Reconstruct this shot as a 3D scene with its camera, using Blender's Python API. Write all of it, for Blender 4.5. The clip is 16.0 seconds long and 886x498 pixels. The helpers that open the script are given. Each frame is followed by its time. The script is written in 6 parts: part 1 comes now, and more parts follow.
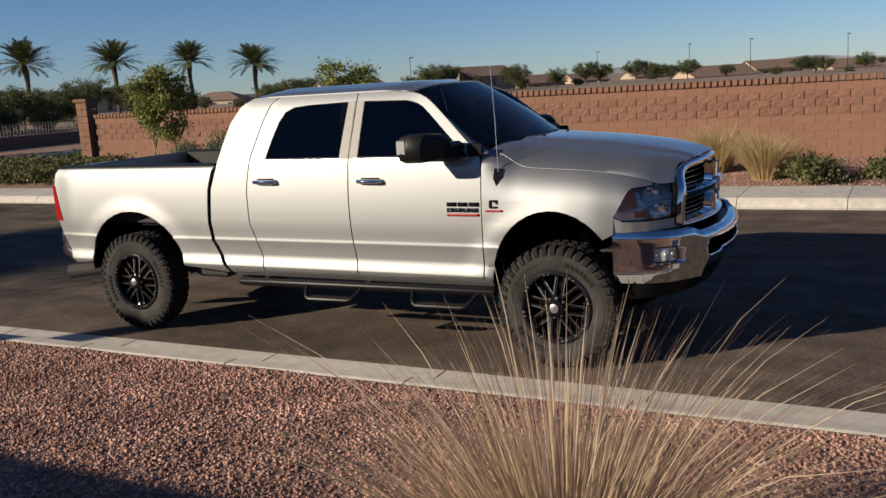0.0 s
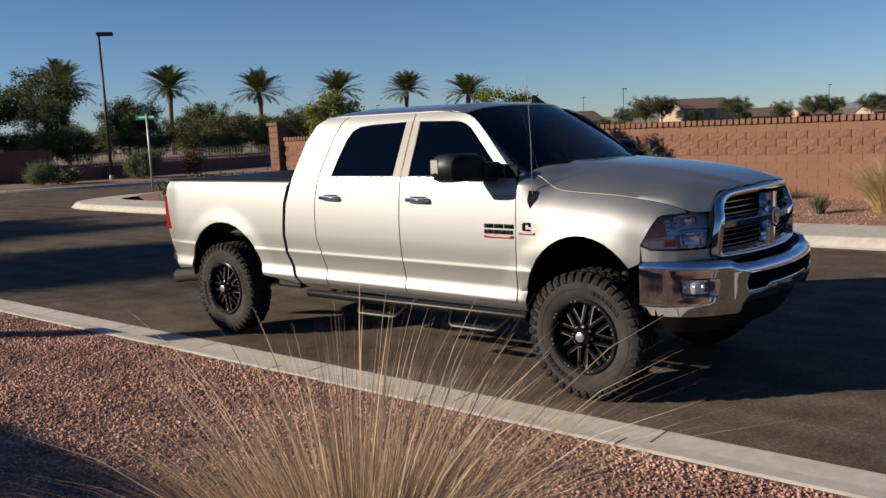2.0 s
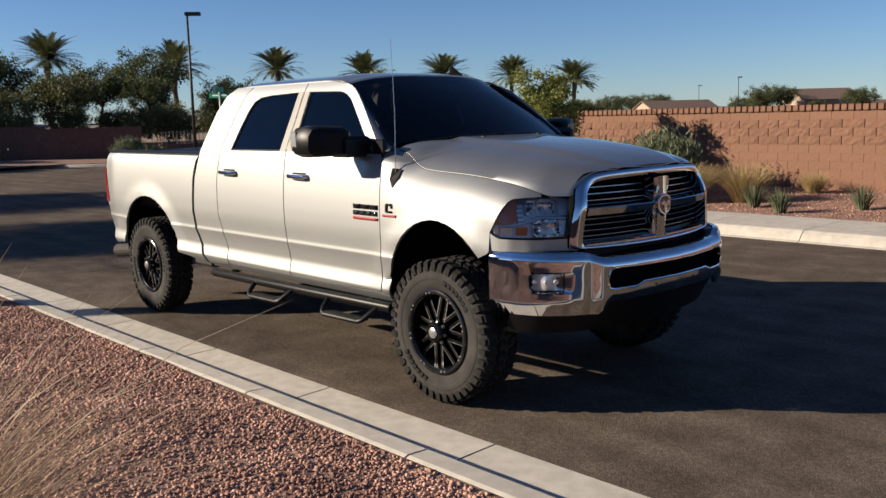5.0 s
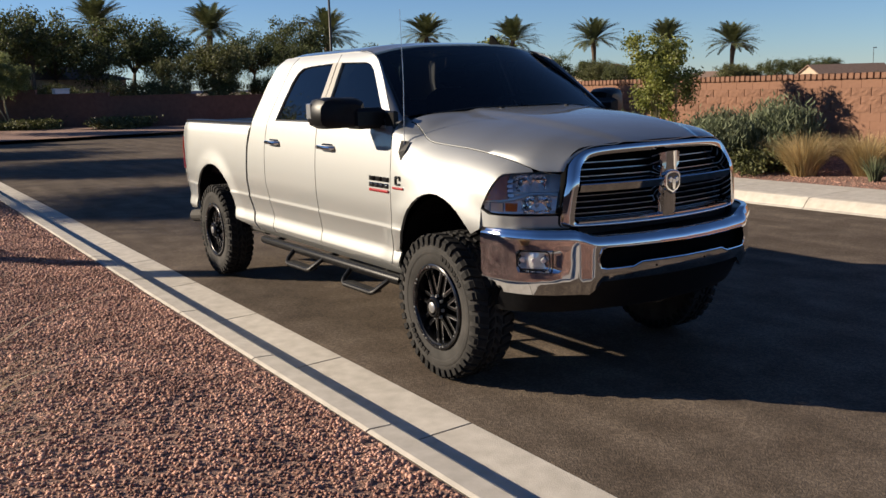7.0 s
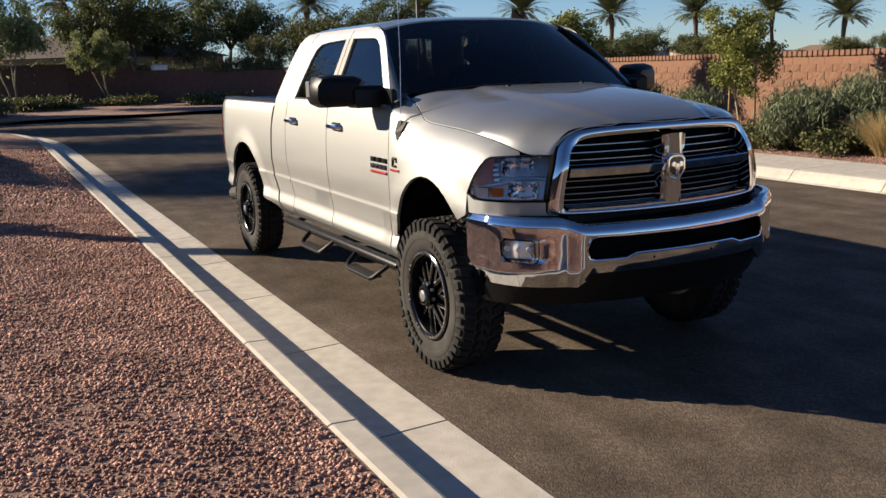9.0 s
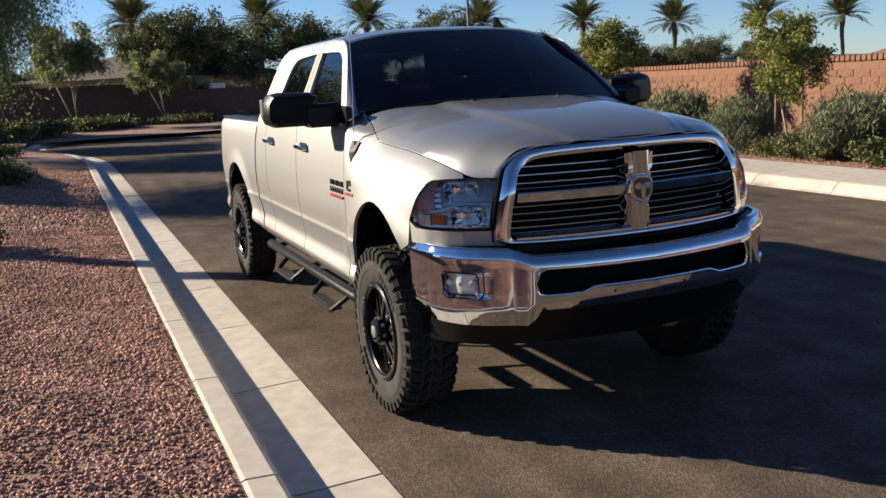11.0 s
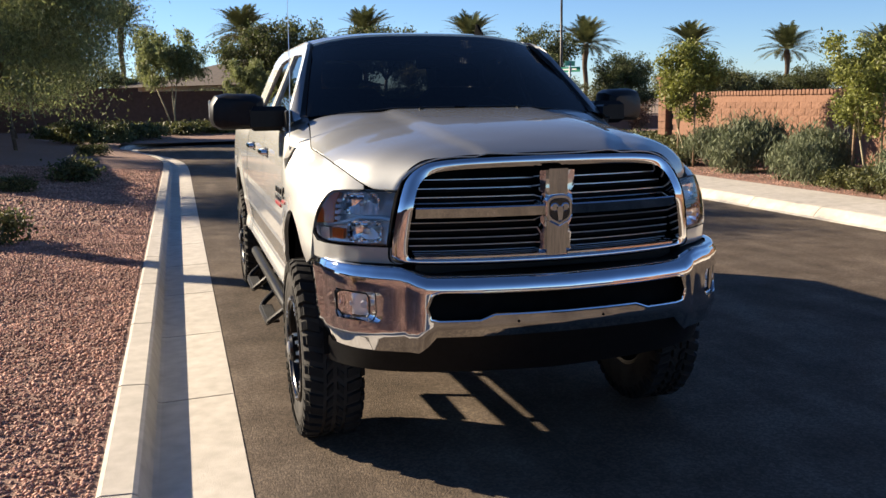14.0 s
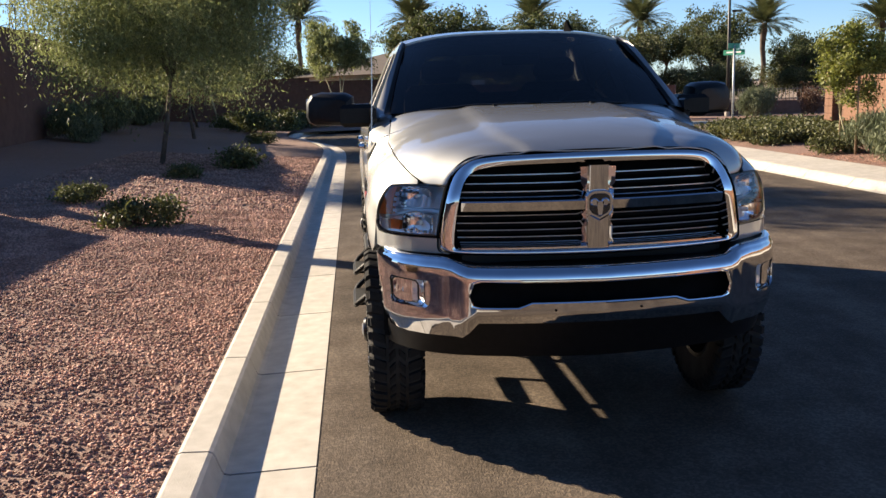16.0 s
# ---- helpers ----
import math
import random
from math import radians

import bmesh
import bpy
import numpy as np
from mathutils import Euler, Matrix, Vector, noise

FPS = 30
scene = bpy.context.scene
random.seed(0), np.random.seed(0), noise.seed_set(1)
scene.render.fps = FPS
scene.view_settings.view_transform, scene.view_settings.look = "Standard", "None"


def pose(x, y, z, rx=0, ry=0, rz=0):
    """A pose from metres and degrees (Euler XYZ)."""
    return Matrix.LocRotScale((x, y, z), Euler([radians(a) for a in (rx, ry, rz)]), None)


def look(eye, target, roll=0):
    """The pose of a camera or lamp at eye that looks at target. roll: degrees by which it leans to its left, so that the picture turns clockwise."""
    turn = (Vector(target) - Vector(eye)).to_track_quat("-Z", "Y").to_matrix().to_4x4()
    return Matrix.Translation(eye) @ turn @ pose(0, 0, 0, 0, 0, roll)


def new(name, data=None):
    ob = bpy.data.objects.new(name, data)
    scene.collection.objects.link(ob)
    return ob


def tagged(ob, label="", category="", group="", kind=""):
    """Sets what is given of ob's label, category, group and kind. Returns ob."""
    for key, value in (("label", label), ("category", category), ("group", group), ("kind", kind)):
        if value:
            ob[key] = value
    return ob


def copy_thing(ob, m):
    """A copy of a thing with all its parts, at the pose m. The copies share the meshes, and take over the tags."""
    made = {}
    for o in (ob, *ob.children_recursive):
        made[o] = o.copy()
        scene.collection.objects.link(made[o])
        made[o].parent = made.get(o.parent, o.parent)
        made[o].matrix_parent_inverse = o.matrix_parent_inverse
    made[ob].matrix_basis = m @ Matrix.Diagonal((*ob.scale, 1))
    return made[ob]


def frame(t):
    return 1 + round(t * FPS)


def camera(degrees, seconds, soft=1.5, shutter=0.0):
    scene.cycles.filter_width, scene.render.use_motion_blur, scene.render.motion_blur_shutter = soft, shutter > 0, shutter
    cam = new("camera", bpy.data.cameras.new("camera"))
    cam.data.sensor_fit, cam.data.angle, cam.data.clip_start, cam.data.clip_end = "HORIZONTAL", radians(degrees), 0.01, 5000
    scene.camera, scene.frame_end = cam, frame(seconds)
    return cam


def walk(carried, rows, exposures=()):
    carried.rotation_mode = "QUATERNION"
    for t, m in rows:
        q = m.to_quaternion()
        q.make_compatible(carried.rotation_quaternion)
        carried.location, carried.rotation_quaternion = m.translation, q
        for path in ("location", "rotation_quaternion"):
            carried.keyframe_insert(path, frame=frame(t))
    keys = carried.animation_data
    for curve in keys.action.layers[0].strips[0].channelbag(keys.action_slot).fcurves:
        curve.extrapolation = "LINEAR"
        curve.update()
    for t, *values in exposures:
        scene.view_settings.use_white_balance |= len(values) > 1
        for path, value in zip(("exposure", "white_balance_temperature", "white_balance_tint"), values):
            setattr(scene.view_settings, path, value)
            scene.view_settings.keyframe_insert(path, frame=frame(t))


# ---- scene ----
cam = camera(51.8, 16.0)
PATH = [
    (0, (2.231, -6.987, 2.072), (1.322, -5.242, 1.715), -3.5),
    (0.5, (2.548, -6.841, 2.051), (1.563, -5.144, 1.662), -3.0),
    (1, (2.686, -6.703, 2.015), (1.66, -5.019, 1.679), -2.8),
    (1.5, (2.953, -6.412, 1.982), (1.758, -4.83, 1.719), -2.7),
    (2, (3.294, -6.268, 1.929), (2.0, -4.767, 1.661), -2.6),
    (2.5, (3.502, -6.062, 1.912), (2.154, -4.608, 1.645), -3.4),
    (3, (3.624, -5.759, 1.852), (2.243, -4.327, 1.646), -2.6),
    (3.5, (3.898, -5.497, 1.8), (2.467, -4.118, 1.573), -1.4),
    (4, (4.019, -5.2, 1.793), (2.585, -3.838, 1.502), -1.0),
    (4.2, (4.029, -5.055, 1.769), (2.611, -3.675, 1.477), -1.2),
    (6.3, (4.413, -4.202, 1.778), (2.787, -3.08, 1.465), -1.8),
    (6.5, (4.484, -4.085, 1.765), (2.84, -2.994, 1.44), -1.7),
    (7, (4.604, -3.905, 1.783), (2.945, -2.845, 1.43), -1.7),
    (7.5, (4.525, -3.778, 1.768), (2.861, -2.734, 1.392), -2.4),
    (8, (4.465, -3.651, 1.764), (2.787, -2.621, 1.414), -2.9),
    (8.5, (4.555, -3.469, 1.756), (2.836, -2.508, 1.41), -2.3),
    (9, (4.675, -3.234, 1.773), (2.919, -2.363, 1.375), -1.9),
    (9.2, (4.685, -3.174, 1.764), (2.918, -2.325, 1.367), -2.1),
    (11.3, (4.485, -2.382, 1.751), (2.66, -1.654, 1.373), -3.1),
    (11.5, (4.465, -2.328, 1.737), (2.639, -1.609, 1.349), -3.0),
    (12, (4.262, -2.109, 1.735), (2.43, -1.405, 1.349), -2.0),
    (12.5, (4.181, -1.833, 1.689), (2.318, -1.184, 1.358), -0.4),
    (13, (4.258, -1.521, 1.675), (2.364, -0.969, 1.348), -0.3),
    (13.5, (4.364, -1.481, 1.664), (2.478, -0.893, 1.353), -1.1),
    (14, (4.491, -1.528, 1.668), (2.593, -0.985, 1.347), -0.9),
    (14.5, (4.509, -1.491, 1.658), (2.587, -1.027, 1.359), -0.8),
    (15, (4.592, -1.31, 1.671), (2.649, -0.965, 1.347), -0.6),
    (15.5, (4.697, -1.122, 1.664), (2.739, -0.875, 1.336), -1.2),
    (16, (4.843, -1.056, 1.723), (2.881, -0.875, 1.379), -1.7),
]
walk(cam, [(t, look(eye, target, roll)) for t, eye, target, roll in PATH], [(0, 0.40, 6500, 10), (2, 0.50, 6450, 10), (4, 0.64, 6500, 10), (6.5, 0.88, 6750, 10), (7.5, 0.85, 6700, 10), (9, 0.99, 6800, 10), (11.5, 1.23, 6700, 10), (12.5, 1.47, 6850, 10), (14, 1.46, 6950, 10), (16, 1.57, 7050, 10)])

# ---- light ----
SUN_DIR = Vector((-0.609, -0.713, 0.352)).normalized()
world = bpy.data.worlds.new("sky_world")
scene.world = world
world.use_nodes = True
wn = world.node_tree
sky = wn.nodes.new("ShaderNodeTexSky")
sky.sky_type = "NISHITA"
sky.sun_disc = False
sky.sun_elevation = math.asin(SUN_DIR.z)
sky.sun_rotation = math.atan2(SUN_DIR.x, SUN_DIR.y)
sky.altitude = 400
sky.air_density, sky.dust_density, sky.ozone_density = 0.9, 0.0, 3.5
blue = wn.nodes.new("ShaderNodeMixRGB")
blue.blend_type, blue.inputs["Fac"].default_value, blue.inputs["Color2"].default_value = "MULTIPLY", 1.0, (0.70, 0.88, 1.16, 1)
wn.links.new(sky.outputs[0], blue.inputs["Color1"])
# paler air towards the horizon
way = wn.nodes.new("ShaderNodeTexCoord")
split = wn.nodes.new("ShaderNodeSeparateXYZ")
wn.links.new(way.outputs["Generated"], split.inputs[0])
haze = wn.nodes.new("ShaderNodeValToRGB")
haze.color_ramp.elements[0].position, haze.color_ramp.elements[1].position = 0.0, 0.42
haze.color_ramp.elements[0].color, haze.color_ramp.elements[1].color = (1.36, 1.28, 1.24, 1), (1, 1, 1, 1)
wn.links.new(split.outputs["Z"], haze.inputs["Fac"])
air = wn.nodes.new("ShaderNodeMixRGB")
air.blend_type, air.inputs["Fac"].default_value = "MULTIPLY", 1.0
wn.links.new(blue.outputs[0], air.inputs["Color1"])
wn.links.new(haze.outputs["Color"], air.inputs["Color2"])
wn.links.new(air.outputs[0], wn.nodes["Background"].inputs[0])
wn.nodes["Background"].inputs[1].default_value = 0.046
sun_data = bpy.data.lights.new("sun", "SUN")
sun_data.energy, sun_data.angle, sun_data.color = 5.0, radians(0.53), (1.0, 0.87, 0.70)
sun = new("sun", sun_data)
sun.matrix_world = look(SUN_DIR * 50, (0, 0, 0))


# ---- materials ----
def node_mat(name):
    m = bpy.data.materials.new(name)
    m.use_nodes = True
    return m, m.node_tree.nodes, m.node_tree.links, m.node_tree.nodes["Principled BSDF"]


def surface(name, low, high, rough=0.7, scale=6.0, metal=0.0, bump=0.0, bump_scale=60.0, stain=0.0, stain_scale=0.8, island=False,
            piece=0.0, spec=0.5, coat=0.0, detail=6.0, translucent=0.0):
    """A two-scale mottled surface: grain between two colours, wide stains, fine relief, and a change from piece to piece."""
    m, n, l, b = node_mat(name)
    tex = n.new("ShaderNodeTexCoord")
    grain = n.new("ShaderNodeTexNoise")
    grain.inputs["Scale"].default_value, grain.inputs["Detail"].default_value = scale, detail
    l.new(tex.outputs["Object"], grain.inputs["Vector"])
    ramp = n.new("ShaderNodeValToRGB")
    ramp.color_ramp.elements[0].position, ramp.color_ramp.elements[1].position = 0.3, 0.7
    ramp.color_ramp.elements[0].color, ramp.color_ramp.elements[1].color = (*low, 1), (*high, 1)
    l.new(grain.outputs["Fac"], ramp.inputs["Fac"])
    colour = ramp.outputs["Color"]

    def shade(value_socket, lo, hi, colour):
        span = n.new("ShaderNodeMapRange")
        span.inputs["To Min"].default_value, span.inputs["To Max"].default_value = lo, hi
        l.new(value_socket, span.inputs["Value"])
        mul = n.new("ShaderNodeMixRGB")
        mul.blend_type, mul.inputs["Fac"].default_value = "MULTIPLY", 1.0
        l.new(colour, mul.inputs["Color1"])
        l.new(span.outputs["Result"], mul.inputs["Color2"])
        return mul.outputs["Color"]

    if stain:
        wide = n.new("ShaderNodeTexNoise")
        wide.inputs["Scale"].default_value, wide.inputs["Detail"].default_value = stain_scale, 4
        l.new(tex.outputs["Object"], wide.inputs["Vector"])
        colour = shade(wide.outputs["Fac"], 1 - stain, 1 + stain, colour)
    if island:
        geo = n.new("ShaderNodeNewGeometry")
        colour = shade(geo.outputs["Random Per Island"], 1 - piece, 1 + piece, colour)
    elif piece:
        info = n.new("ShaderNodeObjectInfo")
        colour = shade(info.outputs["Random"], 1 - piece, 1 + piece, colour)
    l.new(colour, b.inputs["Base Color"])
    b.inputs["Roughness"].default_value, b.inputs["Metallic"].default_value = rough, metal
    b.inputs["Specular IOR Level"].default_value = spec
    b.inputs["Coat Weight"].default_value = coat
    if bump:
        relief = n.new("ShaderNodeTexNoise")
        relief.inputs["Scale"].default_value, relief.inputs["Detail"].default_value = bump_scale, 5
        l.new(tex.outputs["Object"], relief.inputs["Vector"])
        bp = n.new("ShaderNodeBump")
        bp.inputs["Strength"].default_value, bp.inputs["Distance"].default_value = bump, 0.02
        l.new(relief.outputs["Fac"], bp.inputs["Height"])
        l.new(bp.outputs["Normal"], b.inputs["Normal"])
    if translucent:
        tr = n.new("ShaderNodeBsdfTranslucent")
        l.new(colour, tr.inputs["Color"])
        mix = n.new("ShaderNodeMixShader")
        mix.inputs["Fac"].default_value = translucent
        l.new(b.outputs[0], mix.inputs[1])
        l.new(tr.outputs[0], mix.inputs[2])
        l.new(mix.outputs[0], n["Material Output"].inputs["Surface"])
    return m


M = {}
M["asphalt"] = surface("asphalt", (0.070, 0.054, 0.041), (0.124, 0.099, 0.077), 0.85, 2.4, spec=0.12, bump=0.36, bump_scale=95, stain=0.28, stain_scale=0.45, detail=12)
# pale stone chips in the asphalt
n, l = M["asphalt"].node_tree.nodes, M["asphalt"].node_tree.links
b = n["Principled BSDF"]
chips = n.new("ShaderNodeTexVoronoi")
chips.inputs["Scale"].default_value = 75
tex = n.new("ShaderNodeTexCoord")
l.new(tex.outputs["Object"], chips.inputs["Vector"])
pick = n.new("ShaderNodeSeparateColor")
l.new(chips.outputs["Color"], pick.inputs[0])
ramp = n.new("ShaderNodeValToRGB")
ramp.color_ramp.elements[0].position, ramp.color_ramp.elements[1].position = 0.25, 1.0
ramp.color_ramp.elements[0].color, ramp.color_ramp.elements[1].color = (0.84, 0.84, 0.84, 1), (1.42, 1.39, 1.34, 1)
l.new(pick.outputs[0], ramp.inputs["Fac"])
mul = n.new("ShaderNodeMixRGB")
mul.blend_type, mul.inputs["Fac"].default_value = "MULTIPLY", 1.0
l.new(b.inputs["Base Color"].links[0].from_socket, mul.inputs["Color1"])
l.new(ramp.outputs["Color"], mul.inputs["Color2"])
l.new(mul.outputs["Color"], b.inputs["Base Color"])
streak_map = n.new("ShaderNodeMapping")
streak_map.inputs["Scale"].default_value = (0.22, 2.6, 1.0)
l.new(tex.outputs["Object"], streak_map.inputs["Vector"])
streak = n.new("ShaderNodeTexNoise")
streak.inputs["Scale"].default_value, streak.inputs["Detail"].default_value = 1.0, 5
l.new(streak_map.outputs[0], streak.inputs["Vector"])
span = n.new("ShaderNodeMapRange")
span.inputs["From Min"].default_value, span.inputs["From Max"].default_value = 0.35, 0.72
span.inputs["To Min"].default_value, span.inputs["To Max"].default_value = 0.86, 1.34
l.new(streak.outputs["Fac"], span.inputs["Value"])
worn = n.new("ShaderNodeMixRGB")
worn.blend_type, worn.inputs["Fac"].default_value = "MULTIPLY", 1.0
l.new(mul.outputs["Color"], worn.inputs["Color1"])
l.new(span.outputs["Result"], worn.inputs["Color2"])
l.new(worn.outputs["Color"], b.inputs["Base Color"])
M["concrete"] = surface("kerb_concrete", (0.41, 0.375, 0.32), (0.53, 0.488, 0.425), 0.9, 9, bump=0.15, bump_scale=140, stain=0.12, stain_scale=1.7, piece=0.06)
# dark colour that stands in for the shade deep in the joints
M["joint"] = surface("joint_shade", (0.05, 0.042, 0.035), (0.09, 0.078, 0.066), 0.95, 30)
M["soil"] = surface("desert_soil", (0.19, 0.106, 0.078), (0.30, 0.182, 0.138), 0.95, 30, bump=0.6, bump_scale=60, stain=0.18, stain_scale=0.6)
M["gravel"] = surface("gravel_stone", (0.22, 0.110, 0.081), (0.52, 0.303, 0.228), 0.85, 3.0, bump=0.2, bump_scale=90, island=True, piece=0.44)
M["far_soil"] = surface("far_soil", (0.20, 0.14, 0.09), (0.27, 0.19, 0.13), 0.95, 0.2, stain=0.2, stain_scale=0.02)
M["block"] = surface("wall_block", (0.158, 0.080, 0.050), (0.215, 0.112, 0.071), 0.95, 14, bump=0.5, bump_scale=55, stain=0.14, stain_scale=0.7, piece=0.09)
M["block_smooth"] = surface("wall_block_smooth", (0.19, 0.097, 0.061), (0.222, 0.116, 0.074), 0.95, 20, bump=0.2, bump_scale=120, stain=0.12, stain_scale=0.7, piece=0.035)
M["mortar"] = surface("mortar", (0.10, 0.055, 0.040), (0.15, 0.085, 0.06), 0.95, 20)
M["far_wall"] = surface("far_wall_block", (0.13, 0.066, 0.05), (0.18, 0.092, 0.068), 0.95, 5, bump=0.3, bump_scale=14, stain=0.15, stain_scale=0.3)
M["leaf_green"] = surface("leaf_green", (0.11, 0.13, 0.025), (0.26, 0.27, 0.065), 0.6, 4, island=True, piece=0.5, translucent=0.35)
M["leaf_mesquite"] = surface("leaf_mesquite", (0.14, 0.168, 0.062), (0.25, 0.27, 0.112), 0.6, 3, island=True, piece=0.4, translucent=0.5)
M["leaf_olive"] = surface("leaf_olive", (0.055, 0.062, 0.018), (0.13, 0.135, 0.045), 0.65, 4, island=True, piece=0.5, translucent=0.25)
M["leaf_dark"] = surface("leaf_dark", (0.048, 0.062, 0.020), (0.105, 0.118, 0.038), 0.7, 1.0, island=True, piece=0.5, translucent=0.35)
M["leaf_grey"] = surface("leaf_grey_green", (0.085, 0.108, 0.052), (0.17, 0.19, 0.105), 0.75, 4, island=True, piece=0.4, translucent=0.2)
M["leaf_red"] = surface("leaf_red_brown", (0.075, 0.035, 0.022), (0.15, 0.08, 0.045), 0.75, 4, island=True, piece=0.4, translucent=0.2)
M["palm_leaf"] = surface("palm_leaf", (0.065, 0.08, 0.03), (0.14, 0.155, 0.065), 0.6, 1.0, island=True, piece=0.35, translucent=0.2)
M["bark"] = surface("bark", (0.05, 0.035, 0.025), (0.15, 0.105, 0.075), 0.9, 8, bump=0.8, bump_scale=22)
M["pale_bark"] = surface("pale_green_bark", (0.22, 0.19, 0.11), (0.36, 0.31, 0.20), 0.85, 8, bump=0.3, bump_scale=22)
M["palm_bark"] = surface("palm_bark", (0.055, 0.038, 0.026), (0.12, 0.085, 0.06), 0.95, 3, bump=0.8, bump_scale=7)
M["straw"] = surface("dry_grass", (0.36, 0.25, 0.14), (0.70, 0.54, 0.33), 0.7, 3.5, island=True, piece=0.5, translucent=0.3)
M["straw_purple"] = surface("purple_grass_stem", (0.17, 0.095, 0.085), (0.36, 0.235, 0.185), 0.8, 5, island=True, piece=0.35, translucent=0.3)
M["straw_pale"] = surface("pale_grass_plume", (0.42, 0.32, 0.22), (0.60, 0.48, 0.35), 0.8, 20, island=True, piece=0.25, translucent=0.35)
M["straw_green"] = surface("golden_grass", (0.30, 0.225, 0.095), (0.60, 0.45, 0.23), 0.7, 2.0, island=True, piece=0.35, translucent=0.25)
M["pole"] = surface("dark_pole_paint", (0.025, 0.022, 0.02), (0.045, 0.04, 0.035), 0.5, 6, metal=0.3)
M["galv"] = surface("galvanised_post", (0.42, 0.42, 0.40), (0.55, 0.55, 0.53), 0.5, 12, metal=0.4)
M["fence_paint"] = surface("fence_paint", (0.075, 0.066, 0.055), (0.11, 0.097, 0.082), 0.6, 6)
M["sign_green"] = surface("sign_green", (0.0, 0.20, 0.11), (0.01, 0.26, 0.15), 0.45, 4)
M["white"] = surface("white_paint", (0.72, 0.72, 0.70), (0.82, 0.82, 0.80), 0.6, 8)
M["stucco"] = surface("stucco", (0.33, 0.26, 0.19), (0.42, 0.33, 0.25), 0.95, 2, stain=0.1)
M["roof_tile"] = surface("roof_tile", (0.15, 0.098, 0.072), (0.22, 0.145, 0.108), 0.9, 3, bump=0.4, bump_scale=4)
# dark brown tile, darkened further to paint in the near roof's shade
M["shaded_dark_tile"] = surface("shaded_dark_roof_tile", (0.05, 0.036, 0.029), (0.085, 0.06, 0.048), 0.9, 3, bump=0.4, bump_scale=4)
M["far_glass"] = surface("far_window_glass", (0.03, 0.04, 0.05), (0.05, 0.06, 0.07), 0.15, 1)
M["stake"] = surface("tree_stake_wood", (0.20, 0.13, 0.08), (0.32, 0.22, 0.14), 0.9, 10)
M["mountain"] = surface("far_mountain", (0.16, 0.17, 0.20), (0.22, 0.23, 0.27), 1.0, 0.004)


# ---- mesh helpers ----
def mesh_of(name, verts, faces, mat, smooth=False):
    me = bpy.data.meshes.new(name)
    me.from_pydata([tuple(v) for v in verts], [], faces)
    me.materials.append(mat)
    if smooth:
        me.polygons.foreach_set("use_smooth", [True] * len(me.polygons))
    me.update()
    return me


def thing(name, verts, faces, mat, smooth=False, label="", category="", group="", kind=""):
    return tagged(new(name, mesh_of(name, verts, faces, mat, smooth)), label, category, group, kind)


def child(name, me, parent, loc=None, label=""):
    ob = new(name, me)
    ob.parent = parent
    if loc is not None:
        ob.location = loc
    if label:
        ob["label"] = label
    return ob


def empty(name, label, category, group="", kind=""):
    return tagged(new(name), label, category, group, kind)


def part(name, bm, material, parent, label="", smooth=False):
    me = bpy.data.meshes.new(name)
    bm.to_mesh(me)
    bm.free()
    me.materials.append(material)
    if smooth:
        me.polygons.foreach_set("use_smooth", [True] * len(me.polygons))
    return child(name, me, parent, None, label)


def big_mesh(name, verts, quads, mat):
    """A mesh from arrays of points and of faces with one number of corners."""
    me = bpy.data.meshes.new(name)
    verts, quads = np.asarray(verts, np.float32), np.asarray(quads, np.int32)
    k = quads.shape[1]
    me.vertices.add(len(verts))
    me.vertices.foreach_set("co", verts.ravel())
    me.loops.add(quads.size)
    me.loops.foreach_set("vertex_index", quads.ravel())
    me.polygons.add(len(quads))
    me.polygons.foreach_set("loop_start", np.arange(len(quads), dtype=np.int32) * k)
    me.materials.append(mat)
    me.update(calc_edges=True)
    return me


def box_data(x0, x1, y0, y1, z0, z1, c=0.0):
    """A box with a chamfer c round its front and top edges, as points and faces."""
    v, f = [], []
    for z, k in ((z0, c), (z0 + c, 0), (z1 - c, 0), (z1, c)) if c else ((z0, 0), (z1, 0)):
        i = len(v)
        v += [(x0 + k, y0 + k, z), (x1 - k, y0 + k, z), (x1 - k, y1 - k, z), (x0 + k, y1 - k, z)]
        if i:
            f += [(i - 4 + j, i - 4 + (j + 1) % 4, i + (j + 1) % 4, i + j) for j in range(4)]
    n = len(v)
    return v, [(3, 2, 1, 0)] + f + [(n - 4, n - 3, n - 2, n - 1)]


def join(*sets):
    v, f = [], []
    for vs, fs in sets:
        o = len(v)
        v += list(vs)
        f += [tuple(i + o for i in q) for q in fs]
    return v, f


def tube(points, radii, n=8, cap=True):
    """A round tube along points, as points and faces."""
    pts = [Vector(p) for p in points]
    v, f = [], []
    side = None
    for i, p in enumerate(pts):
        d = (pts[min(i + 1, len(pts) - 1)] - pts[max(i - 1, 0)]).normalized()
        if side is None:
            side = d.orthogonal().normalized()
        side = (side - d * side.dot(d)).normalized()
        up = d.cross(side)
        r = radii[i] if isinstance(radii, (list, tuple)) else radii
        v += [p + r * (math.cos(a) * side + math.sin(a) * up) for a in (2 * math.pi * j / n for j in range(n))]
        if i:
            f += [((i - 1) * n + j, (i - 1) * n + (j + 1) % n, i * n + (j + 1) % n, i * n + j) for j in range(n)]
    if cap:
        f += [tuple(range(n))[::-1], tuple((len(pts) - 1) * n + j for j in range(n))]
    return v, f


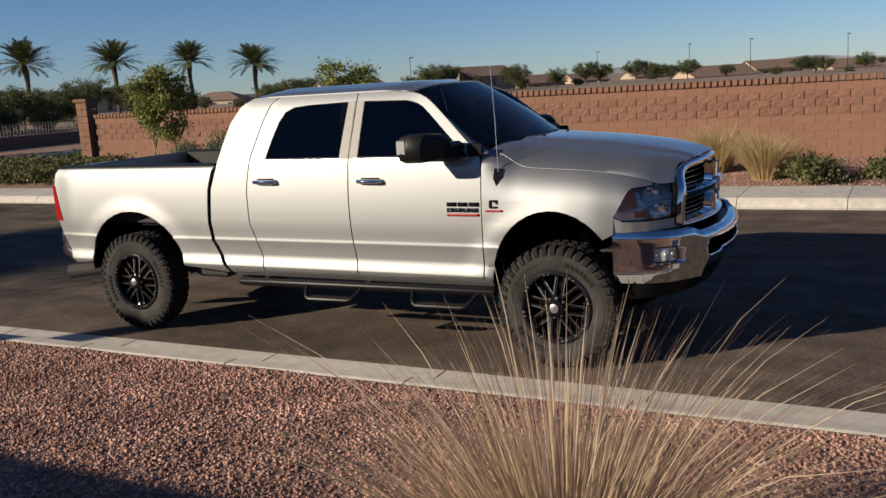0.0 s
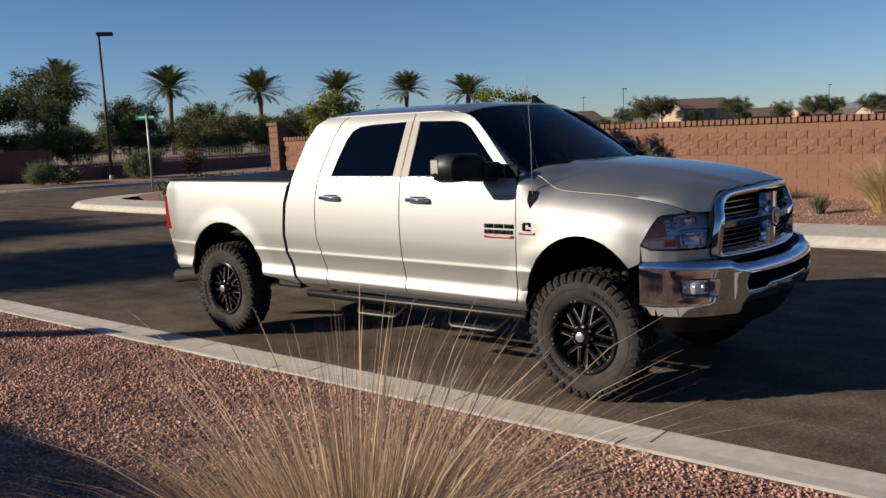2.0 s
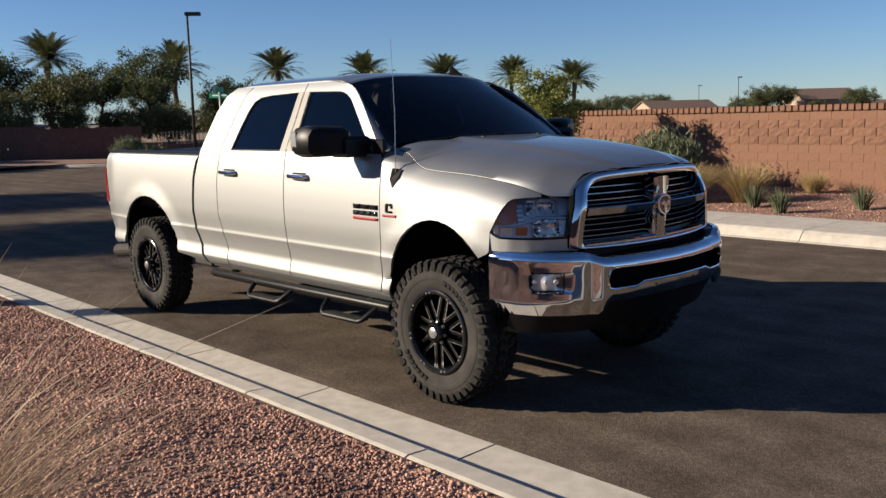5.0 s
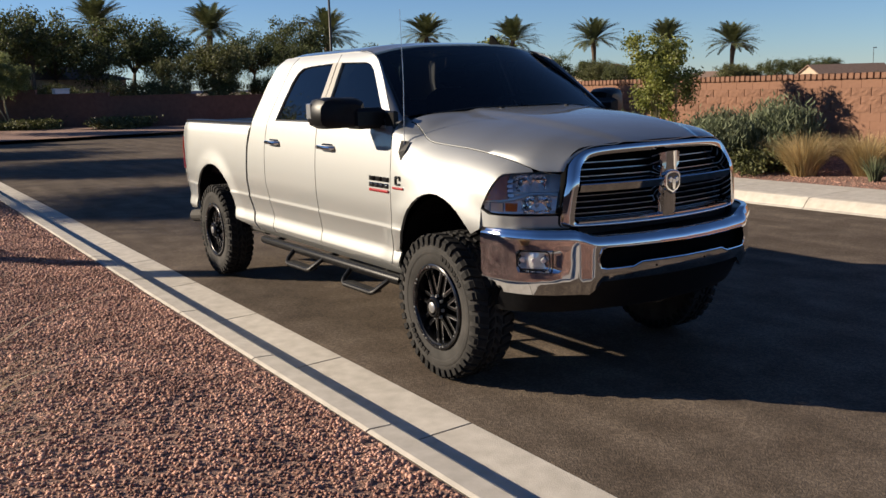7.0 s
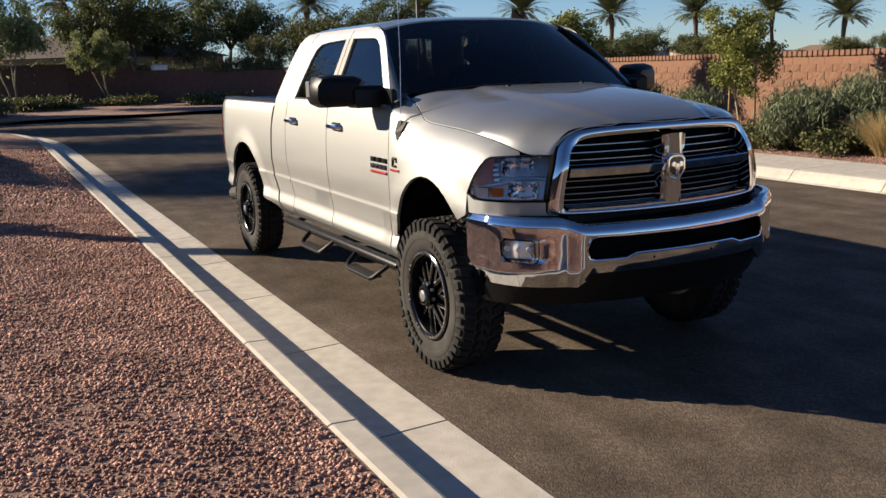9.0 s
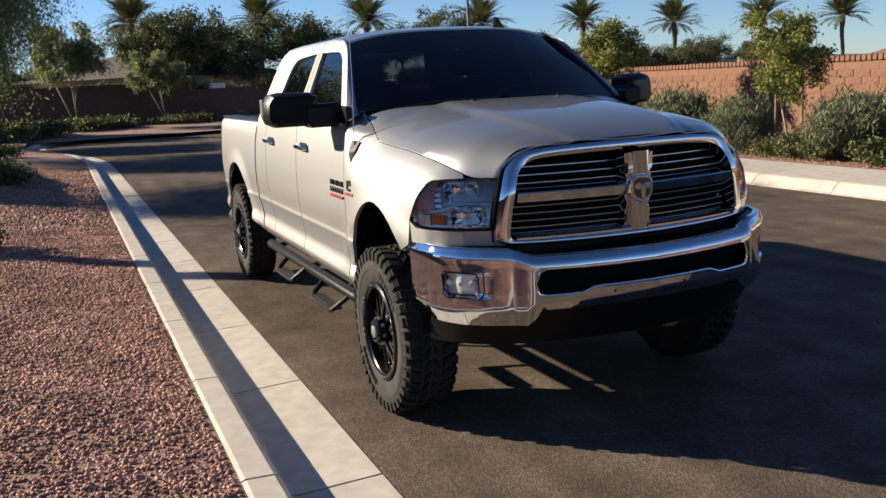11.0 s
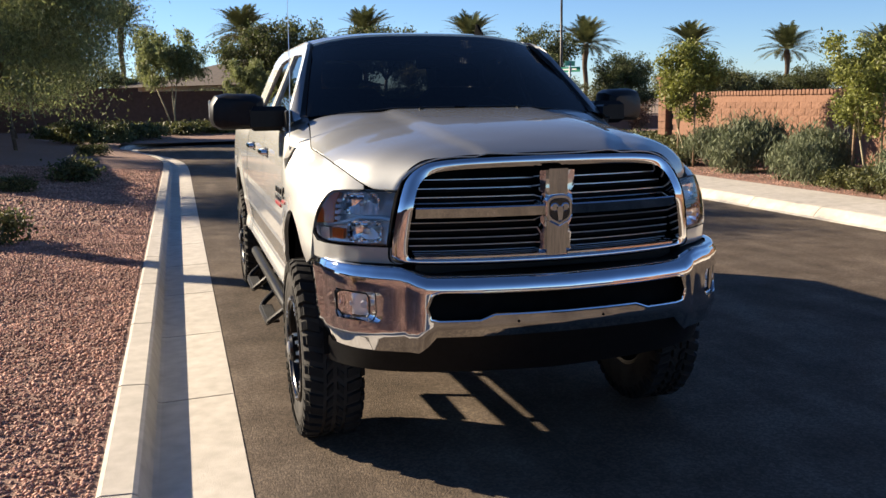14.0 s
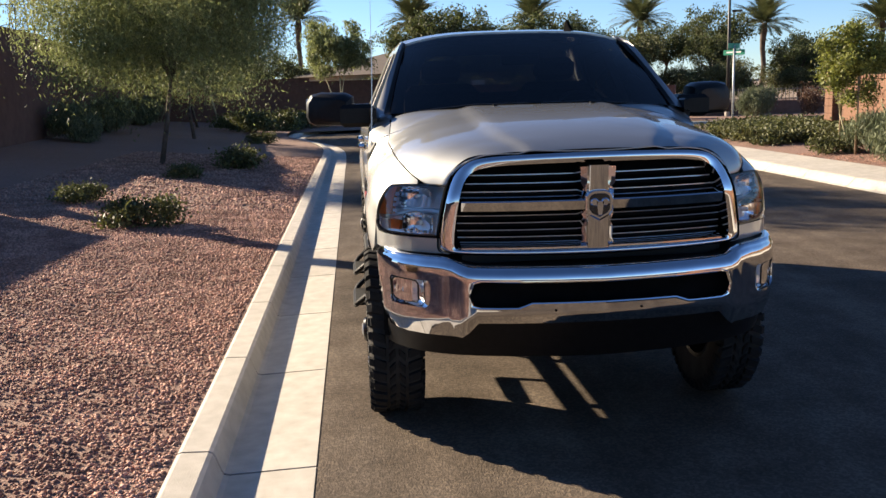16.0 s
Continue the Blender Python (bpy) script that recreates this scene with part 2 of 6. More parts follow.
# ---- ground, road, kerbs ----
tagged(new("ground", big_mesh("ground", [(-3000, -3000, -0.25), (3000, -3000, -0.25), (3000, 3000, -0.25), (-3000, 3000, -0.25)], [(0, 1, 2, 3)], M["far_soil"])),
       "dry sandy desert ground reaching the horizon", "ground", kind="structure")


def spline(points, step=0.5):
    out = []
    pts = [Vector((*p, 0)) for p in points]
    for i in range(len(pts) - 1):
        a, b, c, d = pts[max(i - 1, 0)], pts[i], pts[i + 1], pts[min(i + 2, len(pts) - 1)]
        n = max(1, int((c - b).length / step))
        for k in range(n):
            t = k / n
            out.append(0.5 * (2 * b + (c - a) * t + (2 * a - 5 * b + 4 * c - d) * t * t + (3 * b - a - 3 * c + d) * t ** 3))
    return out + [pts[-1]]


def walk_line(line, length, gap):
    """Cuts a polyline into stretches of one length, with a gap between them."""
    s = [0.0]
    for a, b in zip(line, line[1:]):
        s.append(s[-1] + (b - a).length)

    def at(d):
        i = min(max(np.searchsorted(s, d) - 1, 0), len(line) - 2)
        t = (d - s[i]) / max(s[i + 1] - s[i], 1e-6)
        return line[i].lerp(line[i + 1], t), (line[i + 1] - line[i]).normalized()

    d = 0.0
    while d + length <= s[-1]:
        yield [at(d + gap / 2 + (length - gap) * k / 4) for k in range(5)]
        d += length


def sweep(stations, profile):
    """A profile of (outward, up) swept along stations of (place, direction); outward is to the left of the way."""
    v, f, n = [], [], len(profile)
    for i, (p, d) in enumerate(stations):
        out = Vector((-d.y, d.x, 0))
        v += [p + out * u + Vector((0, 0, z)) for u, z in profile]
        if i:
            f += [((i - 1) * n + j, (i - 1) * n + (j + 1) % n, i * n + (j + 1) % n, i * n + j) for j in range(n)]
    m = len(stations) - 1
    return v, f + [tuple(range(n))[::-1], tuple(m * n + j for j in range(n))]


# lips of the two gutters
NEAR_LIP = spline([(-30.2, 60), (-30.2, 30), (-30.4, 20), (-31.4, 14.6), (-33.6, 10.8), (-36.9, 7.6), (-39.6, 4.6), (-40.2, 2.0), (-38.2, -0.6), (-34.6, -2.7), (-31.4, -3.0), (-28.6, -2.5), (-25.6, -1.75), (-22.5, -1.38), (-19.0, -1.30)], 0.4)
NEAR_LIP += [Vector((x, -1.306, 0)) for x in (-15.69, -9.69, 2.31, 17.63)]
FAR_LIP = spline([(16.45, 6.73), (6, 6.73), (-6, 6.73), (-15.0, 6.73), (-20.6, 6.78), (-22.6, 7.05), (-23.7, 7.8), (-24.2, 9.2), (-24.3, 12), (-24.3, 30), (-24.3, 60)], 0.4)

road_v = [(p.x, p.y, 0.0) for p in NEAR_LIP] + [(17.63, 6.73, 0.0)] + [(p.x, p.y, 0.0) for p in FAR_LIP]
bm = bmesh.new()
bm.faces.new([bm.verts.new(v) for v in road_v])
bmesh.ops.triangulate(bm, faces=bm.faces[:])
bmesh.ops.recalc_face_normals(bm, faces=bm.faces[:])
me = bpy.data.meshes.new("road")
bm.to_mesh(me)
bm.free()
me.materials.append(M["asphalt"])
tagged(new("road", me), "dark grey asphalt street bending into a side street", "road", kind="structure")

NEAR_PROFILE = [(0, 0.004), (-0.40, -0.010), (-0.425, -0.003), (-0.436, 0.02), (-0.458, 0.084), (-0.468, 0.101), (-0.488, 0.110), (-0.610, 0.114), (-0.63, 0.106), (-0.63, -0.2), (0, -0.2)]
FAR_PROFILE = [(0, 0.004), (-0.05, 0.02), (-0.12, 0.10), (-0.17, 0.14), (-0.22, 0.15), (-0.30, 0.152), (-0.30, -0.2), (0, -0.2)]
WALK_PROFILE = [(-0.303, 0.150), (-1.45, 0.158), (-1.45, -0.2), (-0.303, -0.2)]
kerb_near = empty("kerb_near", "pale concrete kerb and gutter with cut joints", "kerb", kind="structure")
for st in walk_line(NEAR_LIP[::-1], 1.533, 0.016):
    st = [(p, -d) for p, d in st]
    v, f = sweep(st, NEAR_PROFILE)
    child("kerb_stone", mesh_of("kerb_stone", v, f, M["concrete"]), kerb_near)
# dark core just below the surface paints the grooves' shade
v, f = join(*[sweep([(p, -d) for p, d in st], [(u - 0.003, z - 0.004) for u, z in NEAR_PROFILE]) for st in walk_line(NEAR_LIP[::-1], 1.533, 0.0)])
child("joint_filler", mesh_of("joint_filler", v, f, M["joint"]), kerb_near, None, "dark filler standing in for the shade in the joints")
kerb_far = empty("kerb_far", "pale rolled concrete kerb along the street", "kerb", kind="structure")
pavement = empty("pavement", "pale concrete pavement with cross joints", "pavement", kind="structure")
for st in walk_line(FAR_LIP, 1.5, 0.012):
    st = [(p, d) for p, d in st]
    v, f = sweep(st, FAR_PROFILE)
    child("kerb_stone", mesh_of("kerb_stone", v, f, M["concrete"]), kerb_far)
    v, f = sweep(st, WALK_PROFILE)
    child("paving_slab", mesh_of("paving_slab", v, f, M["concrete"]), pavement)
for holder, profile in ((kerb_far, FAR_PROFILE), (pavement, WALK_PROFILE)):
    v, f = join(*[sweep(list(st), [(u - 0.002, z - 0.004) for u, z in profile]) for st in walk_line(FAR_LIP, 1.5, 0.0)])
    child("joint_filler", mesh_of("joint_filler", v, f, M["joint"]), holder, None, "dark filler standing in for the shade in the joints")


# ---- verges ----
def bank(x, y):
    """Height of the gravel bank on the near side."""
    t = min(max((-1.95 - y) / 9.0, 0.0), 1.0)
    return 0.101 + 0.80 * t * (0.55 + 0.45 * t) + 0.05 * noise.noise((x * 0.35, y * 0.35, 0)) * min(1, t * 6) + 0.012 * noise.noise((x * 1.7, y * 1.7, 3))


def verge_far(x, y):
    t = min(max((y - 8.2) / 3.4, 0.0), 1.0)
    return 0.14 + 0.12 * t + 0.03 * noise.noise((x * 0.6, y * 0.6, 9)) * min(1, t * 4)


def sheet(name, xs, ys, height, mat, label, edge=None):
    v, f, n = [], [], len(ys)
    for i, x in enumerate(xs):
        y0 = edge(x) if edge else ys[0]
        for j, s in enumerate(ys):
            y = y0 + (ys[-1] - y0) * (s - ys[0]) / (ys[-1] - ys[0])
            v.append((x, y, height(x, y)))
            if i and j:
                f.append(((i - 1) * n + j - 1, (i - 1) * n + j, i * n + j, i * n + j - 1))
    return thing(name, v, f, mat, True, label, "ground", kind="structure")


def near_edge(x):
    """Back of the near kerb at x, east of the bend's tip."""
    if x > -19:
        return -1.93
    return min(p.y for p in NEAR_LIP if abs(p.x - x) < 0.8) - 0.63


XS = np.concatenate([np.arange(-60, -34, 1.0), np.arange(-34, -10, 0.5), np.arange(-10, 6, 0.16), np.arange(6, 18, 0.5)])
YS = np.concatenate([np.linspace(0, 4.5, 26), np.linspace(4.9, 14, 14)]) * -1
sheet("gravel_bank", XS[XS > -34.5], YS, bank, M["soil"], "reddish brown desert gravel bank beside the kerb", near_edge)
rim = []
for p, q in zip(NEAR_LIP, NEAR_LIP[1:]):
    d = (q - p).normalized()
    if p.x < -33.9 or p.y > 0:
        rim.append((p.x + 0.62 * d.y, p.y - 0.62 * d.x, 0.14))
v = [(-60, 60, 0.3), (-60, -16, 0.6), (-34.5, -16, 0.9)] + rim[::-1]
bm = bmesh.new()
bm.faces.new([bm.verts.new(q) for q in v])
bmesh.ops.triangulate(bm, faces=bm.faces[:])
bmesh.ops.recalc_face_normals(bm, faces=bm.faces[:])
me = bpy.data.meshes.new("verge_west")
bm.to_mesh(me)
bm.free()
me.materials.append(M["soil"])
tagged(new("verge_west", me), "shaded brown soil strip under the boundary wall", "ground", kind="structure")
sheet("verge_far", np.arange(-23, 17, 0.4), np.linspace(8.25, 11.75, 9), verge_far, M["soil"], "reddish gravel strip between pavement and wall",
      lambda x: 8.25 if x > -20.6 else 8.25 + (-20.6 - x) * 0.5)
sheet("verge_corner", np.arange(-22.9, -17.9, 0.4), np.linspace(11.8, 60, 30), lambda x, y: 0.15, M["soil"], "planted soil strip at the street corner")


# ---- loose gravel ----
def stones(name, count, x0, x1, y_of, height, size, label, mat, seed):
    """Many small faceted stones strewn over the ground in one mesh."""
    rng = np.random.default_rng(seed)
    base = np.array([(1, 0, 0), (0, 1, 0), (-1, 0, 0), (0, -1, 0), (0, 0, 1), (0, 0, -1)], float)
    tri = np.array([(0, 1, 4), (1, 2, 4), (2, 3, 4), (3, 0, 4), (1, 0, 5), (2, 1, 5), (3, 2, 5), (0, 3, 5)])
    xs = rng.uniform(x0, x1, count)
    ys = y_of(rng, count)
    zs = np.array([height(x, y) for x, y in zip(xs, ys)])
    r = rng.uniform(size[0], size[1], (count, 1)) * rng.uniform(0.65, 1.3, (count, 1))
    pts = base[None] * rng.uniform(0.6, 1.25, (count, 6, 3)) + rng.uniform(-0.28, 0.28, (count, 6, 3))
    a = rng.uniform(0, 2 * np.pi, count)
    c, s = np.cos(a)[:, None], np.sin(a)[:, None]
    tilt = rng.uniform(-0.7, 0.7, (count, 1))
    x, y, z = pts[..., 0], pts[..., 1], pts[..., 2] * 0.75
    y, z = y * np.cos(tilt) - z * np.sin(tilt), y * np.sin(tilt) + z * np.cos(tilt)
    x, y = x * c - y * s, x * s + y * c
    out = np.stack([x * r + xs[:, None], y * r + ys[:, None], z * r + (zs[:, None] + r * 0.25)], -1)
    faces = tri[None] + (np.arange(count) * 6)[:, None, None]
    ob = new(name, big_mesh(name, out.reshape(-1, 3), faces.reshape(-1, 3), mat))
    return tagged(ob, label, "gravel", kind="stuff")


stones("gravel", 96000, -8.0, 3.6, lambda g, n: -1.96 - 3.9 * g.power(0.85, n), bank, (0.008, 0.0155), "crushed reddish brown and grey gravel stones", M["gravel"], 3)
stones("gravel", 18000, -19.0, -8.0, lambda g, n: -1.98 - 4.5 * g.power(0.8, n), bank, (0.014, 0.026), "crushed reddish brown gravel stones by the kerb", M["gravel"], 4)
stones("gravel", 26000, -8.0, 7.5, lambda g, n: -5.7 - 3.2 * g.random(n), bank, (0.012, 0.022), "scattered reddish gravel stones higher on the bank", M["gravel"], 6)
stones("gravel", 14000, 3.5, 8.0, lambda g, n: -1.98 - 3.9 * g.random(n), bank, (0.010, 0.019), "scattered reddish gravel stones beside the kerb", M["gravel"], 7)
stones("gravel", 22000, -14.0, 3.0, lambda g, n: 8.3 + 3.2 * g.random(n), verge_far, (0.008, 0.017), "reddish gravel stones between pavement and wall", M["gravel"], 5)


# ---- block wall ----
WALL_Y, WALL_X0, WALL_X1, WALL_Z0, WALL_TOP = 11.6, -18.2, 3.0, 0.20, 1.78
wall = empty("wall_north", "salmon block wall with rough-faced upper courses and a notched cap", "wall", kind="structure")
v, f = box_data(WALL_X0, 17.0, WALL_Y + 0.02, WALL_Y + 0.18, -0.2, WALL_TOP - 0.10)
child("wall_core", mesh_of("wall_core", v, f, M["mortar"]), wall)
v, f = box_data(WALL_X1 + 0.01, 17.0, WALL_Y, WALL_Y + 0.016, -0.2, WALL_TOP - 0.10)
child("wall_face", mesh_of("wall_face", v, f, M["block_smooth"]), wall)
rng = random.Random(11)


def rough_block(seed):
    """A split-faced block: a lumpy front on a 5 by 3 grid."""
    g = random.Random(seed)
    v, f = [], []
    for j in range(4):
        for i in range(6):
            edge = i in (0, 5) or j in (0, 3)
            v.append((-0.192 + 0.384 * i / 5, (0.0 if i in (0, 5) else -g.uniform(0.0, 0.008) if edge else -g.uniform(0.003, 0.018)), -0.0745 + 0.149 * j / 3))
            if i and j:
                f.append(((j - 1) * 6 + i - 1, (j - 1) * 6 + i, j * 6 + i, j * 6 + i - 1))
    ring = [0, 1, 2, 3, 4, 5, 11, 17, 23, 22, 21, 20, 19, 18, 12, 6]
    o = len(v)
    v += [(v[k][0], 0.03, v[k][2]) for k in ring]
    f += [(ring[k], o + k, o + (k + 1) % 16, ring[(k + 1) % 16]) for k in range(16)]
    return mesh_of("split_block", v, f, M["block"])


split_meshes = [rough_block(s) for s in range(9)]
v, f = box_data(-0.1972, 0.1972, -0.004, 0.03, -0.0748, 0.0748, 0.0015)
plain_mesh = mesh_of("smooth_block", v, f, M["block_smooth"])
v, f = box_data(-0.047, 0.047, -0.04, 0.22, -0.055, 0.055, 0.008)
cap_mesh = mesh_of("cap_brick", v, f, M["block"])
rows = [WALL_TOP - 0.11 - 0.075 - 0.15 * k for k in range(11)]
low_courses = []
for k, z in enumerate(rows):
    x = WALL_X0 + 0.2 + 0.2 * (k % 2)
    while x < WALL_X1:
        if 1 <= k <= 3:
            child("split_block", rng.choice(split_meshes), wall, (x, WALL_Y, z))
        elif k < 7:
            child("smooth_block", plain_mesh, wall, (x, WALL_Y + 0.004, z))
        else:
            low_courses.append(box_data(x - 0.1972, x + 0.1972, WALL_Y, WALL_Y + 0.034, z - 0.0748, z + 0.0748))
        x += 0.4
v, f = join(*low_courses)
tagged(child("low_courses", mesh_of("low_courses", v, f, M["block_smooth"]), wall), "", "", "", "stuff")
x = WALL_X0 + 0.06
while x < WALL_X1:
    child("cap_brick", cap_mesh, wall, (x, WALL_Y, WALL_TOP - 0.045 + rng.uniform(-0.004, 0.004)))
    x += 0.128
pillar = empty("wall_pillar", "square salmon block pillar at the wall's end", "pillar")
pillar.location = (-18.5, WALL_Y + 0.05, 0)
for k in range(11):
    for sx in (-0.1, 0.1):
        v, f = box_data(sx - 0.097, sx + 0.097, -0.2, 0.2, 0.05 + 0.19 * k, 0.235 + 0.19 * k, 0.008)
        child("block", mesh_of("block", v, f, M["block"]), pillar)
v, f = box_data(-0.25, 0.25, -0.25, 0.25, 2.14, 2.24, 0.02)
child("cap", mesh_of("cap", v, f, M["block"]), pillar)

# boundary walls in the shade; east and middle are unseen, added to shade the bank
for name, pts, tops in (("wall_west", [(-46.5, -12.2), (-46.5, 1.0), (-42.6, 7.0), (-37.9, 14.2)], [2.8, 2.22, 1.74, 1.50]),
                        ("wall_south", [(-46.5, -12.2), (-30, -10.4), (-22, -9.6), (-16.4, -9.3)], [3.0, 3.3, 3.4, 3.5]),
                        # the rear wall is unseen, added to darken what the chrome mirrors
                        ("wall_east", [(-10.2, -9.3), (-4.3, -9.3)], [2.76, 2.76]), ("wall_rear", [(-4.0, -13.0), (12.0, -13.0), (30.0, -13.0)], [2.5, 2.5, 2.5]), ("wall_middle", [(-16.35, -9.3), (-10.45, -9.3)], [2.3, 2.3])):
    holder = empty(name, "long brown block boundary wall in shade", "wall", kind="structure")
    for (a, b), (ta, tb) in zip(zip(pts, pts[1:]), zip(tops, tops[1:])):
        n = max(1, round(math.dist(a, b) / 4.0))
        for k in range(n):
            p, q = Vector(a).lerp(Vector(b), k / n), Vector(a).lerp(Vector(b), (k + 1) / n)
            top = ta + (tb - ta) * (k + 0.5) / n
            d = (q - p).normalized()
            o = Vector((-d.y, d.x)) * 0.1
            v = [(*(p + o), -0.2), (*(q + o), -0.2), (*(q - o), -0.2), (*(p - o), -0.2), (*(p + o), top), (*(q + o), top), (*(q - o), top), (*(p - o), top)]
            f = [(0, 1, 5, 4), (1, 2, 6, 5), (2, 3, 7, 6), (3, 0, 4, 7), (4, 5, 6, 7)]
            child("wall_panel", mesh_of("wall_panel", v, f, M["far_wall"]), holder)
            c = o * 1.35
            v = [(*(p + c), top), (*(q + c), top), (*(q - c), top), (*(p - c), top), (*(p + c), top + 0.06), (*(q + c), top + 0.06), (*(q - c), top + 0.06), (*(p - c), top + 0.06)]
            child("coping", mesh_of("coping", v, f, M["far_wall"]), holder)
# unseen pillar, added to throw a narrow shadow across bank and kerb
v, f = box_data(-11.0, -10.76, -9.02, -8.78, 0.3, 4.0, 0.02)
thing("gate_pillar", v, f, M["far_wall"], False, "tall slim brown block pillar, unseen, added to cast a thin shadow", "pillar")
low_wall = empty("wall_low", "low brown wall below an iron fence", "wall", kind="structure")
v, f = box_data(-37.0, -36.8, 14.6, 75, -0.2, 0.76)
child("wall_panel", mesh_of("wall_panel", v, f, M["far_wall"]), low_wall)
fence = empty("picket_fence", "thin tan iron picket fence on the low wall", "fence")
v, f = box_data(-0.014, 0.014, -0.012, 0.012, 0.76, 1.36)
picket = mesh_of("picket", v, f, M["fence_paint"])
y = 14.8
while y < 60:
    child("picket", picket, fence, (-36.9, y, 0))
    y += 0.19
for z in (0.84, 1.28):
    v, f = box_data(-36.92, -36.88, 14.7, 60, z, z + 0.035)
    child("rail", mesh_of("rail", v, f, M["fence_paint"]), fence)


# ---- plants ----
def leaves(rng, centres, n_each, spread, size, droop=0.0, aspect=2.2, rise=0.0):
    """Leaf quads scattered round centres: points and quads."""
    c = np.repeat(np.asarray(centres, float), n_each, 0)
    n = len(c)
    p = c + rng.normal(0, 1, (n, 3)) * np.asarray(spread)
    if droop:
        p[:, 2] -= np.abs(rng.normal(0, droop, n))
    a = rng.normal(0, 1, (n, 3))
    a /= np.linalg.norm(a, axis=1)[:, None]
    if rise:
        a[:, 2] = np.abs(a[:, 2]) + rise
        a /= np.linalg.norm(a, axis=1)[:, None]
    if droop:
        a[:, 2] -= 1.0
        a /= np.linalg.norm(a, axis=1)[:, None]
    b = np.cross(a, rng.normal(0, 1, (n, 3)))
    b /= np.linalg.norm(b, axis=1)[:, None] + 1e-9
    s = rng.uniform(0.6, 1.3, (n, 1)) * size
    v = np.stack([p - a * s * aspect * 0.5, p + b * s * 0.5, p + a * s * aspect * 0.5, p - b * s * 0.5], 1).reshape(-1, 3)
    return v, np.arange(n * 4).reshape(-1, 4)


def strands(rng, centres, count, spread, size, length, aspect):
    """Hanging strands of small leaves, arching out from the axis and down."""
    c = np.asarray(centres, float)[rng.integers(0, len(centres), count)]
    p0 = c + rng.normal(0, 1, (count, 3)) * np.asarray(spread)
    out = p0[:, :2] / (np.linalg.norm(p0[:, :2], axis=1)[:, None] + 0.3) + rng.normal(0, 0.45, (count, 2))
    L = length * rng.uniform(0.35, 1.2, count)
    steps = 12
    t = (np.arange(steps) / (steps - 1))[None, :, None]
    p = np.concatenate([p0[:, None, :2] + out[:, None, :] * (L[:, None, None] * 0.42 * t * (1.6 - t)), p0[:, None, 2:] + L[:, None, None] * (0.22 * t - 0.95 * t * t)], -1).reshape(-1, 3)
    p += rng.normal(0, 0.02, p.shape)
    return leaves(rng, p, 1, (0.012, 0.012, 0.012), size, 0.02, aspect)


def limbs(rng, base, height, spread, trunk_r, stems=1, fork=0.35, limbs_n=7):
    """Tapered trunk(s) with crooked limbs: points and faces, and the limb ends."""
    sets, ends = [], []
    for s in range(stems):
        lean = np.array([rng.normal(0, 0.12 * stems), rng.normal(0, 0.12 * stems), 0]) * height * 0.5
        top = np.array(base) + lean + (0, 0, height * fork)
        mid = (np.array(base) + top) / 2 + rng.normal(0, 0.03 * height * 0.3, 3)
        r = trunk_r * (0.7 if stems > 1 else 1)
        sets.append(tube([np.array(base) + (rng.normal(0, .1) * (stems > 1), rng.normal(0, .1) * (stems > 1), -0.1), mid, top], [r * 1.25, r, r * 0.75], 7))
        for k in range(limbs_n):
            a = 2 * math.pi * (k + rng.random()) / limbs_n
            reach = spread * rng.uniform(0.45, 0.95)
            rise = height * rng.uniform(1 - fork - 0.35, 1 - fork - 0.05)
            e = top + (math.cos(a) * reach, math.sin(a) * reach, rise)
            m = top + np.array((math.cos(a) * reach * 0.45, math.sin(a) * reach * 0.45, rise * 0.6)) + rng.normal(0, 0.08 * spread, 3)
            sets.append(tube([top, m, e], [r * 0.5, r * 0.28, r * 0.08], 5))
            ends += [m, (m + e) / 2, e]
    v, f = join(*sets)
    return v, f, ends


def tree_meshes(seed, height, spread, trunk_r, leaf, n_leaf, mat, stems=1, droop=0.0, fork=0.35, limbs_n=7, fill=14, crown_low=0.3, aspect=2.2, bark="bark", hang=0.0, clump=0.16):
    """Meshes of the trunk with its limbs and of the crown."""
    rng = np.random.default_rng(seed)
    v, f, ends = limbs(rng, (0, 0, 0), height, spread, trunk_r, stems, fork, limbs_n)
    trunk = mesh_of("trunk", v, f, M[bark], True)
    centres = list(ends)
    for _ in range(fill):
        d = rng.normal(0, 1, 3)
        d /= np.linalg.norm(d)
        k = rng.uniform(0.55, 1.0)
        centres.append(np.array((d[0] * spread * k, d[1] * spread * k, height * (0.5 + crown_low / 2) + d[2] * height * (1 - crown_low) * 0.46 * k)))
    centres = [c for c in centres if c[2] > height * crown_low * 0.8]
    each = max(1, n_leaf // len(centres))
    s = spread * clump
    if hang:
        lv, lq = strands(rng, centres, n_leaf // 12, (s * 0.75, s * 0.75, s * 0.5), leaf, hang, aspect)
        return trunk, big_mesh("crown", lv, lq, mat)
    lv, lq = leaves(rng, centres, each, (s, s, s * 0.8), leaf, droop, aspect)
    return trunk, big_mesh("crown", lv, lq, mat)


def plant_tree(name, meshes, x, y, z, turn, size, label, category="tree", group=""):
    ob = empty(name, label, category, group)
    child("trunk", meshes[0], ob)
    child("crown", meshes[1], ob)
    ob.location, ob.rotation_euler, ob.scale = (x, y, z), (0, 0, turn), (size, size, size)
    return ob


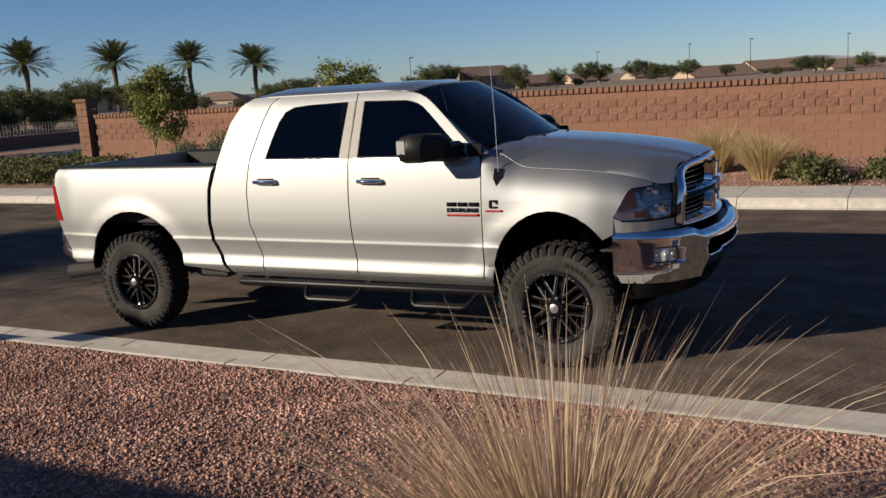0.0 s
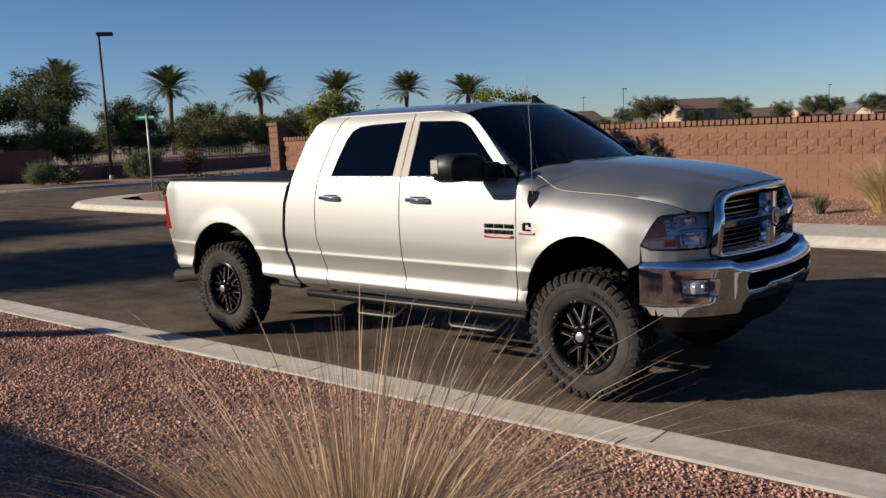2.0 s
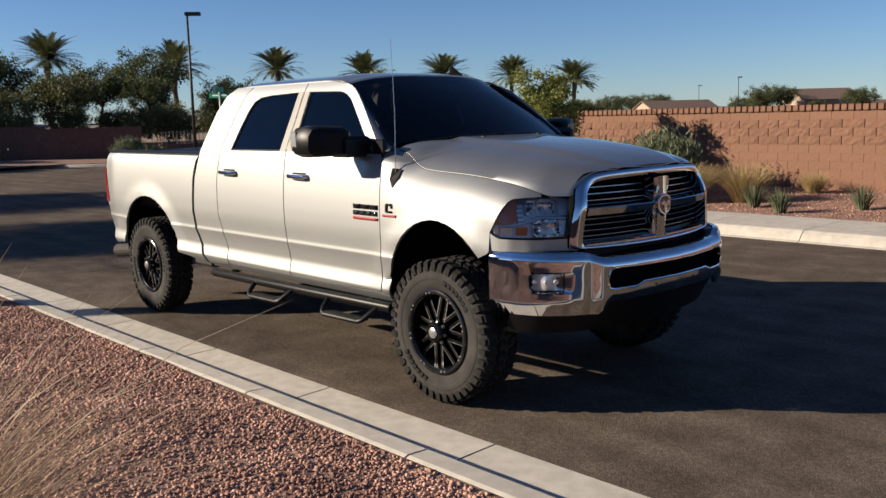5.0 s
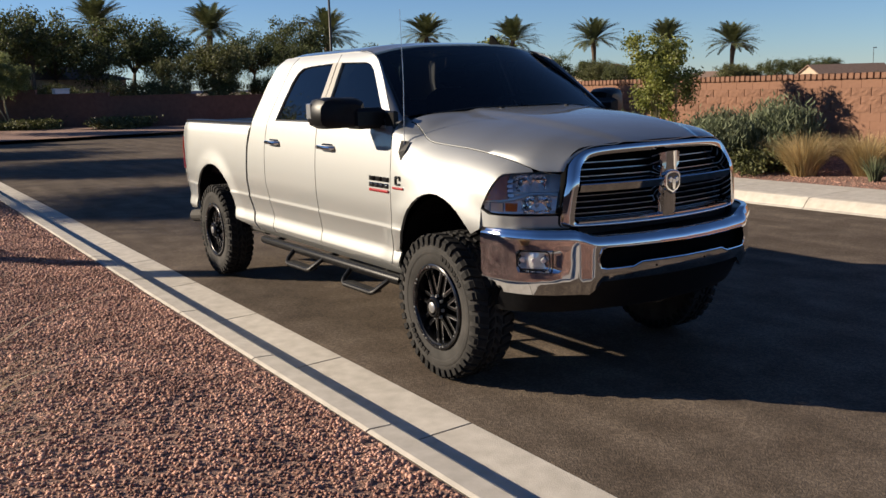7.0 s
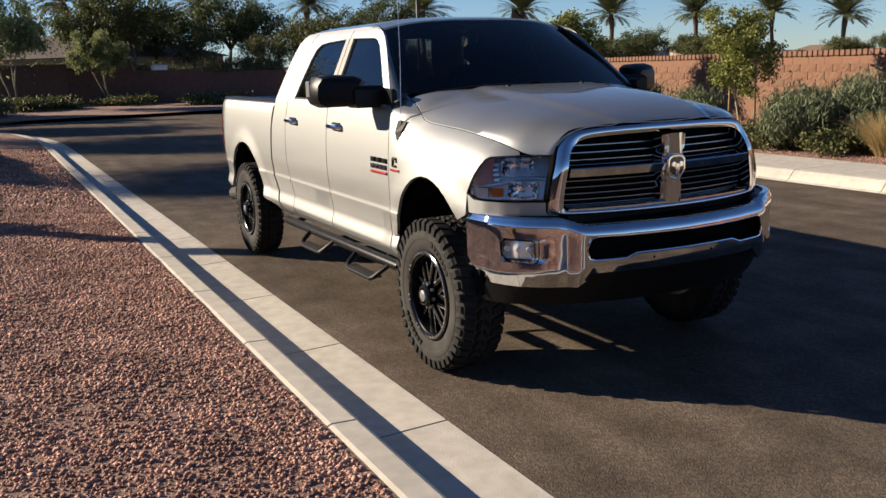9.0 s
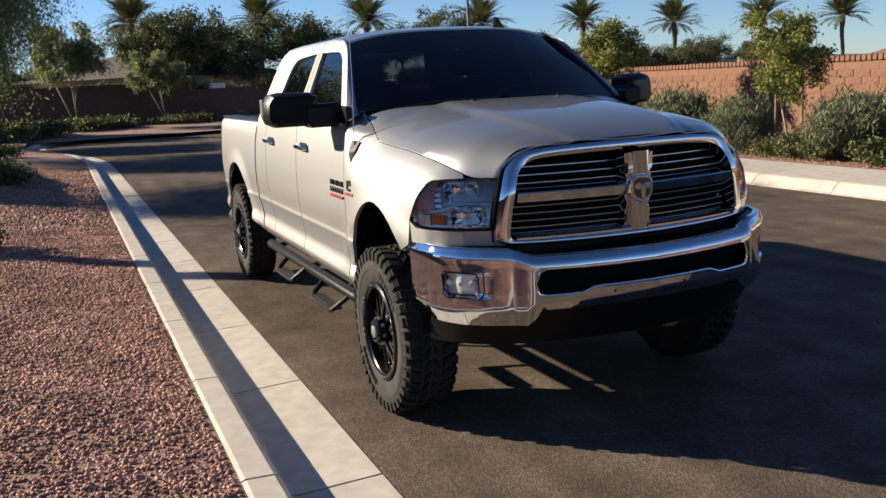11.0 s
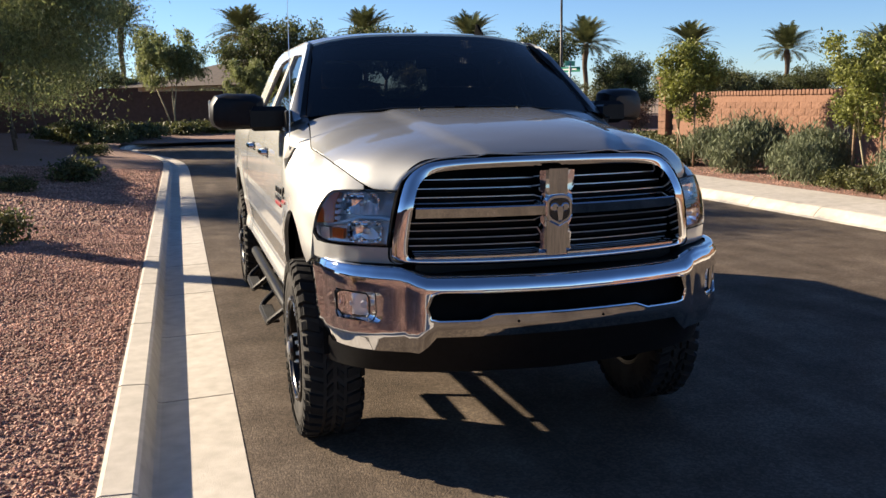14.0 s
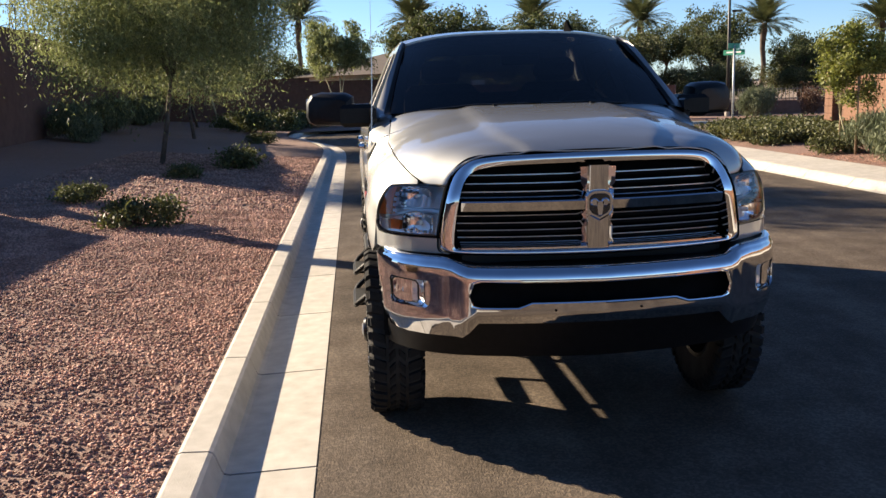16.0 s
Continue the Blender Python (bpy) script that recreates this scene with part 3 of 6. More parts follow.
mesquite = [tree_meshes(20 + k, 5.4, 2.65, 0.052, 0.024, 120000, M["leaf_mesquite"], 1, 0.34, 0.36, 9, 30, 0.38, 3.8, hang=1.7) for k in range(2)]
for x, y, k, turn, size in ((-15.4, -5.25, 0, 0.4, 0.95), (-25.4, -6.2, 1, 2.0, 0.95), (-33.5, -7.4, 0, 3.3, 0.9)):
    plant_tree("mesquite_tree", mesquite[k], x, y, bank(max(x, -33), y) - 0.05, turn, size, "green mesquite tree with drooping fine foliage on the gravel bank", "tree", "mesquite trees on the bank")
palo = tree_meshes(31, 5.2, 1.55, 0.05, 0.05, 26000, M["leaf_mesquite"], 3, 0.1, 0.45, 4, 26, 0.42, 2.8, "pale_bark", 0.6)
for x, y, turn, size in ((-42.6, -1.7, 0, 1.0), (-41.2, -7.7, 2, 1.0), (-43.5, -11.0, 4, 1.1), (-44.0, 2.6, 1, 0.72)):
    plant_tree("palo_verde_tree", palo, x, y, 0.3, turn, size, "multi-stemmed palo verde tree before the boundary wall", "tree", "palo verde trees by the wall")
young = [tree_meshes(40 + k, 2.5, 0.60, 0.020, 0.034, 11500, M["leaf_green"], 1, 0.0, 0.30, 9, 34, 0.30, 2.1, "pale_bark", clump=0.15) for k in range(2)]
for x, y, k, turn, size in ((-13.3, 9.2, 0, 0.0, 1.1), (-8.15, 9.5, 1, 1.5, 1.0)):
    plant_tree("young_tree", young[k], x, y, 0.16, turn, size, "young leafy green tree tied to wooden stakes", "tree", "young street trees")
    for sx in (-0.32, 0.34):
        v, f = tube([(x + sx, y - 0.1, 0.1), (x + sx * 0.94, y - 0.08, 1.75)], 0.022, 7)
        thing("tree_stake", v, f, M["stake"], True, "thin round wooden stake beside a young tree", "stake", "tree stakes")
big = [tree_meshes(50 + k, 6.5, 3.2, 0.16, 0.12, 9000, M["leaf_dark"], 1, 0.0, 0.36, 9, 40, 0.36, 1.6, clump=0.105) for k in range(4)]
big_green = [tree_meshes(60 + k, 5.0, 2.6, 0.10, 0.11, 8000, M["leaf_olive"], 2, 0.0, 0.3, 7, 44, 0.25, 1.6, clump=0.11) for k in range(2)]
rng = random.Random(5)
for k in range(46):
    y = -14 + 84 * (k + 0.5 + rng.uniform(-0.45, 0.45)) / 46
    tall = 3 < y < 25
    x = rng.uniform(-63, -55) if tall else rng.uniform(-72, -53)
    m = rng.choice(big + big_green[:1]) if tall else rng.choice(big + big_green * 2)
    size = rng.choice((0.64, 0.72, 0.82, 0.88, 0.94)) if tall else rng.uniform(0.52, 0.72) if y < 4 else rng.uniform(0.62, 0.84) - 0.003 * (y - 24)
    plant_tree("park_tree", m, x, y, rng.uniform(0.7, 1.2) if tall else rng.uniform(-0.5, 0.2), rng.uniform(0, 6), size, "dense dark green tree behind the boundary wall", "tree", "trees behind the wall")
for k in range(26):
    plant_tree("understorey_tree", rng.choice(big_green), rng.uniform(-57, -50), -6 + 46 * (k + rng.random()) / 26, 0.0, rng.uniform(0, 6), rng.uniform(0.35, 0.62), "small light green tree behind the boundary wall", "tree", "small trees behind the wall")
for k in range(60):
    a = radians(-6 + 78 * (k + rng.uniform(-1.5, 1.5)) / 60)
    r = rng.uniform(170, 330)
    plant_tree("distant_tree", rng.choice(big), -r * math.sin(a), r * math.cos(a), -1.4, rng.uniform(0, 6), rng.choice((0.4, 0.5, 0.6)) * (0.55 + r / 600), "distant dark tree among the houses", "tree", "distant trees")
# bearing, distance and height in degrees of the trees on the skyline
for a, r, up in ((37.1, 170, 1.0), (35.6, 210, 1.0), (34.3, 215, 1.0), (29.3, 180, 0.7), (28.1, 176, 1.3), (27.1, 180, 1.28), (25.0, 178, 0.35), (22.6, 178, 1.05), (20.0, 200, 0.6), (18.1, 200, 0.9), (17.2, 200, 0.72),
                 (15.0, 200, 0.85), (13.8, 200, 0.6), (13.0, 200, 0.45), (11.9, 200, 0.65), (9.6, 205, 0.2), (5.3, 180, 0.45), (4.6, 185, 0.4), (4.1, 180, 0.35), (1.9, 200, 0.4)):
    plant_tree("distant_tree", rng.choice(big), -r * math.sin(radians(a)), r * math.cos(radians(a)), -1.4, a * 7, (3.2 + r * math.tan(radians(up))) / 6.6, "distant dark tree among the houses", "tree", "distant trees")


def bush_mesh(seed, r, h, leaf, n, mat, aspect=1.8, rise=0.0):
    rng = np.random.default_rng(seed)
    cs = [(r * k * math.cos(a), r * k * math.sin(a), h * z) for k, a, z in ((rng.random() ** 0.6, rng.random() * 6.28, rng.uniform(0.12, 0.85)) for _ in range(26))]
    v, q = leaves(rng, cs, n // 26, (r * 0.2, r * 0.2, h * 0.15), leaf, 0, aspect, rise)
    v[:, 2] = np.maximum(v[:, 2], 0.0)
    stems = join(*[tube([(0, 0, 0), (c[0] * 0.5, c[1] * 0.5, c[2] * 0.6), c], [0.012, 0.009, 0.004], 5) for c in cs[:9]])
    return big_mesh("foliage", v, q, mat), mesh_of("branchwork", *stems, M["bark"])


bush_kinds = {"green": bush_mesh(1, 0.55, 0.85, 0.019, 15000, M["leaf_grey"], 6.0, 0.7), "low": bush_mesh(2, 0.5, 0.40, 0.036, 2400, M["leaf_olive"]),
              "red": bush_mesh(3, 0.5, 1.25, 0.05, 2400, M["leaf_red"]), "cover": bush_mesh(4, 0.7, 0.26, 0.036, 5200, M["leaf_olive"])}
LABELS = {"green": "rounded grey-green shrub on reddish gravel", "low": "low sprawling olive-green shrub on the gravel", "red": "sparse reddish brown shrub by the side street",
          "cover": "low green ground cover mound at the corner"}
for kind, x, y, s in (("green", -9.5, 9.35, 1.0), ("green", -11.4, 9.4, 1.15), ("green", -8.9, 9.0, 0.78), ("green", -6.3, 9.0, 1.05), ("low", -6.9, 8.75, 1.1), ("green", -7.4, 10.2, 0.9), ("green", -5.75, 9.6, 1.2), ("low", -5.5, 8.9, 1.1),
                      ("green", -6.6, 10.2, 1.0), ("green", -12.9, 9.5, 0.9), ("low", 0.85, 8.75, 1.1), ("low", 1.9, 9.0, 0.9), ("low", -8.0, 8.8, 0.8), ("low", -13.6, 9.0, 1.0),
                      ("cover", -17.0, 9.6, 1.5), ("cover", -18.6, 10.0, 1.5), ("cover", -19.6, 11.2, 1.4), ("cover", -16.0, 10.6, 1.3), ("cover", -17.6, 10.8, 1.6), ("cover", -19.5, 13.0, 1.6), ("cover", -20.6, 10.2, 1.6), ("cover", -21.4, 11.6, 1.7), ("cover", -19.4, 9.5, 1.3), ("green", -34.2, 16.6, 1.3), ("red", -33.2, 18.6, 1.0), ("green", -35.3, 12.4, 1.0), ("low", -34.8, 13.2, 1.5),
                      ("low", -6.6, -3.75, 0.95), ("low", -15.2, -3.6, 1.15), ("low", -8.6, -5.0, 0.7), ("low", -12.6, -4.3, 0.7), ("low", -24.5, -4.0, 0.9), ("low", -31.6, -5.0, 2.2), ("low", -34.5, -4.6, 2.2),
                      ("cover", -38, -3.6, 2.4), ("cover", -42, -1.0, 2.4), ("cover", -40, -4.5, 2.4), ("cover", -36.5, -5.3, 2.4), ("green", -26.0, -9.0, 1.2), ("green", -21.0, -8.6, 1.1), ("green", -32, -9.2, 1.2),
                      ("cover", -43.6, 3.5, 2.0), ("cover", -41.0, 7.0, 2.0)):
    z = bank(x, y) if y < 0 and x > -34 else verge_far(x, y) if y > 6 and x > -20 else 0.2
    ob = empty("shrub", LABELS[kind], "shrub", kind + " shrubs")
    child("foliage", bush_kinds[kind][0], ob)
    child("branchwork", bush_kinds[kind][1], ob)
    ob.location, ob.scale, ob.rotation_euler = (x, y, z - 0.02), (s, s, s), (0, 0, (x * 3.1 + y * 1.7) % 6.28)


def grass_mesh(seed, n, h, r, lean, width, mat, plume=0.0):
    """A tuft of thin arching blades, each a tapered strip of four pieces."""
    rng = np.random.default_rng(seed)
    v, q = [], []
    a, k = rng.uniform(0, 2 * np.pi, n), rng.random(n) ** 0.6
    L = h * rng.uniform(0.55, 1.0, n)
    out = lean * (k * 0.9 + 0.12) * rng.uniform(0.5, 1.5, n)
    seg = 5
    vs = np.zeros((n, (seg + 1) * 2, 3))
    w = width * rng.uniform(0.6, 1.3, n)
    side = rng.uniform(0, np.pi, n)
    for j in range(seg + 1):
        t = j / seg
        dist = r * k * 0.5 + L * out * (0.35 * t + 0.65 * t * t)
        z = L * (t - 0.28 * out * t * t * t)
        ww = w * (1 - 0.8 * t)
        if plume:
            ww = np.where((rng.random(n) < plume) & (t > 0.55) & (t < 0.99), w * 1.6, ww)
        cx, cy = dist * np.cos(a), dist * np.sin(a)
        vs[:, 2 * j] = np.stack([cx - ww * np.cos(side), cy - ww * np.sin(side), z], -1)
        vs[:, 2 * j + 1] = np.stack([cx + ww * np.cos(side), cy + ww * np.sin(side), z], -1)
    i = (np.arange(n) * (seg + 1) * 2)[:, None, None]
    q = np.array([(2 * j, 2 * j + 1, 2 * j + 3, 2 * j + 2) for j in range(seg)])[None] + i
    return big_mesh("ornamental_grass", vs.reshape(-1, 3), q.reshape(-1, 4), mat)


tuft = empty("ornamental_grass", "large tuft of dry straw-coloured ornamental grass on the gravel", "grass")
child("blades", grass_mesh(7, 2700, 0.97, 0.56, 0.88, 0.0022, M["straw"]), tuft)
child("stems", grass_mesh(17, 1150, 1.18, 0.52, 0.86, 0.0015, M["straw_purple"]), tuft, None, "thin reddish-purple flower stems")
child("plumes", grass_mesh(27, 150, 1.36, 0.44, 0.74, 0.0015, M["straw_pale"], 0.85), tuft, None, "pale dry flower plumes")
child("stray_plumes", grass_mesh(37, 40, 1.30, 0.5, 1.38, 0.0017, M["straw_pale"], 0.9), tuft, None, "pale stray plumes bent outward")
tuft.location = (1.26, -4.40, bank(1.26, -4.40) - 0.02)
far_tuft = grass_mesh(8, 1900, 0.92, 0.40, 0.72, 0.0042, M["straw_green"])
for x, y, s in ((0.05, 9.05, 1.0), (-0.9, 9.9, 1.1), (-4.7, 9.05, 0.9), (-3.9, 9.5, 0.86), (-3.4, 11.0, 0.5)):
    ob = tagged(new("ornamental_grass", far_tuft), "yellow-green tuft of ornamental grass before the wall", "grass", "grass tufts before the wall")
    ob.location, ob.scale, ob.rotation_euler = (x, y, verge_far(x, y) - 0.02), (s, s, s), (0, 0, x)
yucca = grass_mesh(9, 150, 0.46, 0.14, 0.55, 0.011, M["leaf_grey"])
for x, y in ((-3.4, 8.96), (-2.75, 8.57), (-1.85, 9.4)):
    ob = tagged(new("yucca", yucca), "small spiky grey-green yucca on reddish gravel", "plant", "yuccas on the verge")
    ob.location = (x, y, verge_far(x, y) - 0.02)


def palm_meshes(seed, height):
    """A ringed trunk that thickens below the crown, and arching feathered fronds."""
    rng = np.random.default_rng(seed)
    pts = [(0.06 * math.sin(k), 0.05 * math.cos(k * 1.3), height * k / 10) for k in range(11)]
    v, f = tube(pts, [0.28, 0.24, 0.22, 0.21, 0.21, 0.21, 0.21, 0.22, 0.24, 0.30, 0.22], 10)
    trunk = mesh_of("trunk", v, f, M["palm_bark"], True)
    vs, qs = [], []
    for k in range(92):
        a, up = rng.uniform(0, 6.283), math.radians(rng.choice((rng.uniform(-8, 25), rng.uniform(15, 60), rng.uniform(45, 85))))
        L = rng.uniform(2.9, 3.6) * (1.0 if up < 1.0 else 0.85)
        d, s = np.array((math.cos(a), math.sin(a), 0)), np.array((-math.sin(a), math.cos(a), 0))
        spine, p, tilt = [], np.array((0, 0, height - 0.1)), up
        for j in range(10):
            spine.append(p)
            p = p + (d * math.cos(tilt) + np.array((0, 0, math.sin(tilt)))) * L / 9
            tilt -= math.radians(rng.uniform(3.5, 7.5)) * (0.6 + 0.1 * j)
        for j in range(1, 9):
            along = (spine[j + 1] - spine[j]) / np.linalg.norm(spine[j + 1] - spine[j])
            for half in range(4):
                t = (j + half / 4) / 9
                q = spine[j] + (spine[j + 1] - spine[j]) * half / 4
                w = 0.58 * math.sin(math.pi * min(1, 0.10 + t * 0.86)) + 0.06
                for sg in (-1, 1):
                    lift = rng.normal(0.04, 0.07)
                    tip = q + sg * s * w * 0.72 + along * w * 0.78 + np.array((0, 0, lift * w))
                    o = len(vs)
                    vs += [q - along * 0.035, q + along * 0.065, tip]
                    qs.append((o, o + 1, o + 2))
    return trunk, big_mesh("crown", np.array(vs), np.array(qs), M["palm_leaf"])


palms = [palm_meshes(70 + k, 7.0) for k in range(2)]
PALMS = ((-102.6, -6.9, 10.0), (-107.9, 6.5, 9.9), (-100.8, 19.7, 9.3), (-102.4, 32.9, 9.0), (-99.0, 46.4, 8.2), (-99.6, 61.1, 8.1), (-97.2, 73.5, 7.5), (-97.7, 88.6, 7.6), (-90.3, 95.6, 7.3), (-83.5, 101.7, 6.4))
for k, (x, y, z) in enumerate(PALMS):
    size = (1.30, 1.36, 1.24)[k % 3]
    ob = plant_tree("palm_tree", palms[k % 2], x, y, z - 7.0 * size, k * 1.3, size, "tall date palm with a rough trunk and feathery crown", "palm", "row of palms")

# ---- street furniture and distance ----
lamp = empty("street_lamp", "dark street lamp with a flat rectangular head", "street lamp", "street lamps")
v, f = tube([(0, 0, 0), (0, 0, 3.2), (0, 0, 6.62)], [0.08, 0.065, 0.048], 10)
child("pole", mesh_of("pole", v, f, M["pole"], True), lamp)
v, f = box_data(-0.10, 0.62, -0.17, 0.17, 6.54, 6.70, 0.03)
child("lamp_head", mesh_of("lamp_head", v, f, M["pole"]), lamp)
v, f = tube([(0, 0, -0.1), (0, 0, 0.25)], [0.12, 0.11], 12)
child("base", mesh_of("base", v, f, M["concrete"]), lamp)
lamp.location, lamp.rotation_euler = (-35.8, 15.9, 0.1), (0, 0, 1.0)
for x, y, s in ((-96.0, 41.5, 1.42), (-73.6, 130.7, 1.0), (-71.8, 229, 1.15), (-45, 215, 1.15), (-32, 220, 1.2), (2, 240, 1.25), (-12, 235, 1.2), (-118, 190, 1.1), (-150, 150, 1.1)):
    ob = copy_thing(lamp, pose(x, y, 0, 0, 0, 60))
    ob.scale = (s, s, s)
post = empty("street_sign", "green street name signs on a pale steel post", "sign")
v, f = tube([(0, 0, 0), (0, 0, 2.95)], 0.035, 10)
child("post", mesh_of("post", v, f, M["galv"], True), post)
v, f = box_data(-0.42, 0.42, -0.008, 0.008, 2.62, 2.80, 0.004)
child("sign_blade", mesh_of("sign_blade", v, f, M["sign_green"]), post)
v, f = box_data(-0.012, 0.004, -0.34, 0.34, 2.84, 3.02, 0.004)
child("sign_blade", mesh_of("sign_blade", v, f, M["sign_green"]), post)
for a, b in ((-0.3, -0.05), (0.0, 0.28)):
    v, f = box_data(a, b, -0.011, -0.009, 2.69, 2.74)
    child("lettering_bar", mesh_of("lettering_bar", v, f, M["white"]), post, label="white lettering bar")
post.location, post.rotation_euler = (-26.6, 12.26, 0.0), (0, 0, 0.6)
cabinet = empty("utility_cabinet", "small white utility cabinet behind the wall", "cabinet")
v, f = box_data(-0.5, 0.5, -0.4, 0.4, 0, 1.3, 0.03)
child("body", mesh_of("body", v, f, M["white"]), cabinet)
v, f = box_data(-0.55, 0.55, -0.45, 0.45, 1.3, 1.36, 0.02)
child("lid", mesh_of("lid", v, f, M["white"]), cabinet)
cabinet.location = (-54.6, 7.0, 0.9)


def house(x, y, w, d, h, turn, z=0.0, tiles="roof_tile"):
    ob = empty("house", "distant single-storey stucco house with a hipped tile roof", "house", "distant houses")
    v, f = box_data(-w / 2, w / 2, -d / 2, d / 2, 0, h)
    child("wall", mesh_of("wall", v, f, M["stucco"]), ob)
    e = 0.5
    r = min(w, d) / 2
    v = [(-w / 2 - e, -d / 2 - e, h), (w / 2 + e, -d / 2 - e, h), (w / 2 + e, d / 2 + e, h), (-w / 2 - e, d / 2 + e, h), (-w / 2 + r, 0, h + r * 0.42), (w / 2 - r, 0, h + r * 0.42)]
    child("roof", mesh_of("roof", v, [(0, 1, 5, 4), (1, 2, 5), (2, 3, 4, 5), (3, 0, 4), (3, 2, 1, 0)], M[tiles]), ob)
    for sx in (-0.28, 0.05, 0.32):
        for sy in (-1, 1):
            v, f = box_data(w * sx - 0.6, w * sx + 0.6, sy * d / 2 - 0.03, sy * d / 2 + 0.03, h * 0.38, h * 0.78)
            child("window", mesh_of("window", v, f, M["far_glass"]), ob)
    ob.location, ob.rotation_euler = (x, y, z), (0, 0, turn)
    return ob


def gabled_house(x, y, w, d, h, turn, z):
    ob = empty("house", "distant pale stucco house with a gabled tile roof", "house", "distant houses")
    top = h + d * 0.21
    v = [(-w / 2, -d / 2, 0), (w / 2, -d / 2, 0), (w / 2, d / 2, 0), (-w / 2, d / 2, 0), (-w / 2, -d / 2, h), (w / 2, -d / 2, h), (w / 2, d / 2, h), (-w / 2, d / 2, h), (-w / 2, 0, top - 0.1), (w / 2, 0, top - 0.1)]
    child("wall", mesh_of("wall", v, [(0, 1, 5, 4), (2, 3, 7, 6), (1, 2, 6, 9, 5), (3, 0, 4, 8, 7)], M["stucco"]), ob)
    for sy in (-1, 1):
        e = sy * (d / 2 + 0.5)
        v = [(-w / 2 - 0.4, e, h - 0.2), (w / 2 + 0.4, e, h - 0.2), (w / 2 + 0.4, 0, top), (-w / 2 - 0.4, 0, top)]
        v += [(a, b, c + 0.18) for a, b, c in v]
        child("roof", mesh_of("roof", v, [(0, 1, 2, 3), (7, 6, 5, 4), (0, 4, 5, 1), (1, 5, 6, 2), (2, 6, 7, 3), (3, 7, 4, 0)], M["roof_tile"]), ob)
    for sx in (-0.28, 0.05, 0.32):
        v, f = box_data(w * sx - 0.6, w * sx + 0.6, -d / 2 - 0.03, -d / 2 + 0.03, h * 0.38, h * 0.78)
        child("window", mesh_of("window", v, f, M["far_glass"]), ob)
    ob.location, ob.rotation_euler = (x, y, z), (0, 0, turn)
    return ob


house(-66, 4.5, 11, 16, 2.7, 0.75, 0.2, "shaded_dark_tile")
# bearing, distance, width and height of the ridge in degrees
for a, r, w, up in ((33.2, 191, 15, 0.5), (24.9, 190, 12, 0.95), (21.2, 230, 11, 0.2), (18.3, 260, 11, 0.12), (14.5, 300, 13, 0.1), (10.4, 220, 16, 0.1), (7.3, 240, 12, 0.25), (3.0, 240, 12, 0.05), (-1, 300, 14, 0.1), (-5, 300, 14, 0.1)):
    d = 9 + (w - 11) * 0.3
    gabled_house(-r * math.sin(radians(a)), r * math.cos(radians(a)), w, d, 3.0, radians(a) + 0.55, 1.8 + r * math.tan(radians(up)) - 3.0 - d * 0.21)
for a, r, h in ((41, 300, 3.4), (47, 260, 5.5), (53, 290, 3.4)):
    house(-r * math.sin(radians(a)), r * math.cos(radians(a)), 19, 13, h, radians(a) + 0.5 * math.sin(a * 7), -2.1 + 0.7 * math.sin(a * 3))
v, f = [], []
for k in range(80):
    a = radians(75 + 130 * k / 79)
    r = 2400
    hgt = 4 + 70 * max(0, noise.noise((k * 0.21, 1.3, 0))) + 14 * max(0, noise.noise((k * 0.9, 4.1, 0)))
    v += [(r * math.cos(a), r * math.sin(a), -5), (r * math.cos(a), r * math.sin(a), hgt)]
    if k:
        f.append((2 * k - 2, 2 * k - 1, 2 * k + 1, 2 * k))
thing("backdrop", v, f, M["mountain"], False, "low blue-grey mountains on the horizon", "mountains", kind="structure")
tower = empty("transmission_tower", "distant grey steel lattice transmission tower", "tower")
for a, b in (((-3, -3, 0), (-0.6, -0.6, 26)), ((3, -3, 0), (0.6, -0.6, 26)), ((3, 3, 0), (0.6, 0.6, 26)), ((-3, 3, 0), (-0.6, 0.6, 26))):
    v, f = tube([a, b], 0.12, 4)
    child("leg", mesh_of("leg", v, f, M["pole"]), tower)
for k in range(8):
    z0, z1 = 3.2 * k, 3.2 * k + 3.2
    w0, w1 = 3 - 2.4 * z0 / 26, 3 - 2.4 * z1 / 26
    v, f = join(tube([(-w0, -w0, z0), (w1, -w1, z1)], 0.07, 4), tube([(w0, -w0, z0), (-w1, -w1, z1)], 0.07, 4), tube([(w0, -w0, z0), (w1, w1, z1)], 0.07, 4), tube([(w0, w0, z0), (w1, -w1, z1)], 0.07, 4))
    child("brace", mesh_of("brace", v, f, M["pole"]), tower)
for z in (17, 21, 25):
    v, f = join(tube([(0, -6, z), (0, 6, z)], 0.12, 4), tube([(0, -6, z), (0, 0, z + 1.5)], 0.08, 4), tube([(0, 6, z), (0, 0, z + 1.5)], 0.08, 4))
    child("cross_arm", mesh_of("cross_arm", v, f, M["pole"]), tower)
tower.location = (-150, -53, -4)


# ---- pickup truck ----
def lerp_table(t, x):
    if x <= t[0][0]:
        return t[0][1]
    for (a, p), (b, q) in zip(t, t[1:]):
        if x <= b:
            return p + (q - p) * (x - a) / (b - a)
    return t[-1][1]


def smooth01(a, b, x):
    t = min(max((x - a) / (b - a), 0.0), 1.0)
    return t * t * (3 - 2 * t)


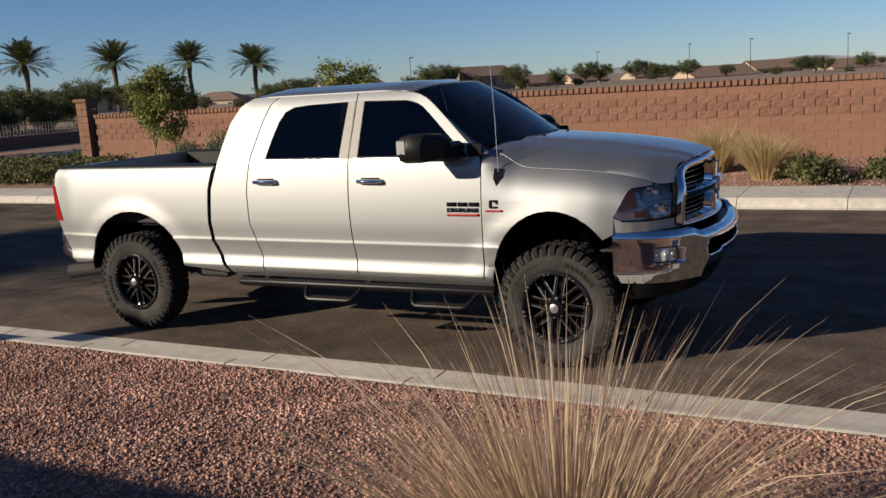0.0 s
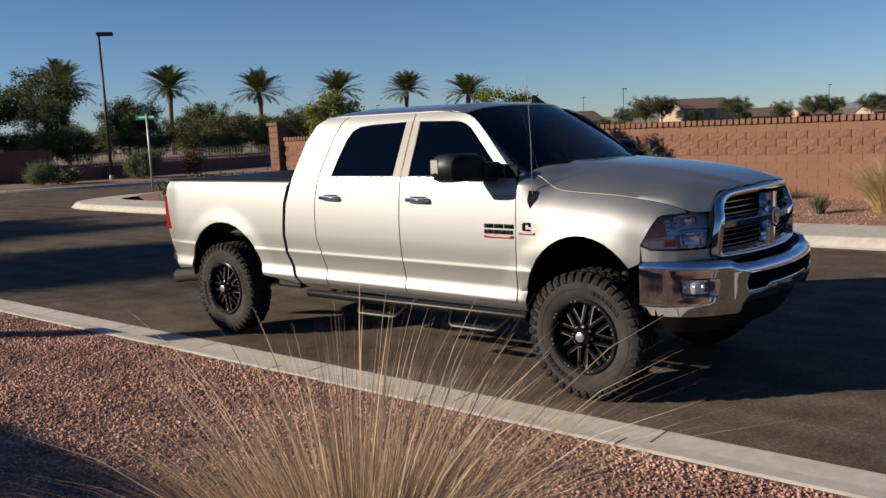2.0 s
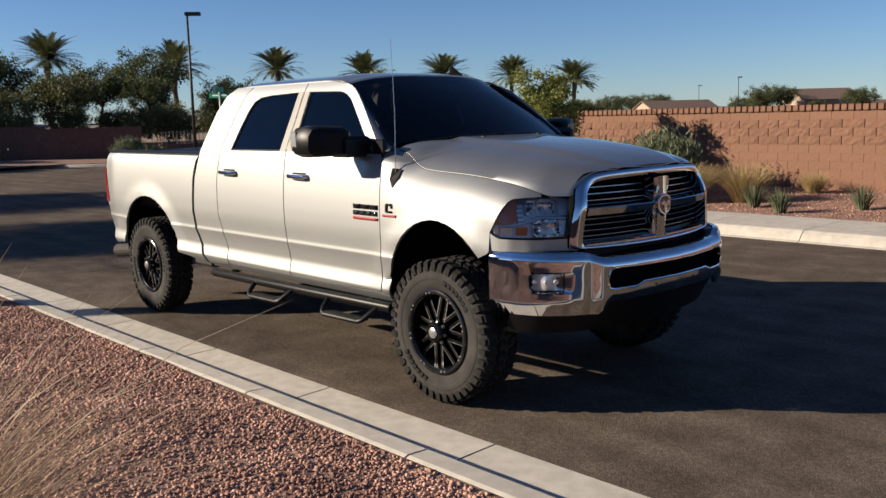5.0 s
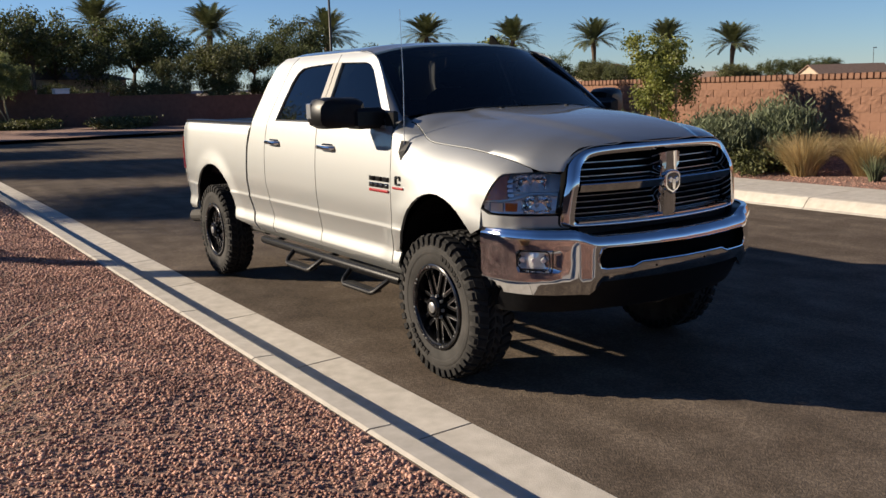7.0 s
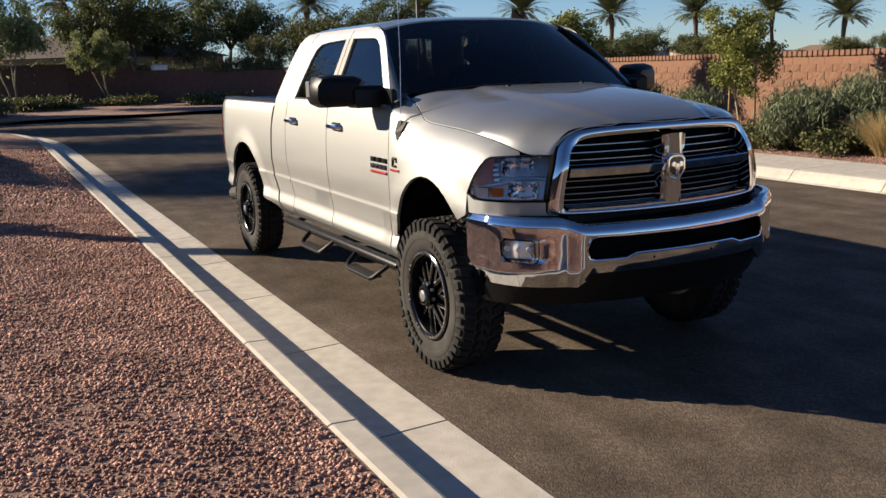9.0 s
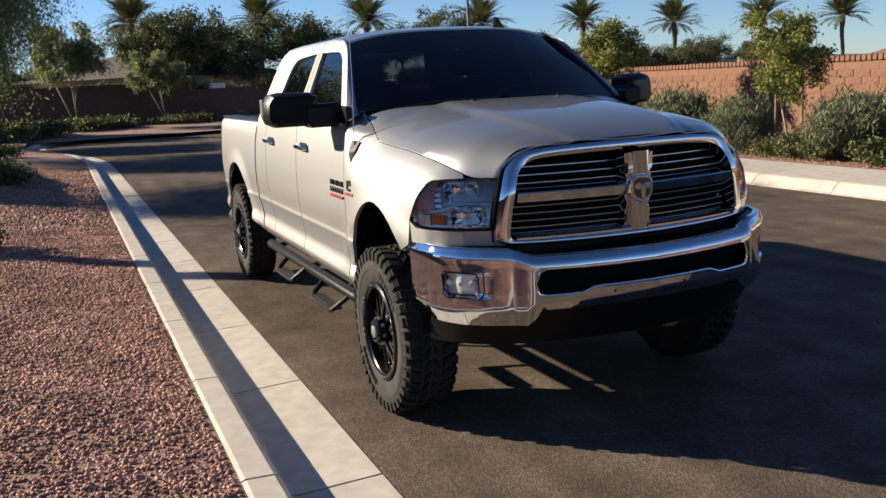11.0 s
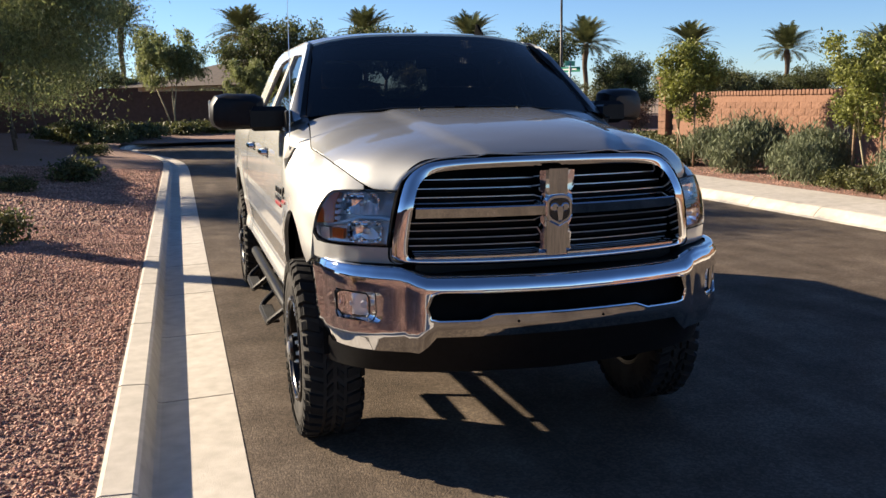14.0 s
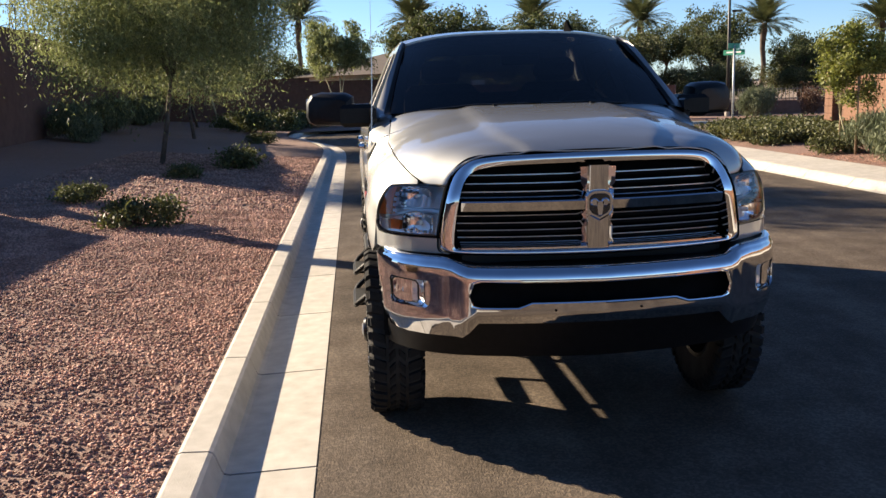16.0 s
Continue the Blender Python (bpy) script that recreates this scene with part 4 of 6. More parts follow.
def glass(name, tint, rough=0.0, ior=1.5):
    """A tinted pane: it lets the tint through and mirrors by angle."""
    m, n, l, b = node_mat(name)
    n.remove(b)
    tr, gl, fr, mx = n.new("ShaderNodeBsdfTransparent"), n.new("ShaderNodeBsdfGlossy"), n.new("ShaderNodeFresnel"), n.new("ShaderNodeMixShader")
    tr.inputs["Color"].default_value = (*tint, 1)
    gl.inputs["Roughness"].default_value = rough
    fr.inputs["IOR"].default_value = ior
    l.new(fr.outputs[0], mx.inputs[0])
    l.new(tr.outputs[0], mx.inputs[1])
    l.new(gl.outputs[0], mx.inputs[2])
    l.new(mx.outputs[0], n["Material Output"].inputs["Surface"])
    return m


M["paint"] = surface("champagne_silver_paint", (0.286, 0.293, 0.291), (0.318, 0.326, 0.324), 0.56, 900, metal=0.93, coat=1.0, detail=1)
M["paint"].node_tree.nodes["Principled BSDF"].inputs["Coat Roughness"].default_value = 0.03
M["chrome"] = surface("chrome", (0.64, 0.645, 0.66), (0.68, 0.685, 0.70), 0.04, 20, metal=1.0)
M["satin"] = surface("dull_silver", (0.50, 0.50, 0.51), (0.60, 0.60, 0.60), 0.3, 30, metal=0.9)
M["bright_edge"] = surface("bright_slat_edge", (0.46, 0.46, 0.47), (0.54, 0.54, 0.55), 0.3, 30, metal=0.85)
M["black"] = surface("black_plastic", (0.005, 0.005, 0.0055), (0.009, 0.009, 0.0095), 0.38, 40, spec=0.18, bump=0.05, bump_scale=300)
M["gloss_black"] = surface("gloss_black_paint", (0.008, 0.008, 0.009), (0.013, 0.013, 0.014), 0.16, 20, coat=0.6)
M["rim_black"] = surface("satin_black_rim", (0.003, 0.003, 0.0033), (0.006, 0.006, 0.0065), 0.22, 20, spec=0.4)
M["gap"] = surface("dark_recess", (0.006, 0.006, 0.006), (0.011, 0.011, 0.011), 0.9, 10, spec=0.0)
M["under"] = surface("dusty_underbody", (0.018, 0.016, 0.014), (0.035, 0.031, 0.027), 0.8, 8)
M["rubber"] = surface("tyre_rubber", (0.009, 0.0088, 0.0085), (0.021, 0.020, 0.019), 0.85, 12, spec=0.22, bump=0.15, bump_scale=90, stain=0.25, stain_scale=5)
M["sidewall"] = surface("dusty_sidewall", (0.022, 0.021, 0.0195), (0.044, 0.041, 0.038), 0.8, 9, spec=0.25, bump=0.1, bump_scale=120, stain=0.3, stain_scale=4)
M["dark_metal"] = surface("milled_metal", (0.34, 0.34, 0.35), (0.48, 0.48, 0.49), 0.25, 30, metal=1.0)
M["lamp_silver"] = surface("lamp_silver", (0.84, 0.84, 0.84), (0.92, 0.92, 0.92), 0.20, 40, metal=0.48, bump=0.06, bump_scale=30)
M["lamp_mirror"] = surface("lamp_mirror", (0.86, 0.86, 0.87), (0.92, 0.92, 0.92), 0.05, 30, metal=1.0)
M["red_lens"] = surface("red_lamp_lens", (0.30, 0.008, 0.008), (0.36, 0.012, 0.012), 0.12, 20, coat=1.0)
M["amber"] = surface("amber_lens", (0.62, 0.12, 0.015), (0.78, 0.20, 0.03), 0.3, 30, coat=0.5)
M["badge_red"] = surface("badge_red", (0.28, 0.015, 0.015), (0.34, 0.02, 0.02), 0.3, 20)
M["pillar_grey"] = surface("pillar_grey", (0.24, 0.225, 0.195), (0.29, 0.27, 0.235), 0.5, 60)
M["interior"] = surface("interior_cloth", (0.030, 0.028, 0.027), (0.05, 0.047, 0.045), 0.85, 60)
M["tint"] = glass("privacy_glass", (0.045, 0.047, 0.05))
M["screen_glass"] = glass("windscreen_glass", (0.40, 0.41, 0.41))
M["rear_glass"] = glass("rear_window_glass", (0.26, 0.27, 0.27))
M["clear"] = glass("clear_lens", (0.93, 0.93, 0.93), 0.0, 1.45)

truck = empty("pickup_truck", "lifted champagne silver crew-cab pickup with chrome grille, parked by the kerb", "pickup truck")

# how far the body side stands out from the middle, by height
SIDE = [(0.53, 0.925), (0.56, 0.950), (0.585, 0.972), (0.615, 0.988), (0.645, 0.998), (0.665, 0.995), (0.73, 0.977), (0.80, 0.983), (0.862, 0.994), (0.872, 0.9955), (0.882, 0.9925), (0.94, 0.9965),
        (1.0, 1.003), (1.12, 1.004), (1.24, 0.999), (1.34, 0.991), (1.42, 0.982), (1.48, 0.973), (1.505, 0.968), (1.53, 0.961), (1.60, 0.931), (1.70, 0.887), (1.80, 0.842), (1.90, 0.798), (1.97, 0.767), (2.01, 0.746), (2.045, 0.718), (2.065, 0.69)]
BED = [q for q in SIDE if q[0] < 1.41] + [(1.43, 0.980), (1.465, 0.972), (1.485, 0.955), (1.497, 0.925), (1.50, 0.90)]
REAR_X, FRONT_X, HUB_Z = -4.05, 0.0, 0.452


def flare(x, z):
    """The swelling round the two wheel openings."""
    out = 0.0
    for cx in (REAR_X, FRONT_X):
        r = math.hypot((x - cx) * 0.95, z - 0.52)
        if r > 0.5:
            out = max(out, 0.016 * (1 - smooth01(0.58, 0.72, r)) * smooth01(0.5, 0.75, z))
    return out


def side_at(x, z):
    return Vector((x, -(lerp_table(SIDE, z) + flare(x, z)), z))


def bed_at(x, z):
    return Vector((x, -(lerp_table(BED, z) + flare(x, z) - 0.045 * smooth01(-4.75, -5.1, x)), z))


WING_PLAN = [(0.10, 1.003), (0.30, 0.993), (0.425, 0.972), (0.48, 0.962), (0.55, 0.940), (0.635, 0.884), (0.71, 0.805), (0.775, 0.715)]
SEAM_Z = [(-0.56, 1.566), (-0.50, 1.556), (-0.44, 1.538), (-0.38, 1.508), (-0.32, 1.470), (-0.26, 1.447), (-0.2, 1.437), (-0.1, 1.429), (0.2, 1.411), (0.35, 1.393), (0.45, 1.377), (0.55, 1.354), (0.62, 1.329), (0.68, 1.304), (0.74, 1.302), (0.80, 1.300), (0.9, 1.296)]
SEAM_Y = [(-0.56, 0.840), (-0.44, 0.846), (-0.36, 0.856), (-0.25, 0.870), (-0.1, 0.866), (0.2, 0.860), (0.35, 0.848), (0.45, 0.833), (0.55, 0.812), (0.62, 0.784), (0.68, 0.742), (0.73, 0.695), (0.79, 0.645), (0.9, 0.60)]
CREST = [(-0.56, 1.630), (-0.40, 1.627), (-0.2, 1.618), (0.0, 1.604), (0.2, 1.586), (0.4, 1.562), (0.55, 1.537), (0.68, 1.507), (0.78, 1.475), (0.85, 1.448), (0.89, 1.428)]
SHOULDER = 1.16


def curve_table(t, x):
    """A smooth curve through the table's points."""
    x = min(max(x, t[0][0]), t[-1][0])
    k = 0
    while k < len(t) - 2 and x > t[k + 1][0]:
        k += 1
    (a, p), (b, q) = t[k], t[k + 1]
    d = (q - p) / (b - a)
    m0 = d if k == 0 else ((p - t[k - 1][1]) / (a - t[k - 1][0]) + d) / 2
    m1 = d if k == len(t) - 2 else ((t[k + 2][1] - q) / (t[k + 2][0] - b) + d) / 2
    s, h = (x - a) / (b - a), b - a
    return p * (1 + 2 * s) * (1 - s) ** 2 + m0 * h * s * (1 - s) ** 2 + q * s * s * (3 - 2 * s) + m1 * h * s * s * (s - 1)


def section(x):
    """The rounded cross-section of the front end at x: half width, height over the shoulder, and squareness."""
    half = max(curve_table(WING_PLAN, x), 1.08 * curve_table(SEAM_Y, x))
    rise = curve_table(CREST, x) - 0.016 - SHOULDER
    r = min(0.96, (curve_table(SEAM_Z, x) - SHOULDER) / rise)
    return half, rise, math.log(1 - r * r) / math.log(curve_table(SEAM_Y, x) / half)


def fender_at(x, z):
    """The front wing: the flank below, rolling over to the bonnet's seam above."""
    seam = curve_table(SEAM_Z, x)
    k = max(smooth01(-0.55, -0.33, x), smooth01(seam - 0.09, seam, z) * smooth01(-0.57, -0.51, x))
    half, rise, power = section(x)
    flank = lerp_table(SIDE, min(z, SHOULDER)) + min(0.0, curve_table(WING_PLAN, x) - 1.003)
    y = flank
    if z > SHOULDER:
        y = flank * max(0.02, 1 - ((z - SHOULDER) / rise) ** 2) ** (1 / power)
    y = lerp_table(SIDE, z) * (1 - k) + y * k
    return Vector((x, -(y + flare(x, z)), z))


def panel_bm(polys, at, step=0.05, thick=0.02, mirrored=False, cuts=()):
    """Flat outlines cut into a grid, laid on the surface at(u, v), and given a turned-in rim."""
    bm = bmesh.new()
    for poly in polys:
        bm.faces.new([bm.verts.new((u, 0, v)) for u, v in poly])
    us, vs = [u for p in polys for u, _ in p], [v for p in polys for _, v in p]
    for axis, lo, hi in ((0, min(us), max(us)), (2, min(vs), max(vs))):
        k = math.ceil(lo / step + 1e-6)
        while k * step < hi:
            co, no = [0, 0, 0], [0, 0, 0]
            co[axis], no[axis] = k * step, 1
            bmesh.ops.bisect_plane(bm, geom=bm.verts[:] + bm.edges[:] + bm.faces[:], plane_co=co, plane_no=no, dist=1e-5)
            k += 1
    for z in cuts:
        bmesh.ops.bisect_plane(bm, geom=bm.verts[:] + bm.edges[:] + bm.faces[:], plane_co=(0, 0, z), plane_no=(0, 0, 1), dist=1e-5)
    bmesh.ops.remove_doubles(bm, verts=bm.verts[:], dist=1e-4)
    bmesh.ops.recalc_face_normals(bm, faces=bm.faces[:])
    if bm.faces and sum(q.normal.y for q in bm.faces) > 0:
        bmesh.ops.reverse_faces(bm, faces=bm.faces[:])
    rim = [e for e in bm.edges if e.is_boundary]
    flat = {q: (q.co.x, q.co.z) for q in bm.verts}
    for q in bm.verts:
        q.co = at(*flat[q])
    bm.normal_update()
    if thick:
        made = bmesh.ops.extrude_edge_only(bm, edges=rim)["geom"]
        for q in made:
            if isinstance(q, bmesh.types.BMVert):
                e = max(q.link_edges, key=lambda e: e.other_vert(q) not in made)
                old = e.other_vert(q)
                nor = sum((f.normal for f in old.link_faces if all(w not in made for w in f.verts)), Vector())
                q.co -= nor.normalized() * thick if nor.length else Vector((0, -thick, 0))
        bm.normal_update()
    if mirrored:
        for q in bm.verts:
            q.co.y = -q.co.y
        bmesh.ops.reverse_faces(bm, faces=bm.faces[:])
    for q in bm.faces:
        q.smooth = True
    return bm


def shade_edges(ob, angle=35):
    me = ob.data
    b = bmesh.new()
    b.from_mesh(me)
    for e in b.edges:
        e.smooth = len(e.link_faces) == 2 and e.calc_face_angle(3.2) < radians(angle)
    b.to_mesh(me)
    b.free()
    return ob


CREASES = (0.585, 0.615, 0.632, 0.645, 0.655, 0.665, 0.73, 0.862, 0.872, 0.882, 1.485, 1.505, 1.53)


def both(name, polys, at, mat, parent=None, label="", step=0.05, thick=0.02):
    """A body panel on the right flank and its mirror image on the left; returns both."""
    return [shade_edges(part(name, panel_bm(polys, at, step, thick, side, CREASES if at in (side_at, bed_at, fender_at) else ()), mat, (parent[side] if parent else truck), label)) for side in (0, 1)]


def solid(name, data, mat, parent=None, label="", smooth=False):
    v, f = data
    ob = child(name, mesh_of(name, v, f, mat, smooth), parent or truck, None, label)
    return shade_edges(ob) if smooth else ob


def flip(data):
    v, f = data
    return [(p[0], -p[1], p[2]) for p in v], [tuple(reversed(q)) for q in f]


def arc(cx, cz, rx, rz, a0, a1, n):
    return [(cx + rx * math.cos(radians(a0 + (a1 - a0) * k / n)), cz + rz * math.sin(radians(a0 + (a1 - a0) * k / n))) for k in range(n + 1)]


# bed sides
arch_r = arc(REAR_X + 0.02, 0.60, 0.565, 0.505, 3, 177, 16)
bed_poly = [(-2.985, 0.575), (-3.05, 0.68), (-3.135, 0.86), (-3.15, 1.02), (-3.125, 1.30), (-3.085, 1.45), (-3.065, 1.50), (-4.985, 1.50), (-5.03, 1.43), (-5.055, 1.30), (-5.03, 1.0), (-4.99, 0.86), (-4.87, 0.63), (-4.84, 0.60)]
both("bed_side", [bed_poly + arch_r[::-1]], bed_at, M["paint"])
# cab
both("cab_quarter", [[(-2.945, 0.575), (-2.60, 0.60), (-2.612, 0.74), (-2.702, 1.02), (-2.708, 1.30), (-2.665, 1.60), (-2.605, 1.85), (-2.555, 1.975), (-2.47, 2.045), (-2.74, 2.04), (-2.86, 1.975), (-2.945, 1.84), (-2.99, 1.65),
                         (-3.02, 1.49), (-3.085, 1.30), (-3.11, 1.02), (-3.095, 0.86), (-3.01, 0.68)]], side_at, M["paint"])
WIN_R = [(-2.515, 1.535), (-2.475, 1.70), (-2.43, 1.84), (-2.38, 1.915), (-2.30, 1.95), (-2.15, 1.962), (-1.775, 1.972), (-1.785, 1.535)]
WIN_F = [(-1.615, 1.535), (-1.625, 1.972), (-1.25, 1.962), (-1.15, 1.939), (-1.09, 1.907), (-1.04, 1.865), (-0.83, 1.68), (-0.66, 1.535)]
rear_doors = both("rear_door", [[(-2.59, 0.615), (-2.12, 0.615), (-2.12, 1.535), (-2.515, 1.535), (-2.475, 1.70), (-2.43, 1.84), (-2.38, 1.915), (-2.30, 1.95), (-2.15, 1.962), (-2.12, 1.963), (-2.12, 2.045), (-2.46, 2.045), (-2.545, 1.972), (-2.595, 1.85),
                                 (-2.655, 1.60), (-2.698, 1.30), (-2.692, 1.02), (-2.602, 0.74)],
                                [(-2.12, 0.615), (-1.665, 0.615), (-1.695, 0.92), (-1.703, 1.20), (-1.70, 1.50), (-1.705, 2.045), (-2.12, 2.045), (-2.12, 1.963), (-1.775, 1.972), (-1.785, 1.535), (-2.12, 1.535)]], side_at, M["paint"])
front_doors = both("front_door", [[(-1.655, 0.615), (-1.2, 0.615), (-1.2, 1.535), (-1.615, 1.535), (-1.625, 1.972), (-1.25, 1.962), (-1.2, 1.954), (-1.2, 2.018), (-1.40, 2.038), (-1.55, 2.044), (-1.695, 2.045), (-1.69, 1.50), (-1.693, 1.20), (-1.685, 0.92)],
                                  [(-1.2, 0.615), (-0.562, 0.635), (-0.556, 1.10), (-0.555, 1.50), (-0.575, 1.545), (-0.90, 1.834), (-0.96, 1.885), (-1.01, 1.926), (-1.07, 1.969), (-1.13, 1.998), (-1.2, 2.019), (-1.2, 1.954), (-1.15, 1.939), (-1.09, 1.907), (-1.04, 1.865), (-0.83, 1.68), (-0.66, 1.535), (-1.2, 1.535)]],
                   side_at, M["paint"])
for poly, doors in ((WIN_R, rear_doors), (WIN_F, front_doors)):
    both("window_glass", [poly], lambda x, z: side_at(x, z) + Vector((0, 0.014, 0)), M["tint"], doors, "dark tinted glass", 0.1, 0)
    # thin bright strip along the sill
    x0, x1 = min(p[0] for p in poly) - 0.01, max(p[0] for p in poly) + 0.01
    both("sill_strip", [[(x0, 1.520), (x1, 1.520), (x1, 1.536), (x0, 1.536)]], lambda x, z: side_at(x, z) + Vector((0, -0.004, 0)), M["satin"], doors, "thin bright window sill strip", 0.1, 0.01)
    both("window_seal", [[(x0 + 0.01, 1.534), (x1 - 0.02, 1.534), (x1 - 0.03, 1.548), (x0 + 0.015, 1.548)]], lambda x, z: side_at(x, z) + Vector((0, 0.004, 0)), M["black"], doors, "black rubber seal", 0.1, 0.01)
both("pillar_cover", [[(-1.782, 1.538), (-1.706, 1.538), (-1.708, 1.975), (-1.772, 1.974)]], lambda x, z: side_at(x, z) + Vector((0, -0.003, 0)), M["pillar_grey"], rear_doors, "matt grey pillar cover", 0.1, 0.006)
both("pillar_cover", [[(-1.690, 1.538), (-1.618, 1.538), (-1.628, 1.974), (-1.692, 1.975)]], lambda x, z: side_at(x, z) + Vector((0, -0.003, 0)), M["pillar_grey"], front_doors, "matt grey pillar cover", 0.1, 0.006)
# rocker panel below the doors
both("rocker_panel", [[(-2.93, 0.555), (-0.50, 0.565), (-0.50, 0.628), (-0.56, 0.629), (-1.2, 0.609), (-2.93, 0.609)]], lambda x, z: side_at(x, z) + Vector((0, 0.005, 0)), M["paint"])
# front wing
arch_f = arc(-0.02, 0.62, 0.468, 0.525, 176, 38, 15)
fenders = both("front_wing", [[(-0.55, 0.625)] + [(-0.488, 0.625)] + arch_f + [(0.415, 0.975), (0.424, 0.99), (0.424, 1.10), (0.452, 1.150), (0.485, 1.215), (0.514, 1.274), (0.535, 1.290), (0.60, 1.297), (0.655, 1.299)] + [(x / 100, curve_table(SEAM_Z, x / 100) - 0.004) for x in range(64, -55, -4)] + [(-0.546, 1.545), (-0.549, 1.10)]], fender_at, M["paint"], None, "", 0.04)
for side in (0, 1):
    s = -1 if side == 0 else 1
    # liners inside the wheel openings, and the inner body that closes the gaps
    for cx, w in ((REAR_X, 0.60), (FRONT_X, 0.52)):
        v, f = [], []
        for k in range(13):
            a = radians(-8 + 196 * k / 12)
            for y in (0.955, 0.45):
                v.append((cx + w * math.cos(a), s * y, 0.62 + (w - 0.02) * math.sin(a)))
            if k:
                f.append((2 * k - 2, 2 * k - 1, 2 * k + 1, 2 * k))
        v += [(cx - w, s * 0.45, 0.5), (cx + w, s * 0.45, 0.5), (cx + w, s * 0.45, 1.25), (cx - w, s * 0.45, 1.25)]
        f.append(tuple(len(v) - 4 + j for j in range(4)))
        solid("wheel_liner", (v, f), M["gap"])
v, f = join(box_data(-2.93, -0.62, -0.93, 0.93, 0.57, 1.49), box_data(-0.52, 0.40, -0.44, 0.44, 0.62, 1.36))
solid("inner_body", (v, f), M["gap"])


# roof, windscreen, pillars, rear of the cab
def grid_bm(at, nu, nv, thick=0.0):
    bm = bmesh.new()
    vs = [[bm.verts.new(at(i / nu, j / nv)) for j in range(nv + 1)] for i in range(nu + 1)]
    for i in range(nu):
        for j in range(nv):
            bm.faces.new((vs[i][j], vs[i + 1][j], vs[i + 1][j + 1], vs[i][j + 1]))
    bmesh.ops.recalc_face_normals(bm, faces=bm.faces[:])
    for q in bm.faces:
        q.smooth = True
    if thick:
        rim = [e for e in bm.edges if e.is_boundary]
        made = [q for q in bmesh.ops.extrude_edge_only(bm, edges=rim)["geom"] if isinstance(q, bmesh.types.BMVert)]
        for q in made:
            q.co.z -= thick
    return bm


def facing(bm, way):
    bm.normal_update()
    if sum((q.normal * q.calc_area() for q in bm.faces), Vector()).dot(Vector(way)) < 0:
        bmesh.ops.reverse_faces(bm, faces=bm.faces[:])
    return bm


def roof_at(u, v):
    """u from the windscreen to the tail, v from right to left."""
    w = 2 * v - 1
    x0, x1 = -1.135 - 0.10 * w * w, -2.79 + 0.03 * w * w
    x = x0 + (x1 - x0) * u
    half = 0.724 - 0.018 * (1 - smooth01(0, 0.12, u)) - 0.015 * smooth01(0.9, 1, u)
    z = 2.046 + 0.058 * (1 - abs(w) ** 3.6) - 0.024 * (1 - smooth01(0, 0.16, u)) - 0.022 * smooth01(0.88, 1, u) + 0.004 * math.cos(w * 14) * smooth01(0.15, 0.3, u) * (1 - abs(w) ** 6)
    return Vector((x, w * half, z))


roof = shade_edges(part("roof", facing(grid_bm(roof_at, 24, 24, 0.015), (0, 0, 1)), M["paint"], truck))


def screen_at(u, v):
    """u from the cowl to the roof."""
    w = 2 * v - 1
    bottom = Vector((-0.42 - 0.17 * w * w, w * 0.850, 1.634 - 0.044 * w * w))
    top = roof_at(0, v) + Vector((0.012, 0, -0.012))
    top.y *= 0.995
    p = bottom.lerp(top, u)
    p.z += 0.022 * math.sin(math.pi * u)
    return p


part("windscreen", facing(grid_bm(screen_at, 8, 14), (1, 0, 0.5)), M["screen_glass"], truck, "dark windscreen glass")
# black band round the glass
part("windscreen_frit", facing(grid_bm(lambda u, v: screen_at(0.93 + 0.07 * u, v) + Vector((-0.006, 0, -0.004)), 2, 14), (1, 0, 0.5)), M["gap"], truck, "black band along the top of the windscreen")
for s in (0, 1):
    part("windscreen_frit", facing(grid_bm(lambda u, v: screen_at(u, 0.045 * v if s == 0 else 1 - 0.045 * v) + Vector((-0.006, 0, -0.004)), 8, 2), (1, 0, 0.5)), M["gap"], truck)


def pillar_at(side):
    door = [(-0.50, 1.552), (-0.575, 1.552), (-0.78, 1.732), (-0.96, 1.889), (-1.01, 1.930), (-1.07, 1.973), (-1.13, 2.002), (-1.2, 2.023), (-1.40, 2.042)]

    def at(u, v):
        k = u * 7.999
        i = int(k)
        a, b = door[min(i, 8)], door[min(i + 1, 8)]
        p = side_at(a[0] + (b[0] - a[0]) * (k - i), a[1] + (b[1] - a[1]) * (k - i))
        tt = min(1.0, max(0.0, (p.z - 1.56) / 0.46))
        q = screen_at(tt, 0.0) + Vector((-0.004, 0.0, 0.006)) if u < 0.9 else roof_at(0.10 * (u - 0.9) / 0.1, 0.0) + Vector((0, 0, 0.003))
        if u < 0.08:
            q = Vector((-0.55, -0.845, 1.588))
        r = p.lerp(q, v)
        r += Vector((0.25, -0.6, 0.6)).normalized() * 0.009 * math.sin(math.pi * v)
        return r if side == 0 else Vector((r.x, -r.y, r.z))
    return at


for side in (0, 1):
    part("pillar_trim", facing(grid_bm(lambda u, v: pillar_at(side)(u * 0.97, 0.74 + 0.28 * v) + Vector((0.004, 0, 0.004)), 32, 3), (0.3, -1 if side == 0 else 1, 0.4)), M["black"], truck, "black trim beside the windscreen")
    part("windscreen_pillar", facing(grid_bm(lambda u, v: pillar_at(side)(u, 0.77 * v), 32, 5), (0.3, -1 if side == 0 else 1, 0.4)), M["paint"], truck)


